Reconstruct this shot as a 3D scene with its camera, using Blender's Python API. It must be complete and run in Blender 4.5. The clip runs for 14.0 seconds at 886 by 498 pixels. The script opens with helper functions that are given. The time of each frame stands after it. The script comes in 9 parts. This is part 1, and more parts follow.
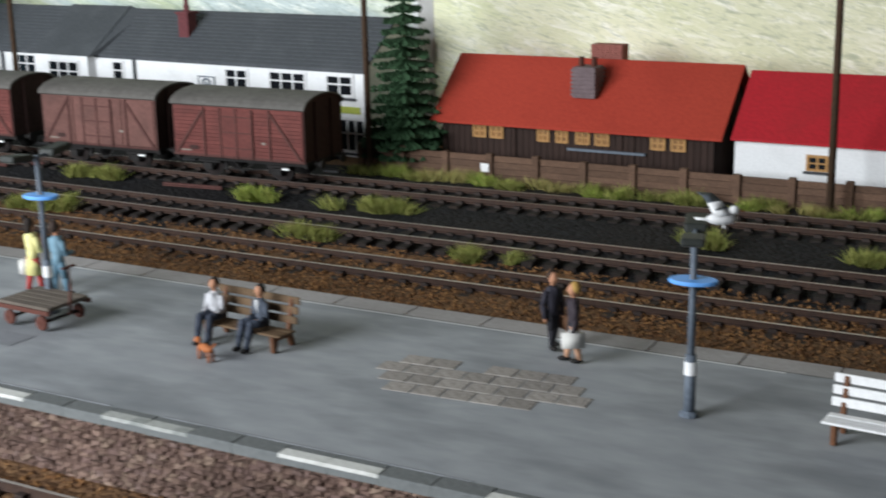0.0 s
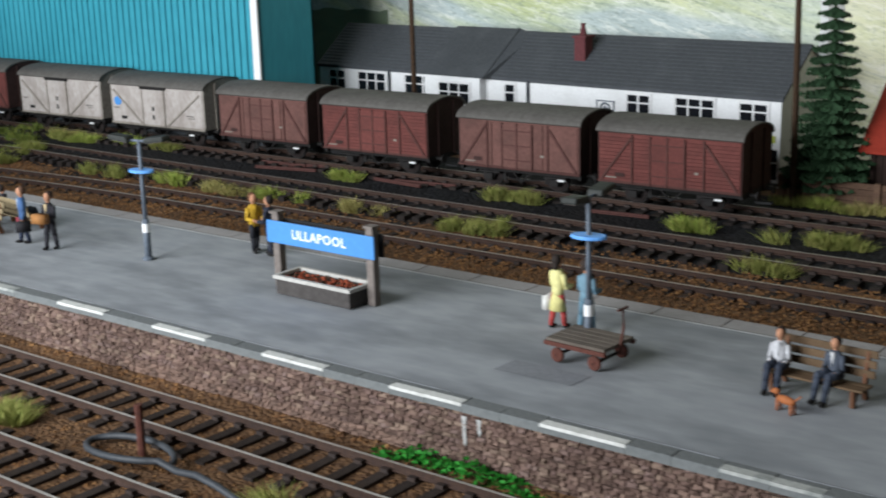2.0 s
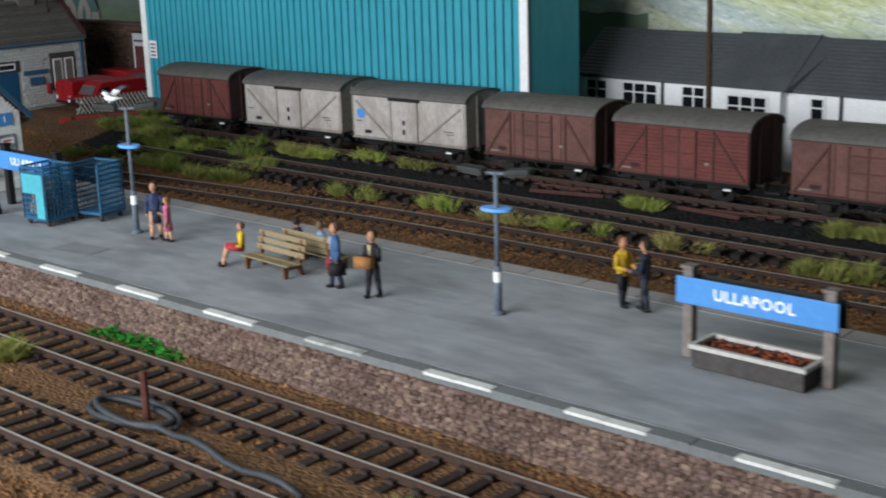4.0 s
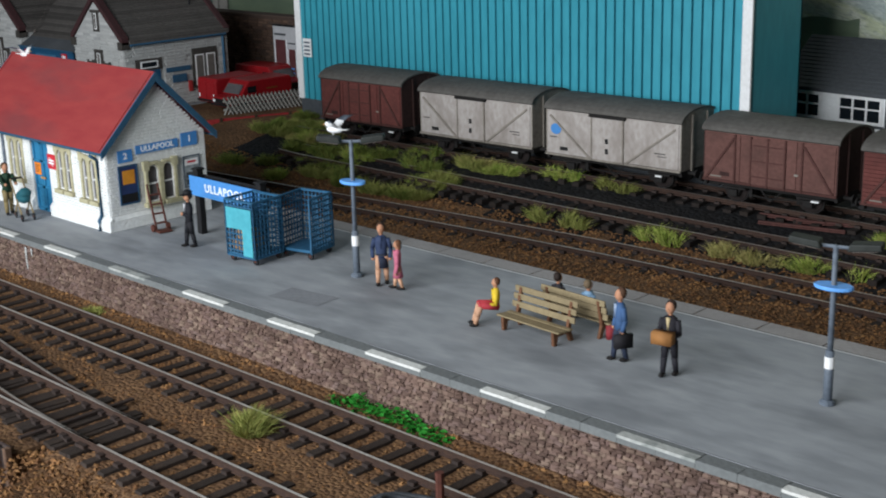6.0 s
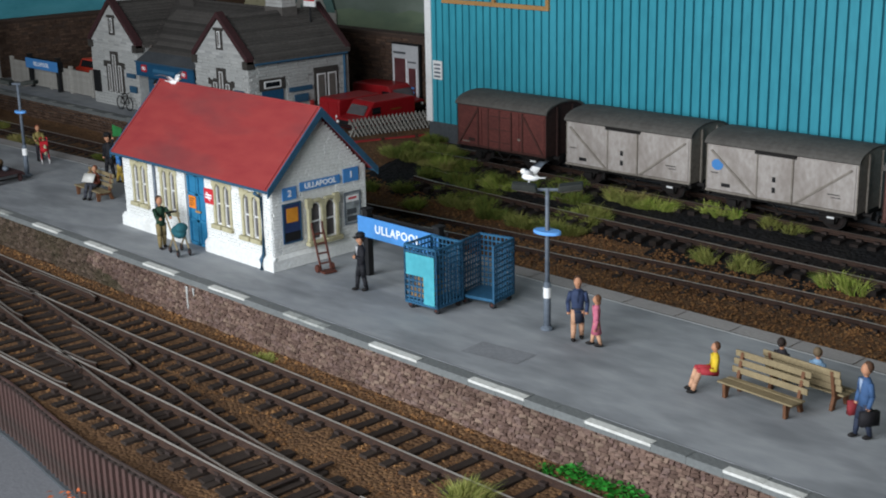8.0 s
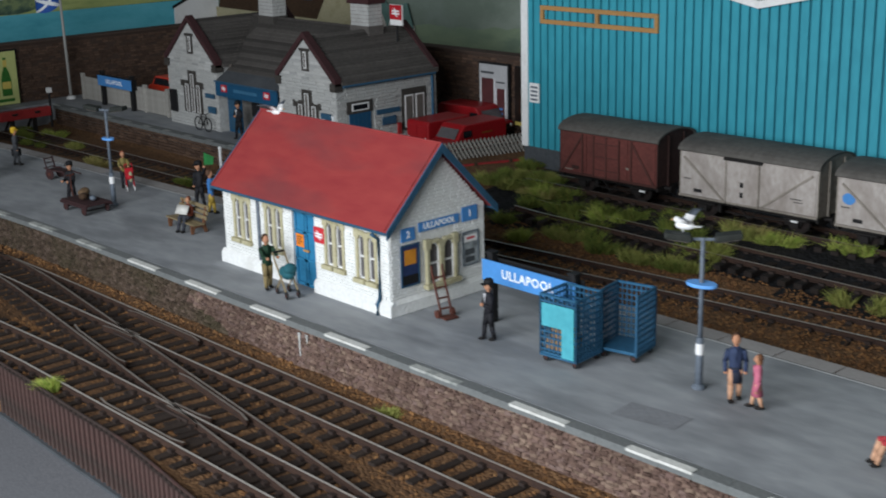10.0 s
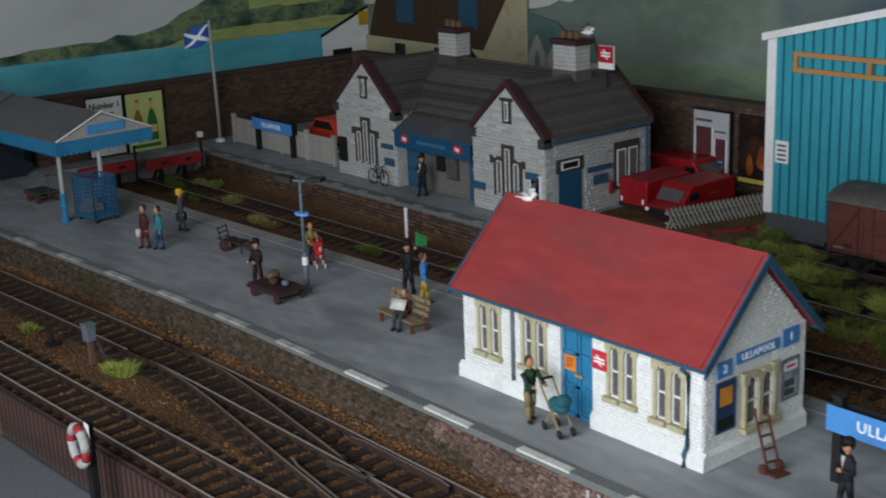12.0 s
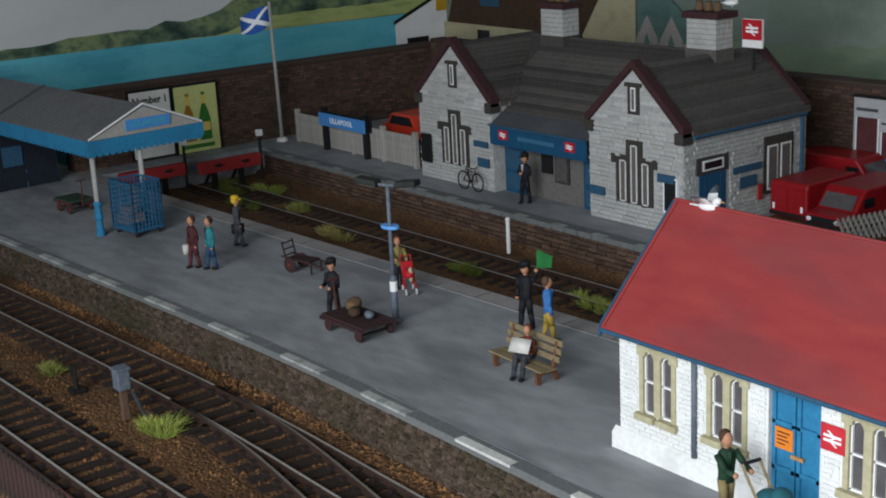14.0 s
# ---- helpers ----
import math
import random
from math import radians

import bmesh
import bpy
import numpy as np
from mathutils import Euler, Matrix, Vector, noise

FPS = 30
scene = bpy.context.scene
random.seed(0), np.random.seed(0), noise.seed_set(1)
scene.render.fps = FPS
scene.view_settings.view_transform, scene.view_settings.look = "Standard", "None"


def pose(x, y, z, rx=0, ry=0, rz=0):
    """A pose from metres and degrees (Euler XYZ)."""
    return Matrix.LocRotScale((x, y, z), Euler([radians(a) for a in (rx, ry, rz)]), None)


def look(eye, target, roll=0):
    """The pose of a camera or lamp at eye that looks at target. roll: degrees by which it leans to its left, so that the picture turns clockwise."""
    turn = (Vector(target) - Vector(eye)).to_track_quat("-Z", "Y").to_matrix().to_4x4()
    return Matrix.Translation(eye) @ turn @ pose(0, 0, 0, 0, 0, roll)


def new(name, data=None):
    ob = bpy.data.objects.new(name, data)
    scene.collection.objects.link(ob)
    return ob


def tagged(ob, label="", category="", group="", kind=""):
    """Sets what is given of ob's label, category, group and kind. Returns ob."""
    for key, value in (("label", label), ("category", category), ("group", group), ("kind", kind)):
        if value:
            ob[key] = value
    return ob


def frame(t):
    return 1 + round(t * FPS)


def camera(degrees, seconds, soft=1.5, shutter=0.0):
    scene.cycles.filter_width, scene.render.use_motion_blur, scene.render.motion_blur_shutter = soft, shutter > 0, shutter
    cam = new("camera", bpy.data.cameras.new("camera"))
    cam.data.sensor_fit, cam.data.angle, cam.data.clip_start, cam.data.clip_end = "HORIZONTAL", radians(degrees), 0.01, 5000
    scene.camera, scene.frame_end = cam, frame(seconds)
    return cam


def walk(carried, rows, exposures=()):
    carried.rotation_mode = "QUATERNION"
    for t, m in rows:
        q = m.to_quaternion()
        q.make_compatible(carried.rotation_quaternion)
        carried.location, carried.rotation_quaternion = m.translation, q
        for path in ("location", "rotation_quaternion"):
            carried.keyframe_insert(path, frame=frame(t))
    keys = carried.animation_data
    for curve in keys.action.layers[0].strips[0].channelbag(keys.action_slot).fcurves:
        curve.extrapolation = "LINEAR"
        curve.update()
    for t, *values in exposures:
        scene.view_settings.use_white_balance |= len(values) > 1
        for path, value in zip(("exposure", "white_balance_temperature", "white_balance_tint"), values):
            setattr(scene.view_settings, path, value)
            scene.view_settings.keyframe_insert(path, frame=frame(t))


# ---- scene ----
K = 0.0118  # one unit of the plan, in metres: about three feet at 1:76
cam = camera(37.2, 14.0, 1.9, 0.4)
PATH = [
    (0, (12.91, -17.60, 9.40), (3.71, -0.59, 4.29), -1.01),
    (0.5, (11.97, -19.70, 10.11), (1.86, -3.19, 5.10), -1.12),
    (1, (10.03, -20.37, 10.20), (-0.81, -4.32, 5.22), -0.91),
    (1.5, (8.23, -21.07, 10.43), (-3.17, -5.41, 5.45), -1.38),
    (2, (6.19, -21.40, 10.43), (-5.78, -6.17, 5.45), -1.63),
    (2.5, (4.22, -22.06, 10.76), (-8.19, -7.18, 5.79), -1.61),
    (3, (1.77, -22.73, 10.94), (-10.77, -7.96, 5.97), -1.81),
    (3.5, (-0.66, -21.99, 11.22), (-13.40, -7.39, 6.26), -1.26),
    (4, (-4.64, -21.22, 10.41), (-17.64, -6.86, 5.44), -1.82),
    (6.5, (-13.58, -22.34, 12.49), (-27.13, -8.73, 6.92), -1.59),
    (7, (-14.92, -22.93, 12.73), (-28.60, -9.45, 7.16), -1.67),
    (7.5, (-16.49, -23.43, 13.04), (-30.25, -10.02, 7.48), -1.40),
    (10, (-21.57, -23.73, 14.00), (-35.78, -10.78, 8.49), -1.44),
    (10.5, (-25.60, -22.26, 14.18), (-39.85, -9.43, 8.50), -1.81),
    (11, (-29.46, -21.64, 14.40), (-43.90, -9.02, 8.72), -1.86),
    (11.5, (-31.78, -21.41, 14.38), (-46.51, -9.05, 8.89), -1.93),
    (12, (-32.55, -22.28, 15.32), (-47.54, -10.24, 9.82), -2.26),
    (12.5, (-35.63, -20.75, 14.53), (-50.82, -8.95, 9.05), -2.39),
    (13, (-38.29, -19.43, 14.01), (-53.60, -7.81, 8.47), -2.71),
    (13.5, (-41.25, -18.16, 13.20), (-56.62, -6.56, 7.79), -2.27),
    (14, (-42.06, -17.37, 12.90), (-57.58, -5.96, 7.53), -3.01),
]
walk(cam, [(t, look(Vector(eye) * K, Vector(target) * K, roll)) for t, eye, target, roll in PATH],
     [(0, 0.56), (1.5, 0.35), (2.5, 0.08), (4, -0.12), (7, -0.34), (10, -0.43), (11, -0.6), (12, -0.64), (13, -0.57), (14, -0.44)])

# ---- light ----
world = bpy.data.worlds.new("room_air")
scene.world = world
world.use_nodes = True
bg = world.node_tree.nodes["Background"]
bg.inputs[0].default_value = (0.75, 0.85, 1.0, 1)
bg.inputs[1].default_value = 0.1


def window_light(name, eye, target, size_x, size_y, power, color):
    lamp = bpy.data.lights.new(name, "AREA")
    lamp.shape, lamp.size, lamp.size_y = "RECTANGLE", size_x, size_y
    lamp.energy, lamp.color = power, color
    ob = new(name, lamp)
    ob.matrix_world = look(eye, target)
    return ob


# ---- colour and materials ----
def lin(hexa):
    out = []
    for i in (0, 2, 4):
        c = int(hexa[i:i + 2], 16) / 255
        out.append(c / 12.92 if c <= 0.04045 else ((c + 0.055) / 1.055) ** 2.4)
    return (*out, 1.0)


def surface(name, base, second=None, rough=0.7, grain=6.0, large=0.6, bump=0.15, metal=0.0, stain=None, stain_amount=0.35,
            stretch=(1, 1, 1), vary=0.0, spec=0.3, cover=0.5):
    """A painted, stained or bare surface: fine grain, large patches, bump. Scales are per unit of the plan."""
    m = bpy.data.materials.new(name)
    m.use_nodes = True
    nt = m.node_tree
    n, l = nt.nodes, nt.links
    p = n["Principled BSDF"]
    p.inputs["Roughness"].default_value = rough
    p.inputs["Metallic"].default_value = metal
    p.inputs["Specular IOR Level"].default_value = spec
    tc = n.new("ShaderNodeTexCoord")
    mp = n.new("ShaderNodeMapping")
    mp.inputs["Scale"].default_value = [s / K for s in stretch]
    l.new(tc.outputs["Object"], mp.inputs["Vector"])
    fine = n.new("ShaderNodeTexNoise")
    fine.inputs["Scale"].default_value = grain
    fine.inputs["Detail"].default_value = 5
    big = n.new("ShaderNodeTexNoise")
    big.inputs["Scale"].default_value = large
    big.inputs["Detail"].default_value = 4
    for t in (fine, big):
        l.new(mp.outputs[0], t.inputs["Vector"])
    r1 = n.new("ShaderNodeMapRange")
    r1.inputs[1].default_value, r1.inputs[2].default_value = 0.3, 0.7
    l.new(fine.outputs[0], r1.inputs[0])
    mix = n.new("ShaderNodeMixRGB")
    a = lin(base)
    b = lin(second) if second else tuple(min(1, v * 0.72) for v in a[:3]) + (1,)
    mix.inputs[1].default_value, mix.inputs[2].default_value = a, b
    l.new(r1.outputs[0], mix.inputs[0])
    out = mix.outputs[0]
    r2 = n.new("ShaderNodeMapRange")
    r2.inputs[1].default_value, r2.inputs[2].default_value = cover, cover + 0.2
    r2.inputs[4].default_value = stain_amount
    l.new(big.outputs[0], r2.inputs[0])
    mix2 = n.new("ShaderNodeMixRGB")
    mix2.inputs[2].default_value = lin(stain) if stain else tuple(v * 0.55 for v in a[:3]) + (1,)
    l.new(r2.outputs[0], mix2.inputs[0])
    l.new(out, mix2.inputs[1])
    out = mix2.outputs[0]
    if vary:
        oi = n.new("ShaderNodeObjectInfo")
        r3 = n.new("ShaderNodeMapRange")
        r3.inputs[3].default_value, r3.inputs[4].default_value = 1 - vary, 1 + vary
        l.new(oi.outputs["Random"], r3.inputs[0])
        hs = n.new("ShaderNodeHueSaturation")
        l.new(r3.outputs[0], hs.inputs["Value"])
        l.new(out, hs.inputs["Color"])
        out = hs.outputs[0]
    l.new(out, p.inputs["Base Color"])
    if bump:
        bp = n.new("ShaderNodeBump")
        bp.inputs["Strength"].default_value = bump
        bp.inputs["Distance"].default_value = 0.1 * K
        l.new(fine.outputs[0], bp.inputs["Height"])
        l.new(bp.outputs[0], p.inputs["Normal"])
    return m


def grains(name, cols, size=9.0, rough=0.9, bump=0.6, stain="2a2019", stain_amount=0.5, island=False):
    """Loose grains: ballast, cinders, gravel."""
    m = bpy.data.materials.new(name)
    m.use_nodes = True
    nt = m.node_tree
    n, l = nt.nodes, nt.links
    p = n["Principled BSDF"]
    p.inputs["Roughness"].default_value = rough
    p.inputs["Specular IOR Level"].default_value = 0.2
    tc = n.new("ShaderNodeTexCoord")
    mp = n.new("ShaderNodeMapping")
    mp.inputs["Scale"].default_value = [1 / K] * 3
    l.new(tc.outputs["Object"], mp.inputs["Vector"])
    vo = n.new("ShaderNodeTexVoronoi")
    vo.inputs["Scale"].default_value = size
    l.new(mp.outputs[0], vo.inputs["Vector"])
    ramp = n.new("ShaderNodeValToRGB")
    ramp.color_ramp.interpolation = "LINEAR"
    while len(ramp.color_ramp.elements) < len(cols):
        ramp.color_ramp.elements.new(0.5)
    for i, c in enumerate(cols):
        ramp.color_ramp.elements[i].position = i / (len(cols) - 1)
        ramp.color_ramp.elements[i].color = lin(c)
    if island:
        g = n.new("ShaderNodeNewGeometry")
        l.new(g.outputs["Random Per Island"], ramp.inputs[0])
    else:
        sep = n.new("ShaderNodeSeparateColor")
        l.new(vo.outputs["Color"], sep.inputs[0])
        l.new(sep.outputs[0], ramp.inputs[0])
    big = n.new("ShaderNodeTexNoise")
    big.inputs["Scale"].default_value = 0.35
    big.inputs["Detail"].default_value = 5
    l.new(mp.outputs[0], big.inputs["Vector"])
    r2 = n.new("ShaderNodeMapRange")
    r2.inputs[1].default_value, r2.inputs[2].default_value, r2.inputs[4].default_value = 0.45, 0.7, stain_amount
    l.new(big.outputs[0], r2.inputs[0])
    mix = n.new("ShaderNodeMixRGB")
    mix.inputs[2].default_value = lin(stain)
    l.new(r2.outputs[0], mix.inputs[0])
    l.new(ramp.outputs[0], mix.inputs[1])
    l.new(mix.outputs[0], p.inputs["Base Color"])
    bp = n.new("ShaderNodeBump")
    bp.inputs["Strength"].default_value = bump
    bp.inputs["Distance"].default_value = 0.12 * K
    bp.invert = True
    l.new(vo.outputs["Distance"], bp.inputs["Height"])
    l.new(bp.outputs[0], p.inputs["Normal"])
    return m


# ---- mesh building, in units of the plan ----
class Shape:
    """Collects vertices and faces; each face may carry a material slot."""

    def __init__(self):
        self.v, self.f, self.s, self.slot = [], [], [], 0

    def add(self, vs, fs):
        o = len(self.v)
        self.v += [tuple(p) for p in vs]
        for f in fs:
            self.f.append([o + i for i in f])
            self.s.append(self.slot)
        return self

    def box(self, x0, x1, y0, y1, z0, z1, m=None):
        vs = [Vector(p) for p in ((x0, y0, z0), (x1, y0, z0), (x1, y1, z0), (x0, y1, z0), (x0, y0, z1), (x1, y0, z1), (x1, y1, z1), (x0, y1, z1))]
        if m:
            vs = [m @ p for p in vs]
        return self.add(vs, [(3, 2, 1, 0), (4, 5, 6, 7), (0, 1, 5, 4), (1, 2, 6, 5), (2, 3, 7, 6), (3, 0, 4, 7)])

    def rod(self, a, b, r, r2=None, n=8, caps=True):
        a, b = Vector(a), Vector(b)
        r2 = r if r2 is None else r2
        q = (b - a).to_track_quat("Z", "Y")
        vs = []
        for c, rr in ((a, r), (b, r2)):
            vs += [c + q @ Vector((rr * math.cos(2 * math.pi * i / n), rr * math.sin(2 * math.pi * i / n), 0)) for i in range(n)]
        fs = [(i, (i + 1) % n, n + (i + 1) % n, n + i) for i in range(n)]
        if caps:
            fs += [tuple(reversed(range(n))), tuple(range(n, 2 * n))]
        return self.add(vs, fs)

    def tube(self, pts, r, n=6):
        pts = [Vector(p) for p in pts]
        vs = []
        for i, p in enumerate(pts):
            d = (pts[min(i + 1, len(pts) - 1)] - pts[max(i - 1, 0)]).normalized()
            q = d.to_track_quat("Z", "Y")
            vs += [p + q @ Vector((r * math.cos(2 * math.pi * k / n), r * math.sin(2 * math.pi * k / n), 0)) for k in range(n)]
        fs = []
        for i in range(len(pts) - 1):
            fs += [(i * n + k, i * n + (k + 1) % n, (i + 1) * n + (k + 1) % n, (i + 1) * n + k) for k in range(n)]
        fs += [tuple(reversed(range(n))), tuple(range((len(pts) - 1) * n, len(pts) * n))]
        return self.add(vs, fs)

    def ball(self, c, rx, ry=None, rz=None, n=10, m=6):
        ry, rz = rx if ry is None else ry, rx if rz is None else rz
        vs = [(c[0], c[1], c[2] - rz)]
        for j in range(1, m):
            t = math.pi * j / m - math.pi / 2
            vs += [(c[0] + rx * math.cos(t) * math.cos(2 * math.pi * i / n), c[1] + ry * math.cos(t) * math.sin(2 * math.pi * i / n), c[2] + rz * math.sin(t)) for i in range(n)]
        vs.append((c[0], c[1], c[2] + rz))
        fs = [(0, 1 + (i + 1) % n, 1 + i) for i in range(n)]
        for j in range(m - 2):
            a = 1 + j * n
            fs += [(a + i, a + (i + 1) % n, a + n + (i + 1) % n, a + n + i) for i in range(n)]
        a = 1 + (m - 2) * n
        fs += [(a + i, a + (i + 1) % n, len(vs) - 1) for i in range(n)]
        return self.add(vs, fs)

    def prism(self, poly, axis, a, b):
        """poly in the plane across the axis: x: (y, z), y: (x, z), z: (x, y)."""
        put = {"x": lambda p, t: (t, p[0], p[1]), "y": lambda p, t: (p[0], t, p[1]), "z": lambda p, t: (p[0], p[1], t)}[axis]
        n = len(poly)
        vs = [put(p, a) for p in poly] + [put(p, b) for p in poly]
        fs = [(i, (i + 1) % n, n + (i + 1) % n, n + i) for i in range(n)] + [tuple(reversed(range(n))), tuple(range(n, 2 * n))]
        return self.add(vs, fs)

    def lathe(self, prof, c=(0, 0, 0), n=12):
        vs, fs = [], []
        for r, z in prof:
            vs += [(c[0] + r * math.cos(2 * math.pi * i / n), c[1] + r * math.sin(2 * math.pi * i / n), c[2] + z) for i in range(n)]
        for j in range(len(prof) - 1):
            fs += [(j * n + i, j * n + (i + 1) % n, (j + 1) * n + (i + 1) % n, (j + 1) * n + i) for i in range(n)]
        fs += [tuple(reversed(range(n))), tuple(range((len(prof) - 1) * n, len(prof) * n))]
        return self.add(vs, fs)

    def mesh(self, name, mats, smooth=False, fix=True):
        me = bpy.data.meshes.new(name)
        me.from_pydata([(x * K, y * K, z * K) for x, y, z in self.v], [], self.f)
        for m in mats:
            me.materials.append(m)
        if any(self.s):
            me.polygons.foreach_set("material_index", self.s)
        if smooth:
            me.polygons.foreach_set("use_smooth", [True] * len(me.polygons))
        if fix:
            bm = bmesh.new()
            bm.from_mesh(me)
            bmesh.ops.recalc_face_normals(bm, faces=bm.faces)
            bm.to_mesh(me)
            bm.free()
        me.update()
        return me


def at(x, y, z, turn=0.0):
    return pose(x * K, y * K, z * K, 0, 0, turn)


def thing(name, x, y, z, turn=0.0, label="", category="", group="", kind=""):
    ob = new(name)
    ob.empty_display_size = 0.01
    ob.matrix_basis = at(x, y, z, turn)
    return tagged(ob, label, category, group, kind)


def part(name, shape, material, parent=None, label="", bevel=0.0, smooth=False, kind="", x=0, y=0, z=0, turn=0.0):
    mats = material if isinstance(material, (list, tuple)) else [material]
    ob = new(name, shape.mesh(name, mats, smooth))
    if parent:
        ob.parent = parent
    ob.matrix_basis = at(x, y, z, turn)
    if bevel:
        b = ob.modifiers.new("edge", "BEVEL")
        b.width, b.segments, b.limit_method, b.angle_limit = bevel * K, 2, "ANGLE", radians(40)
        b.harden_normals = False
    return tagged(ob, label, kind=kind)


def settle(t, x, y, z, sx=1.0, sy=1.0, sz=1.0, turn=0.0):
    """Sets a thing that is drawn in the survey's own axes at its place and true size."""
    t.matrix_basis = at(x, y, z, turn) @ Matrix.Diagonal((sx, sy, sz, 1.0))


def piece(name, me, parent, x, y, z, turn=0.0, tilt=0.0, label=""):
    ob = new(name, me)
    ob.parent = parent
    ob.matrix_basis = pose(x * K, y * K, z * K, tilt, 0, turn)
    return ob


def setting(name, shape, material, label="", category="", smooth=False):
    mats = material if isinstance(material, (list, tuple)) else [material]
    return tagged(new(name, shape.mesh(name, mats, smooth)), label, category, kind="structure")


def words(name, text, size, material, parent, x, y, z, face=(90, 0, 0), depth=0.01, wide=1.0, label="", align="CENTER"):
    """Flat lettering in the built-in font, turned into a mesh."""
    cu = bpy.data.curves.new(name, "FONT")
    cu.body, cu.size, cu.extrude, cu.align_x, cu.align_y = text, size * K, depth * K, align, "CENTER"
    cu.space_character = wide
    cu.resolution_u = 2
    cu.offset = 0.018 * size * K
    tmp = bpy.data.objects.new(name, cu)
    scene.collection.objects.link(tmp)
    me = bpy.data.meshes.new_from_object(tmp.evaluated_get(bpy.context.evaluated_depsgraph_get()))
    bpy.data.objects.remove(tmp)
    bpy.data.curves.remove(cu)
    me.materials.clear()
    me.materials.append(material)
    ob = new(name, me)
    ob.parent = parent
    ob.matrix_basis = pose(x * K, y * K, z * K, *face)
    return tagged(ob, label)

# ---- the materials of the place ----
TARMAC = surface("tarmac", "9b9ea1", "8b8e92", rough=0.75, grain=1.4, large=0.35, bump=0.1, stain="727579", stain_amount=0.75, spec=0.3, cover=0.47, stretch=(0.6, 1.4, 1))
COPING = surface("coping_paint", "717474", "646767", rough=0.85, grain=8, large=1.2, bump=0.2, vary=0.05, stain="666d68")
WHITE_EDGE = surface("white_edge_paint", "d6d6d2", "c2c2bd", rough=0.7, grain=9, large=1.6, bump=0.2, stain="9a9a94", stain_amount=0.45)
WORN_EDGE = surface("worn_white_edge_paint", "b4b5b1", "9b9d99", rough=0.8, grain=7, large=1.8, bump=0.2, stain="787d7a", stain_amount=0.8, cover=0.45)
PAVING = surface("paving_slab", "9a9795", "908b89", rough=0.85, grain=7, large=0.9, bump=0.2, vary=0.05, stain="7b7877")
PATCH = surface("patched_paving", "9a948e", "8a837d", rough=0.85, grain=7, large=0.9, bump=0.3, vary=0.16, stain="7b746e")
PATCH_GREY = surface("patched_tarmac", "86888c", "7c7e82", rough=0.85, grain=6, large=0.8, bump=0.15)
STONE = surface("platform_stone", "7a6459", "5d493f", rough=0.9, grain=7, large=1.4, bump=0.5, vary=0.32, stain="3f302a", stain_amount=0.5)
MORTAR = surface("mortar", "4f4139", "40332d", rough=0.95, grain=9, large=0.5, bump=0.4)
BALLAST = grains("brown_ballast", ["573f2d", "674c36", "76583d", "5f4631", "806144"], size=9, stain="3d2c1f", stain_amount=0.6)
BALLAST_STONE = grains("ballast_stones", ["5d402a", "735135", "855f3c", "946d46", "654830"], size=8, stain="2b2018", stain_amount=0.45, island=True)
CINDER = grains("black_cinders", ["111112", "1a1a1c", "242527", "141415"], size=6, stain="2a2623", stain_amount=0.5)
SLEEPER = surface("dark_sleeper", "3a302a", "2a221e", rough=0.85, grain=8, large=1.0, bump=0.4, vary=0.25, stretch=(3, 1, 1), stain="4a3a2d", stain_amount=0.4)
# Sooty sleepers, with shade put into the colour; also fills the fence valleys.
SOOT_SHADE = surface("soot_and_shade", "2b2421", "1f1a18", rough=0.9, grain=8, large=1.0, bump=0.4, stain="34291f", stain_amount=0.4)
# Tyres near black: the shade under the vans is in this colour.
SHADED_TYRE = surface("shaded_tyre", "2a2220", "1f1918", rough=0.8, grain=8, bump=0.1, metal=0.2)
CHAIR_M = surface("rail_chair", "2b2524", "3a2d27", rough=0.7, grain=9, bump=0.2)
RAIL_SIDE = surface("rusty_rail_side", "3a2d29", "4b382e", rough=0.7, grain=10, bump=0.15, metal=0.4)
RAIL_TOP = surface("worn_rail_head", "cac5be", "aba59c", rough=0.35, grain=10, large=0.4, bump=0.03, metal=0.35, stain="8d847c", stain_amount=0.4)
RAIL_DULL = surface("dull_rail_head", "a8a199", "877e76", rough=0.45, grain=10, large=0.4, bump=0.03, metal=0.5, stain="5d534b", stain_amount=0.5)
RED_ROOF = surface("weathered_red_roof", "8a3032", "953a38", rough=0.75, grain=1.6, large=0.35, bump=0.2, stain="683a3c", stain_amount=0.7, cover=0.45, stretch=(0.5, 1.6, 1))
RED_ROOF2 = surface("orange_red_roof", "a63b2b", "983426", rough=0.85, grain=7, large=0.4, bump=0.2, stain="8f2f22", stain_amount=0.4)
RED_ROOF3 = surface("crimson_roof", "b01f2a", "9c1a24", rough=0.8, grain=7, large=0.5, bump=0.2, stain="8f2226", stain_amount=0.4)
WHITE_BRICK = surface("whitewashed_brick", "e4e5e3", "d6d7d5", rough=0.75, grain=7, large=0.9, bump=0.3, vary=0.04, stain="b5b4ac", stain_amount=0.4, cover=0.55)
STATION_STONE = surface("painted_station_stone", "b3b3b1", "9fa09e", rough=0.8, grain=7, large=1.0, bump=0.5, vary=0.07, stain="8d8c88", stain_amount=0.45)
CREAM = surface("cream_stone_dressing", "b8b294", "a8a182", rough=0.8, grain=8, large=1.2, bump=0.25, stain="857c58")
BLUE_PAINT = surface("mid_blue_paint", "2f7fa8", "276f96", rough=0.6, grain=8, large=0.9, bump=0.1, stain="1f5878", stain_amount=0.35)
BLUE_TRIM = surface("dark_blue_trim", "315873", "294b63", rough=0.6, grain=8, large=0.9, bump=0.1)
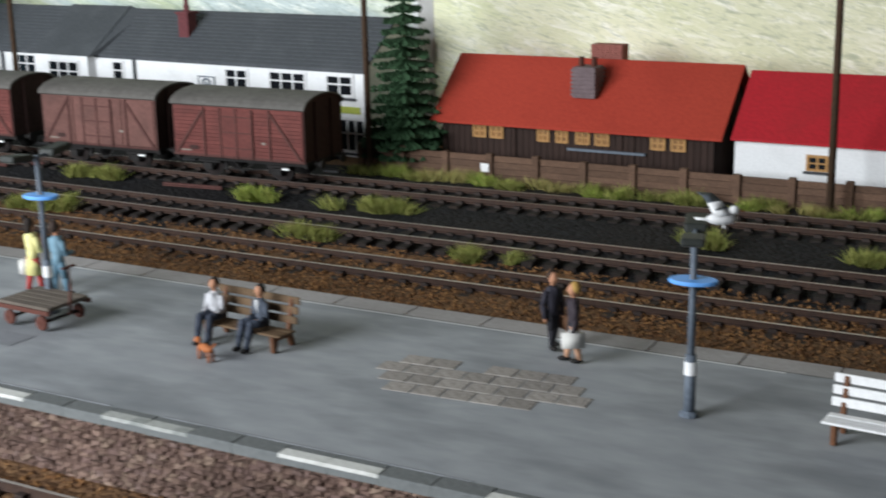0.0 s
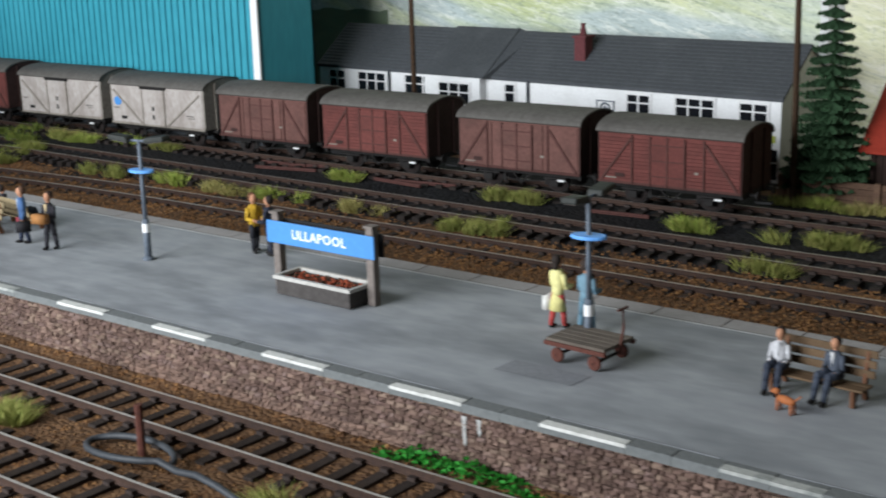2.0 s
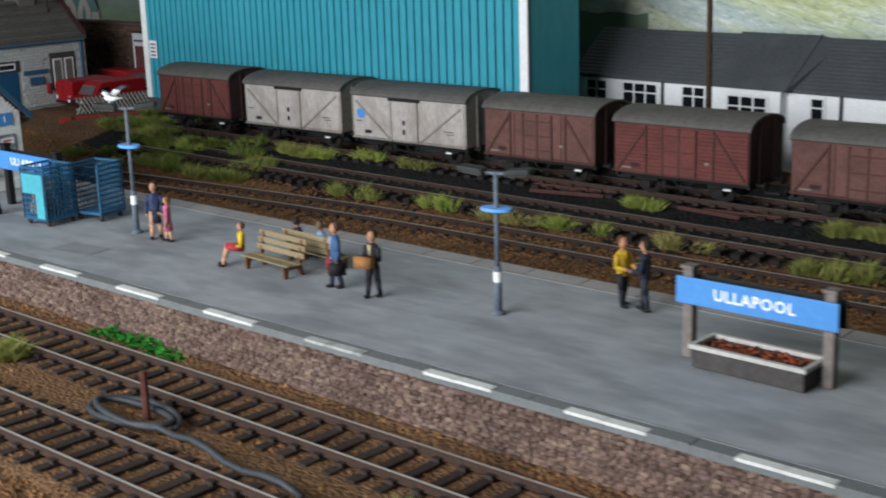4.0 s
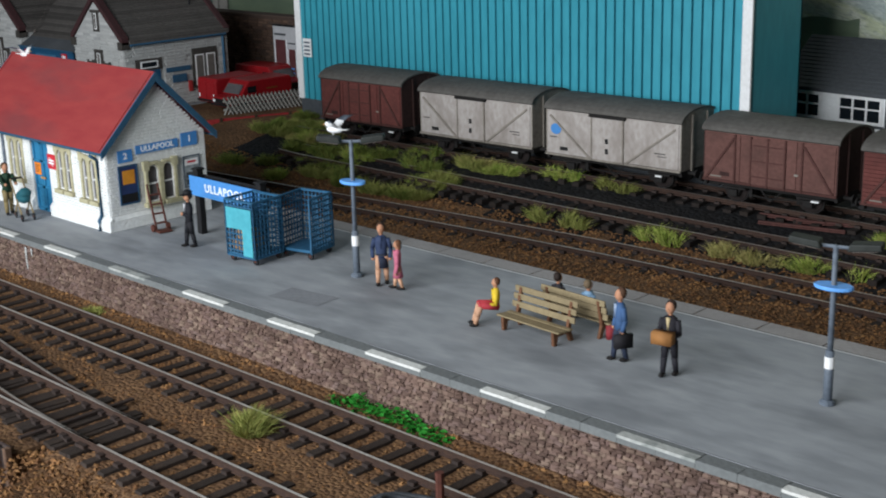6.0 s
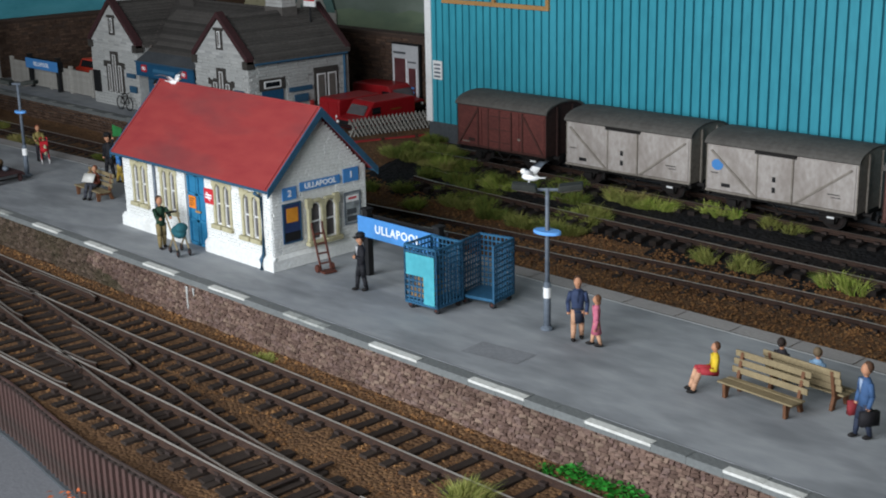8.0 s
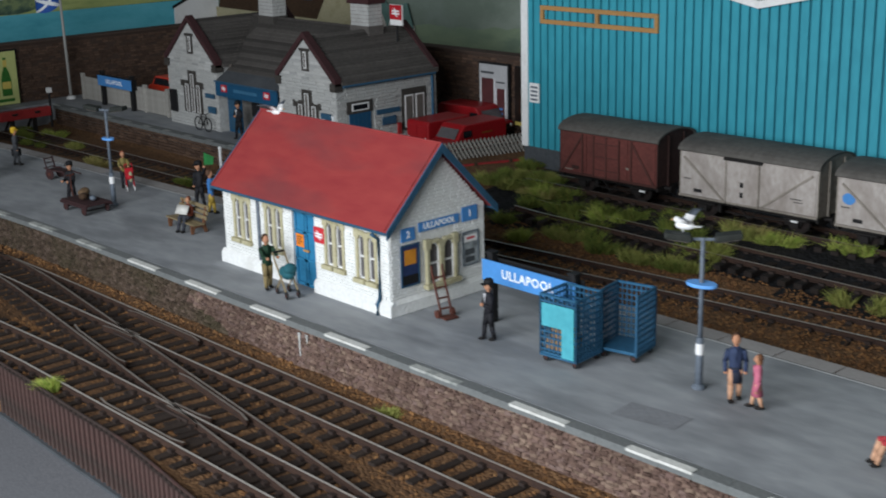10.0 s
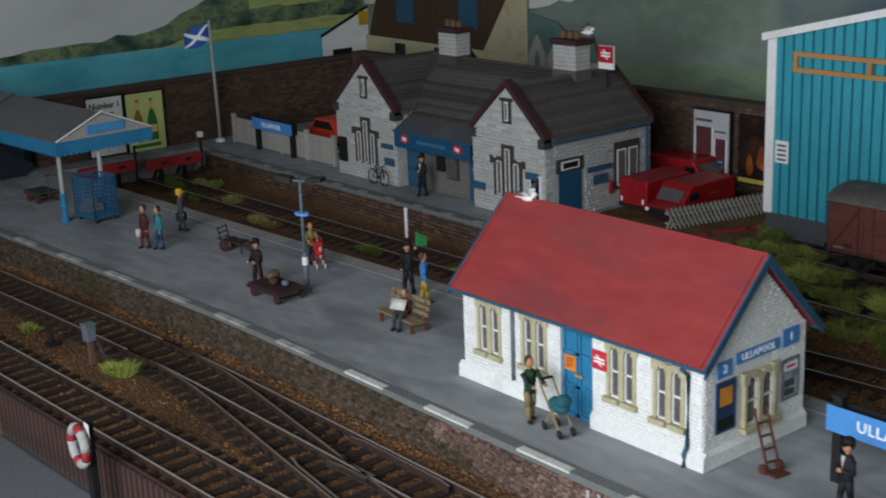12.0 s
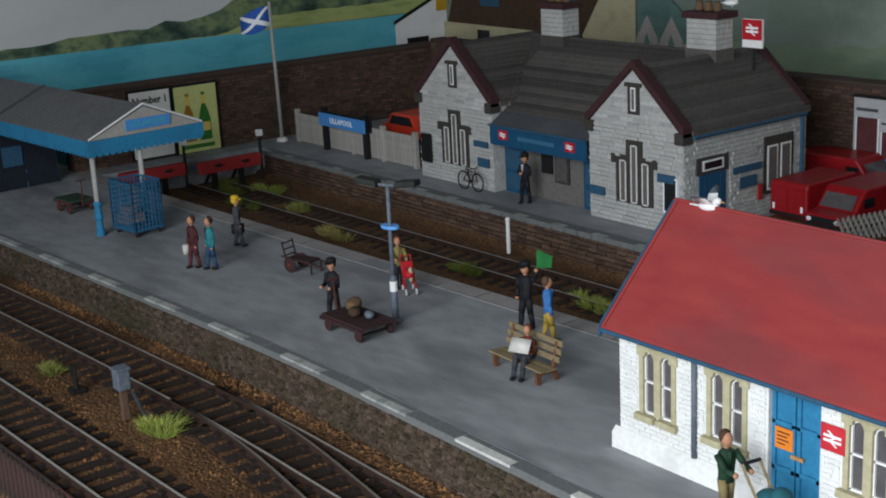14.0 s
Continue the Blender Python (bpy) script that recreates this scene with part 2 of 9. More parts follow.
SIGN_BLUE = surface("sign_blue", "4a8acb", "4582c0", rough=0.55, grain=8, large=0.7, bump=0.05, stain="4c8fd0", stain_amount=0.3)
LAMP_DISC = surface("lamp_sign_blue", "6aaaf0", "64a2e8", rough=0.5, grain=5, bump=0.03)
WHITE = surface("white_paint", "e8e8e8", "dcdcdb", rough=0.6, grain=8, large=1.0, bump=0.1, stain="c2c1bc", stain_amount=0.3)
LETTER = surface("white_lettering", "f0f3f6", "e6eaee", rough=0.6, grain=8, bump=0.0)
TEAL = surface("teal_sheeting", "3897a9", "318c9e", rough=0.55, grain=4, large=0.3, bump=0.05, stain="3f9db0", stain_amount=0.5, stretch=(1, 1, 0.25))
# Shaded copy of the teal, for the grooves and the side and rear walls.
TEAL_SHADED = surface("shaded_teal_sheeting", "2b7080", "276676", rough=0.6, grain=4, large=0.3, bump=0.05)
PLINTH = surface("grey_concrete_plinth", "4c5054", "404448", rough=0.85, grain=8, large=0.6, bump=0.2)
SLATE = surface("grey_slate", "4b4e52", "404347", rough=0.8, grain=7, large=0.6, bump=0.2, stain="5d6063", stain_amount=0.3)
RENDER = surface("white_render", "e9eaea", "dfe0e0", rough=0.8, grain=9, large=0.7, bump=0.15, stain="c9cac8", stain_amount=0.3)
DARK_GLASS = surface("dark_window_glass", "1b1f24", "15181c", rough=0.15, grain=3, large=0.6, bump=0.0, spec=0.5)
GREY_GLASS = surface("grey_window_glass", "5d5a5c", "4f4c4e", rough=0.2, grain=3, large=0.9, bump=0.0, spec=0.5)
LAMP_GLASS = surface("lit_yellow_window", "8f6430", "6d4822", rough=0.4, grain=3, large=1.5, bump=0.0)
DARK_WOOD = surface("dark_brown_boards", "3a2a24", "2c201c", rough=0.85, grain=9, large=0.8, bump=0.3, stretch=(1, 1, 3), vary=0.15)
FENCE_WOOD = surface("weathered_fence_wood", "6b5343", "574236", rough=0.9, grain=9, large=0.7, bump=0.35, vary=0.15, stretch=(1, 1, 2), stain="43342b")
BENCH_WOOD = surface("pale_bench_slats", "8f8062", "7b6d53", rough=0.75, grain=9, large=0.8, bump=0.25, stretch=(3, 1, 1), vary=0.08)
BENCH_BROWN = surface("brown_bench_slats", "6b5640", "5a4734", rough=0.8, grain=9, large=0.8, bump=0.25, stretch=(3, 1, 1), vary=0.1)
BENCH_END = surface("brown_bench_end", "6e4a33", "5b3c29", rough=0.75, grain=9, bump=0.2)
VAN_RED = surface("bauxite_van_boards", "6c3c37", "5d322e", rough=0.85, grain=7, large=0.8, bump=0.2, vary=0.1, stain="4d2d29", stain_amount=0.5)
VAN_BROWN = surface("faded_brown_van_boards", "6d4b45", "5e403a", rough=0.85, grain=7, large=0.8, bump=0.2, vary=0.1, stain="4b3631", stain_amount=0.5)
VAN_WHITE = surface("dirty_white_van_sides", "b2aba6", "9c948e", rough=0.85, grain=6, large=0.8, bump=0.15, stain="7b7068", stain_amount=0.65, stretch=(1, 1, 0.5))
VAN_END_W = surface("dirty_grey_van_end", "8f887f", "7d756c", rough=0.85, grain=6, large=0.9, bump=0.2, stain="5d564e", stain_amount=0.5)
# Van end turned from the light: its shade is put into the brown.
VAN_END = surface("shaded_van_end", "3f2b28", "33221f", rough=0.9, grain=6, large=0.9, bump=0.2)
VAN_ROOF = surface("dark_grey_van_roof", "625f5b", "54514d", rough=0.85, grain=5, large=0.7, bump=0.1, stain="3c3836", stain_amount=0.4)
# Sooty iron, made darker to hold the shade under the vans.
IRON = surface("sooty_shaded_iron", "211e1d", "181615", rough=0.75, grain=8, large=1.0, bump=0.2)
STRAP = surface("rusty_strapping", "553530", "452a26", rough=0.8, grain=8, bump=0.15)
POST = surface("grey_lamp_post", "69727d", "555d67", rough=0.55, grain=8, large=0.8, bump=0.1, stain="565e68")
LAMP_HEAD = surface("dark_lamp_head", "2c2f2c", "222522", rough=0.6, grain=7, bump=0.1)
# Green grass darkened in colour to stand for the vans' shade.
GRASS_SHADED = grains("shaded_grass", ["4b5f28", "657838", "7a8a42", "84833f", "55662c"], size=3, bump=0.0, stain="4a4826", stain_amount=0.4, island=True)
GRASS_A = grains("bright_grass", ["6f8a35", "93a848", "a9b458", "b0ae66", "7e9440"], size=3, bump=0.0, stain="6b6a38", stain_amount=0.3, island=True)
GRASS_B = grains("straw_grass", ["8d8450", "a89c62", "b8ab72", "9a9a58", "847a46"], size=3, bump=0.0, stain="6f5f38", stain_amount=0.3, island=True)
GRASS_C = grains("olive_grass", ["77803e", "8f9650", "a5a35c", "6b7838", "968d54"], size=3, bump=0.0, stain="665f38", stain_amount=0.3, island=True)
LEAF = surface("bright_green_leaf", "2f8f2c", "247a22", rough=0.7, grain=5, large=1.5, bump=0.1, vary=0.2)
PINE = surface("dark_pine_needles", "2e4a2f", "223823", rough=0.8, grain=8, large=1.0, bump=0.2, vary=0.2)
BARK = surface("brown_bark", "4d3a2b", "3b2c20", rough=0.9, grain=8, bump=0.4)
BROWN_STONE = surface("brown_retaining_stone", "82695a", "654f43", rough=0.9, grain=6, large=0.7, bump=0.7, vary=0.38, stain="43352c", stain_amount=0.5)
CAGE_BLUE = surface("blue_cage_paint", "2c5f80", "245270", rough=0.6, grain=7, bump=0.1, vary=0.05)
TURQ = surface("turquoise_panel", "4ea6b4", "4298a6", rough=0.6, grain=6, large=0.8, bump=0.05)
CARD = surface("brown_cardboard", "b08a5e", "9e7a50", rough=0.85, grain=8, bump=0.1)
RUST = surface("rust_brown_paint", "5c342a", "4b2a22", rough=0.8, grain=8, large=1.0, bump=0.2)
RED_VAN = surface("post_red_paint", "92181e", "84141a", rough=0.4, grain=6, large=0.6, bump=0.03, stain="7c161b", stain_amount=0.3)
BLACK = surface("black_paint", "1d1d1f", "151517", rough=0.6, grain=7, bump=0.1)
CABLE = surface("grey_black_cable", "3f4246", "323539", rough=0.55, grain=7, bump=0.05)
ROAD = surface("grey_road", "707175", "636468", rough=0.85, grain=12, large=0.3, bump=0.15, stain="686a6d")
FRONT_FENCE = surface("brown_corrugated_fence", "473c38", "3a302d", rough=0.8, grain=6, large=0.5, bump=0.15, stain="6b3836", stain_amount=0.45)
SKIN = surface("painted_skin", "b9876a", "a8785c", rough=0.7, grain=6, bump=0.0)
ROOM_WALL = surface("room_plaster", "58595b", "515254", rough=0.9, grain=0.5, large=0.05, bump=0.05)
TIMBER = surface("pale_timber", "b58a58", "a07848", rough=0.8, grain=9, bump=0.2)
PLANTER_M = surface("dark_grey_planter", "4b4745", "3d3937", rough=0.85, grain=7, bump=0.2)
# White paint greyed to stand for shadow at the far end.
SHADED_WHITE = surface("shaded_white_paint", "aaa9a6", "999894", rough=0.7, grain=8, bump=0.1, stain="85837e", stain_amount=0.3)
POST_GREY = surface("grey_brown_sign_post", "7d746e", "6a625d", rough=0.8, grain=7, bump=0.2)
FLOWER = surface("rust_red_flowers", "94492f", "783522", rough=0.8, grain=4, large=2.0, bump=0.2, vary=0.2)

# ---- the room round the layout ----
RX0, RX1, RY0, RY1, RZ0, RZ1 = -130, 52, -45, 42, -45, 56


def room():
    t = 8
    s = Shape().box(RX0, RX1, RY0, RY1, RZ0 - t, RZ0)
    setting("floor", s, ROOM_WALL, "plain pale floor of the room", "floor")
    s = Shape().box(RX0, RX1, RY0, RY1, RZ1, RZ1 + t)
    setting("ceiling", s, ROOM_WALL, "plain grey-white ceiling of the room", "ceiling")
    setting("wall_north", Shape().box(RX0, RX1, RY1, RY1 + t, RZ0, RZ1), ROOM_WALL, "plain grey-white room wall behind the scenery", "wall")
    setting("wall_east", Shape().box(RX1, RX1 + t, RY0, RY1, RZ0, RZ1), ROOM_WALL, "plain grey-white room wall", "wall")
    s = Shape()
    s.box(RX0, -66, RY0 - t, RY0, RZ0, RZ1).box(-14, RX1, RY0 - t, RY0, RZ0, RZ1)
    s.box(-66, -14, RY0 - t, RY0, RZ0, 2).box(-66, -14, RY0 - t, RY0, 38, RZ1)
    setting("wall_south", s, ROOM_WALL, "grey-white room wall with a large window opening", "wall")
    setting("wall_west", Shape().box(RX0 - t, RX0, RY0, RY1, RZ0, RZ1), ROOM_WALL, "plain grey-white room wall", "wall")


room()
window_light("window_daylight", (-40 * K, (RY0 - 1) * K, 20 * K), (-40 * K, 10 * K, 0), 52 * K, 36 * K, 10, (0.9, 0.95, 1.0))


# ---- plain table that carries the layout ----
setting("layout_table", Shape().box(-112, 36, -22.2, 40, RZ0, -3.7), ROOM_WALL, "plain grey table under the model railway", "table")


# ---- ground, in strips of one sheet ----
def front_edge(x):
    """The platform front bends gently outwards beyond the lamp at the far end."""
    d = max(0.0, -71.0 - x)
    return -0.07 * (d - 4.0 * (1.0 - math.exp(-d / 4.0)))


def ground_z(y):
    prof = ((-60, -1.65), (0, -1.65), (0.6, -1.65), (8.5, -1.34), (15.6, -1.3), (18.3, -1.1), (21.5, -0.84), (24.5, -0.84), (27.5, -0.8), (60, -0.75))
    for (a, za), (b, zb) in zip(prof, prof[1:]):
        if a <= y <= b:
            return za + (zb - za) * (y - a) / (b - a)
    return prof[-1][1]


def rise(x):
    """The sidings climb gently towards the shed."""
    return 0.0116 * max(0.0, min(44.0, -x - 17.0))


def ground_at(x, y):
    if y < -6.6 - 0.045 * max(0.0, -x - 62) and x < -41.6:
        return -3.5
    if y < -7.4:
        return -2.2
    w = max(0.0, min(1.0, (-x - 60) / 9))
    w = w * w * (3 - 2 * w)
    z = ground_z(y) + rise(x) * max(0.0, min(1.0, (y - 16.4) / 4.0))
    yard = max(-0.8, min(-0.1, -0.8 + (y - 15.5) * 0.16)) if x > -76 else -0.8
    z += 0.22 * max(0.0, 1 - abs(y - front_edge(x)) / 0.75)
    low = z if y < 8 else (-1.3 if y < 15.2 else yard)
    return z + (low - z) * w


def ground():
    s = Shape()
    xs = [-125 + 1.25 * i for i in range(int(160 / 1.25) + 1)]
    ys = [-12 + 0.6 * i for i in range(82)]
    vs, fs = [], []
    for y in ys:
        for x in xs:
            h = 0.06 * noise.noise((x * 0.9, y * 0.9, 0)) + 0.05 * noise.noise((x * 2.3, y * 2.3, 4))
            vs.append((x, y, ground_at(x, y) - 0.04 + h))
    n = len(xs)
    for j in range(len(ys) - 1):
        for i in range(n - 1):
            fs.append((j * n + i, j * n + i + 1, (j + 1) * n + i + 1, (j + 1) * n + i))
            y, x = ys[j], xs[i]
            edge = 16.2 + 0.5 * noise.noise((x * 0.35, 7, 1)) - max(0, -x - 60) * 0.05
            s.s.append(1 if edge < y < 26.2 and x > -66 else 0)
    s.v, s.f = vs, fs
    return setting("ground", s, [BALLAST, CINDER], "brown ballast and black cinder ground of the model railway", "ground", smooth=True)


ground()


# ---- island platform ----
PITCH = 4.1
PX0, PX1 = -118.0, 14.0


def back_edge(x):
    return 8.7 - 0.05 * max(0.0, -60 - x)


platform = thing("island_platform", 0, 0, 0, label="grey tarmac island platform with white-dashed coping and a stone face", category="platform", kind="structure")


def platform_body():
    s = Shape()
    n = 66
    xs = [PX0 + (PX1 - PX0) * i / n for i in range(n + 1)]
    top = [(x, front_edge(x) + 0.42, -0.01) for x in xs] + [(x, back_edge(x) - 0.75, -0.01) for x in xs]
    m = n + 1
    fs = [(i, i + 1, m + i + 1, m + i) for i in range(n)]
    s.add(top, fs)
    part("tarmac_surface", s, TARMAC, platform, "grey tarmac with darker worn patches", kind="")
    s = Shape()
    for i in range(n):
        a, b = xs[i], xs[i + 1]
        fa, fb = front_edge(a), front_edge(b)
        s.add([(a, fa + 0.1, -2), (b, fb + 0.1, -2), (b, fb + 0.1, -0.2), (a, fa + 0.1, -0.2), (a, fa + 1.0, -0.2), (b, fb + 1.0, -0.2)], [(0, 1, 2, 3), (3, 2, 5, 4)])
        ya, yb = back_edge(a), back_edge(b)
        s.add([(a, ya - 0.1, -2), (b, yb - 0.1, -2), (b, yb - 0.1, -0.2), (a, ya - 0.1, -0.2), (a, ya - 0.9, -0.2), (b, yb - 0.9, -0.2)], [(1, 0, 3, 2), (2, 3, 4, 5)])
    part("core", s, MORTAR, platform)
    s = Shape()
    for i in range(n):
        a, b = xs[i] + 0.02, xs[i + 1] - 0.02
        ya, yb = back_edge(a), back_edge(b)
        z = 0.012 * noise.noise((a, 0, 3))
        s.add([(a, ya - 0.75, z), (b, yb - 0.75, z), (b, yb, z), (a, ya, z), (a, ya, -0.2), (b, yb, -0.2)], [(0, 1, 2, 3), (3, 2, 5, 4)])
    part("rear_coping", s, PAVING, platform, "pale grey coping along the rear edge")


platform_body()

# ---- track ----
GAUGE = 1.5


def rail_profile(s, pts, top=0.0, half=0.04, deep=0.2):
    """One rail along pts (x, y, z of the rail head): head and web, head face on slot 1."""
    pts = [Vector(p) for p in pts]
    ring = [(-half * 1.5, -deep), (-half * 1.5, -deep + 0.03), (-half * 0.5, -deep + 0.06), (-half * 0.5, -0.07), (-half, -0.055), (-half, 0), (half, 0), (half, -0.055), (half * 0.5, -0.07), (half * 0.5, -deep + 0.06), (half * 1.5, -deep + 0.03), (half * 1.5, -deep)]
    n = len(ring)
    o = len(s.v)
    for i, p in enumerate(pts):
        d = pts[min(i + 1, len(pts) - 1)] - pts[max(i - 1, 0)]
        side = Vector((-d.y, d.x, 0)).normalized()
        for a, h in ring:
            q = p + side * a
            s.v.append((q.x, q.y, q.z + h))
    for i in range(len(pts) - 1):
        for k in range(n):
            k2 = (k + 1) % n
            s.f.append([o + i * n + k, o + i * n + k2, o + (i + 1) * n + k2, o + (i + 1) * n + k])
            s.s.append(1 if k == 5 else 0)


def offset(line, d):
    out = []
    for i, p in enumerate(line):
        a, b = Vector(line[max(i - 1, 0)]), Vector(line[min(i + 1, len(line) - 1)])
        t = (b - a)
        side = Vector((-t.y, t.x, 0)).normalized()
        out.append(Vector(p) + side * d)
    return out


def sleeper_mesh(name, length, wide=0.34, high=0.2):
    s = Shape()
    c = 0.03
    s.box(-wide / 2, wide / 2, -length / 2, length / 2, -high, -c)
    s.v[4:8] = [(-wide / 2 + c, -length / 2 + c, 0), (wide / 2 - c, -length / 2 + c, 0), (wide / 2 - c, length / 2 - c, 0), (-wide / 2 + c, length / 2 - c, 0)]
    return s.mesh(name, [SLEEPER])


def chair_shape(s, x, y, z, ang):
    m = Matrix.Translation((x, y, z)) @ Matrix.Rotation(ang, 4, "Z")
    for sgn in (-1, 1):
        s.box(-0.11, 0.11, sgn * 0.13 - 0.07, sgn * 0.13 + 0.07, 0, 0.09, m)


SLEEPER_ME = sleeper_mesh("sleeper", 2.75)


def track(name, line, step, label, head, near=None, gauge=GAUGE, chairs=True, wood=SLEEPER):
    """line: points of the centre at rail-head height. near: (x0, x1), where each sleeper is its own piece."""
    t = thing(name, 0, 0, 0, label=label, category="railway track", kind="structure")
    for d in (-gauge / 2, gauge / 2):
        s = Shape()
        rail_profile(s, offset(line, d))
        part("rail", s, [RAIL_SIDE, head], t, "steel rail with a bright worn head")
    rest, ch = Shape(), Shape()
    pts = [Vector(p) for p in line]
    run, k = 0.0, 0
    for a, b in zip(pts, pts[1:]):
        d = b - a
        ang = math.atan2(d.y, d.x)
        while run < d.length:
            p = a + d * (run / d.length)
            jit = ang + 0.02 * math.sin(k * 7.3)
            z = p.z - 0.2 - 0.015 * (k % 3)
            if near and near[0] < p.x < near[1]:
                piece("sleeper", SLEEPER_ME, t, p.x, p.y, z, math.degrees(jit))
            else:
                m = Matrix.Translation((p.x, p.y, z)) @ Matrix.Rotation(jit, 4, "Z")
                rest.box(-0.17, 0.17, -1.375, 1.375, -0.2, 0, m)
            if chairs:
                side = Vector((-d.y, d.x, 0)).normalized()
                for g in (-gauge / 2, gauge / 2):
                    q = p + side * g
                    chair_shape(ch, q.x, q.y, z, jit)
            run += step
            k += 1
        run -= d.length
    if rest.v:
        tagged(part("sleeper_run", rest, wood, t, "dark wooden sleepers"), kind="stuff")
    if ch.v:
        tagged(part("chair_run", ch, CHAIR_M, t, "small dark rail chairs"), kind="stuff")
    return t


def wave(x0, x1, fn, n=60):
    return [(x0 + (x1 - x0) * i / n, *fn(x0 + (x1 - x0) * i / n)) for i in range(n + 1)]


def ease(a):
    a = max(0, min(1, a))
    return a * a * (3 - 2 * a)


def glide(a):
    a = max(0.0, min(1.0, a))
    if a < 0.2:
        return a * a / 0.32
    return 0.125 + (a - 0.2) / 0.8 if a < 0.8 else 1 - (1 - a) ** 2 / 0.32


NEAR_Z = -1.4
track("platform_track", wave(-120, 20, lambda x: (-1.57 + front_edge(x), NEAR_Z)), 0.78, "single railway track beside the platform face", RAIL_TOP, (-60, -8))
track("front_track", wave(-120, 20, lambda x: (-5.55 - 0.045 * max(0, -x - 62), NEAR_Z)), 0.78, "single railway track nearest the fence", RAIL_TOP, (-62, -12))
crossing = track("crossover_track", wave(-76.32, -40, lambda x: (-5.55 + 3.98 * glide((-x - 40) / 36) + front_edge(x), NEAR_Z), 40), 0.78, "crossover joining the two front tracks", RAIL_DULL)


def crossing_work():
    """Check rails, wing rails and dark plates at the two crossings of the crossover."""
    mid = lambda x: -5.55 + 3.98 * glide((-x - 40) / 36)
    lines = []
    for x, y in ((-54.5, -6.3 + 0.15), (-61.5, -0.82 - 0.15)):
        sg = 1 if y < -3 else -1
        lines.append([(x - 2.4, y + sg * 0.1, NEAR_Z), (x - 1.9, y, NEAR_Z), (x + 1.9, y, NEAR_Z), (x + 2.4, y + sg * 0.1, NEAR_Z)])
        far = [(x + d, mid(x + d) + sg * (0.75 - 0.15 - (0.1 if abs(d) > 2 else 0)), NEAR_Z) for d in (-2.4, -1.8, 0, 1.8, 2.4)]
        lines.append(far)
        yc = mid(x) - sg * 0.75
        for q in (-1, 1):
            lines.append([(x - sg * 0.35, yc + q * 0.13, NEAR_Z), (x + sg * 0.9, yc + q * 0.14 + sg * 0.02, NEAR_Z), (x + sg * 1.5, yc + q * 0.26, NEAR_Z)])
        part("crossing_plate", Shape().box(x - 0.9, x + 0.9, yc - 0.24, yc + 0.24, NEAR_Z - 0.19, NEAR_Z - 0.1), CHAIR_M, crossing, "dark crossing plate", bevel=0.03)
    for pts in lines:
        s = Shape()
        rail_profile(s, pts)
        part("check_rail", s, [RAIL_SIDE, RAIL_DULL], crossing, "short check rail")
    for x, y in ((-42.2, -5.55), (-74.0, -1.57)):
        part("tie_bar", Shape().box(x - 0.07, x + 0.07, y - 1.7, y + 1.7, NEAR_Z - 0.17, NEAR_Z - 0.11), CHAIR_M, crossing, "point tie bar")


crossing_work()
track("rear_platform_track", wave(-120, 30, lambda x: (15.1 - 2.4 * ease((-x - 36) / 36) - 0.03 * max(0, -x - 72), ground_at(x, 14.0) + 0.2)), 0.72, "railway track behind the platform", RAIL_TOP, (-60, 0))
track("siding_track", wave(-62, 30, lambda x: (18.3, ground_at(x, 18.3) + 0.24)), 0.72, "dark siding track on cinders", RAIL_TOP, wood=SOOT_SHADE)


def wagon_line(x):
    return 22.65 + (x + 17) * 0.0326




def wagon_z(x):
    return -0.6 + rise(x)


# Sleepers blackened in colour for the shade below the vans.
track("wagon_siding_track", wave(-64, 30, lambda x: (wagon_line(x), wagon_z(x))), 0.72, "siding track with a row of vans standing on it", RAIL_DULL, wood=SOOT_SHADE)

# ---- platform edge: coping slabs, white dashes, paving ----
def slab_mesh(name, mats, lx, ly, lz, white=False):
    s = Shape()
    c = 0.015
    s.box(0, lx, 0, ly, -lz, -c)
    top = [(c, c, 0), (lx - c, c, 0), (lx - c, ly - c, 0), (c, ly - c, 0)]
    s.v[4:8] = [(0, 0, -c), (lx, 0, -c), (lx, ly, -c), (0, ly, -c)]
    s.add(top, [(0, 1, 2, 3)])
    o = len(s.v) - 4
    for a, b in ((0, 1), (1, 2), (2, 3), (3, 0)):
        s.f.append([4 + a, 4 + b, o + b, o + a])
        s.s.append(0)
    if white:
        s.slot = 1
        w = 0.25
        s.add([(-0.004, -0.004, 0.004), (lx + 0.006, -0.004, 0.004), (lx + 0.006, w, 0.004), (-0.004, w, 0.004), (-0.004, -0.004, -0.07), (lx + 0.006, -0.004, -0.07)], [(0, 1, 2, 3), (4, 5, 1, 0)])
    return s.mesh(name, mats)


SLAB = PITCH / 4
COPING_ME = slab_mesh("coping_slab", [COPING], SLAB - 0.008, 0.44, 0.2)
COPING_WHITE_ME = slab_mesh("painted_coping_slab", [COPING, WHITE_EDGE], SLAB - 0.008, 0.44, 0.2, True)
COPING_WORN_ME = slab_mesh("worn_coping_slab", [COPING, WORN_EDGE], SLAB - 0.008, 0.44, 0.2, True)


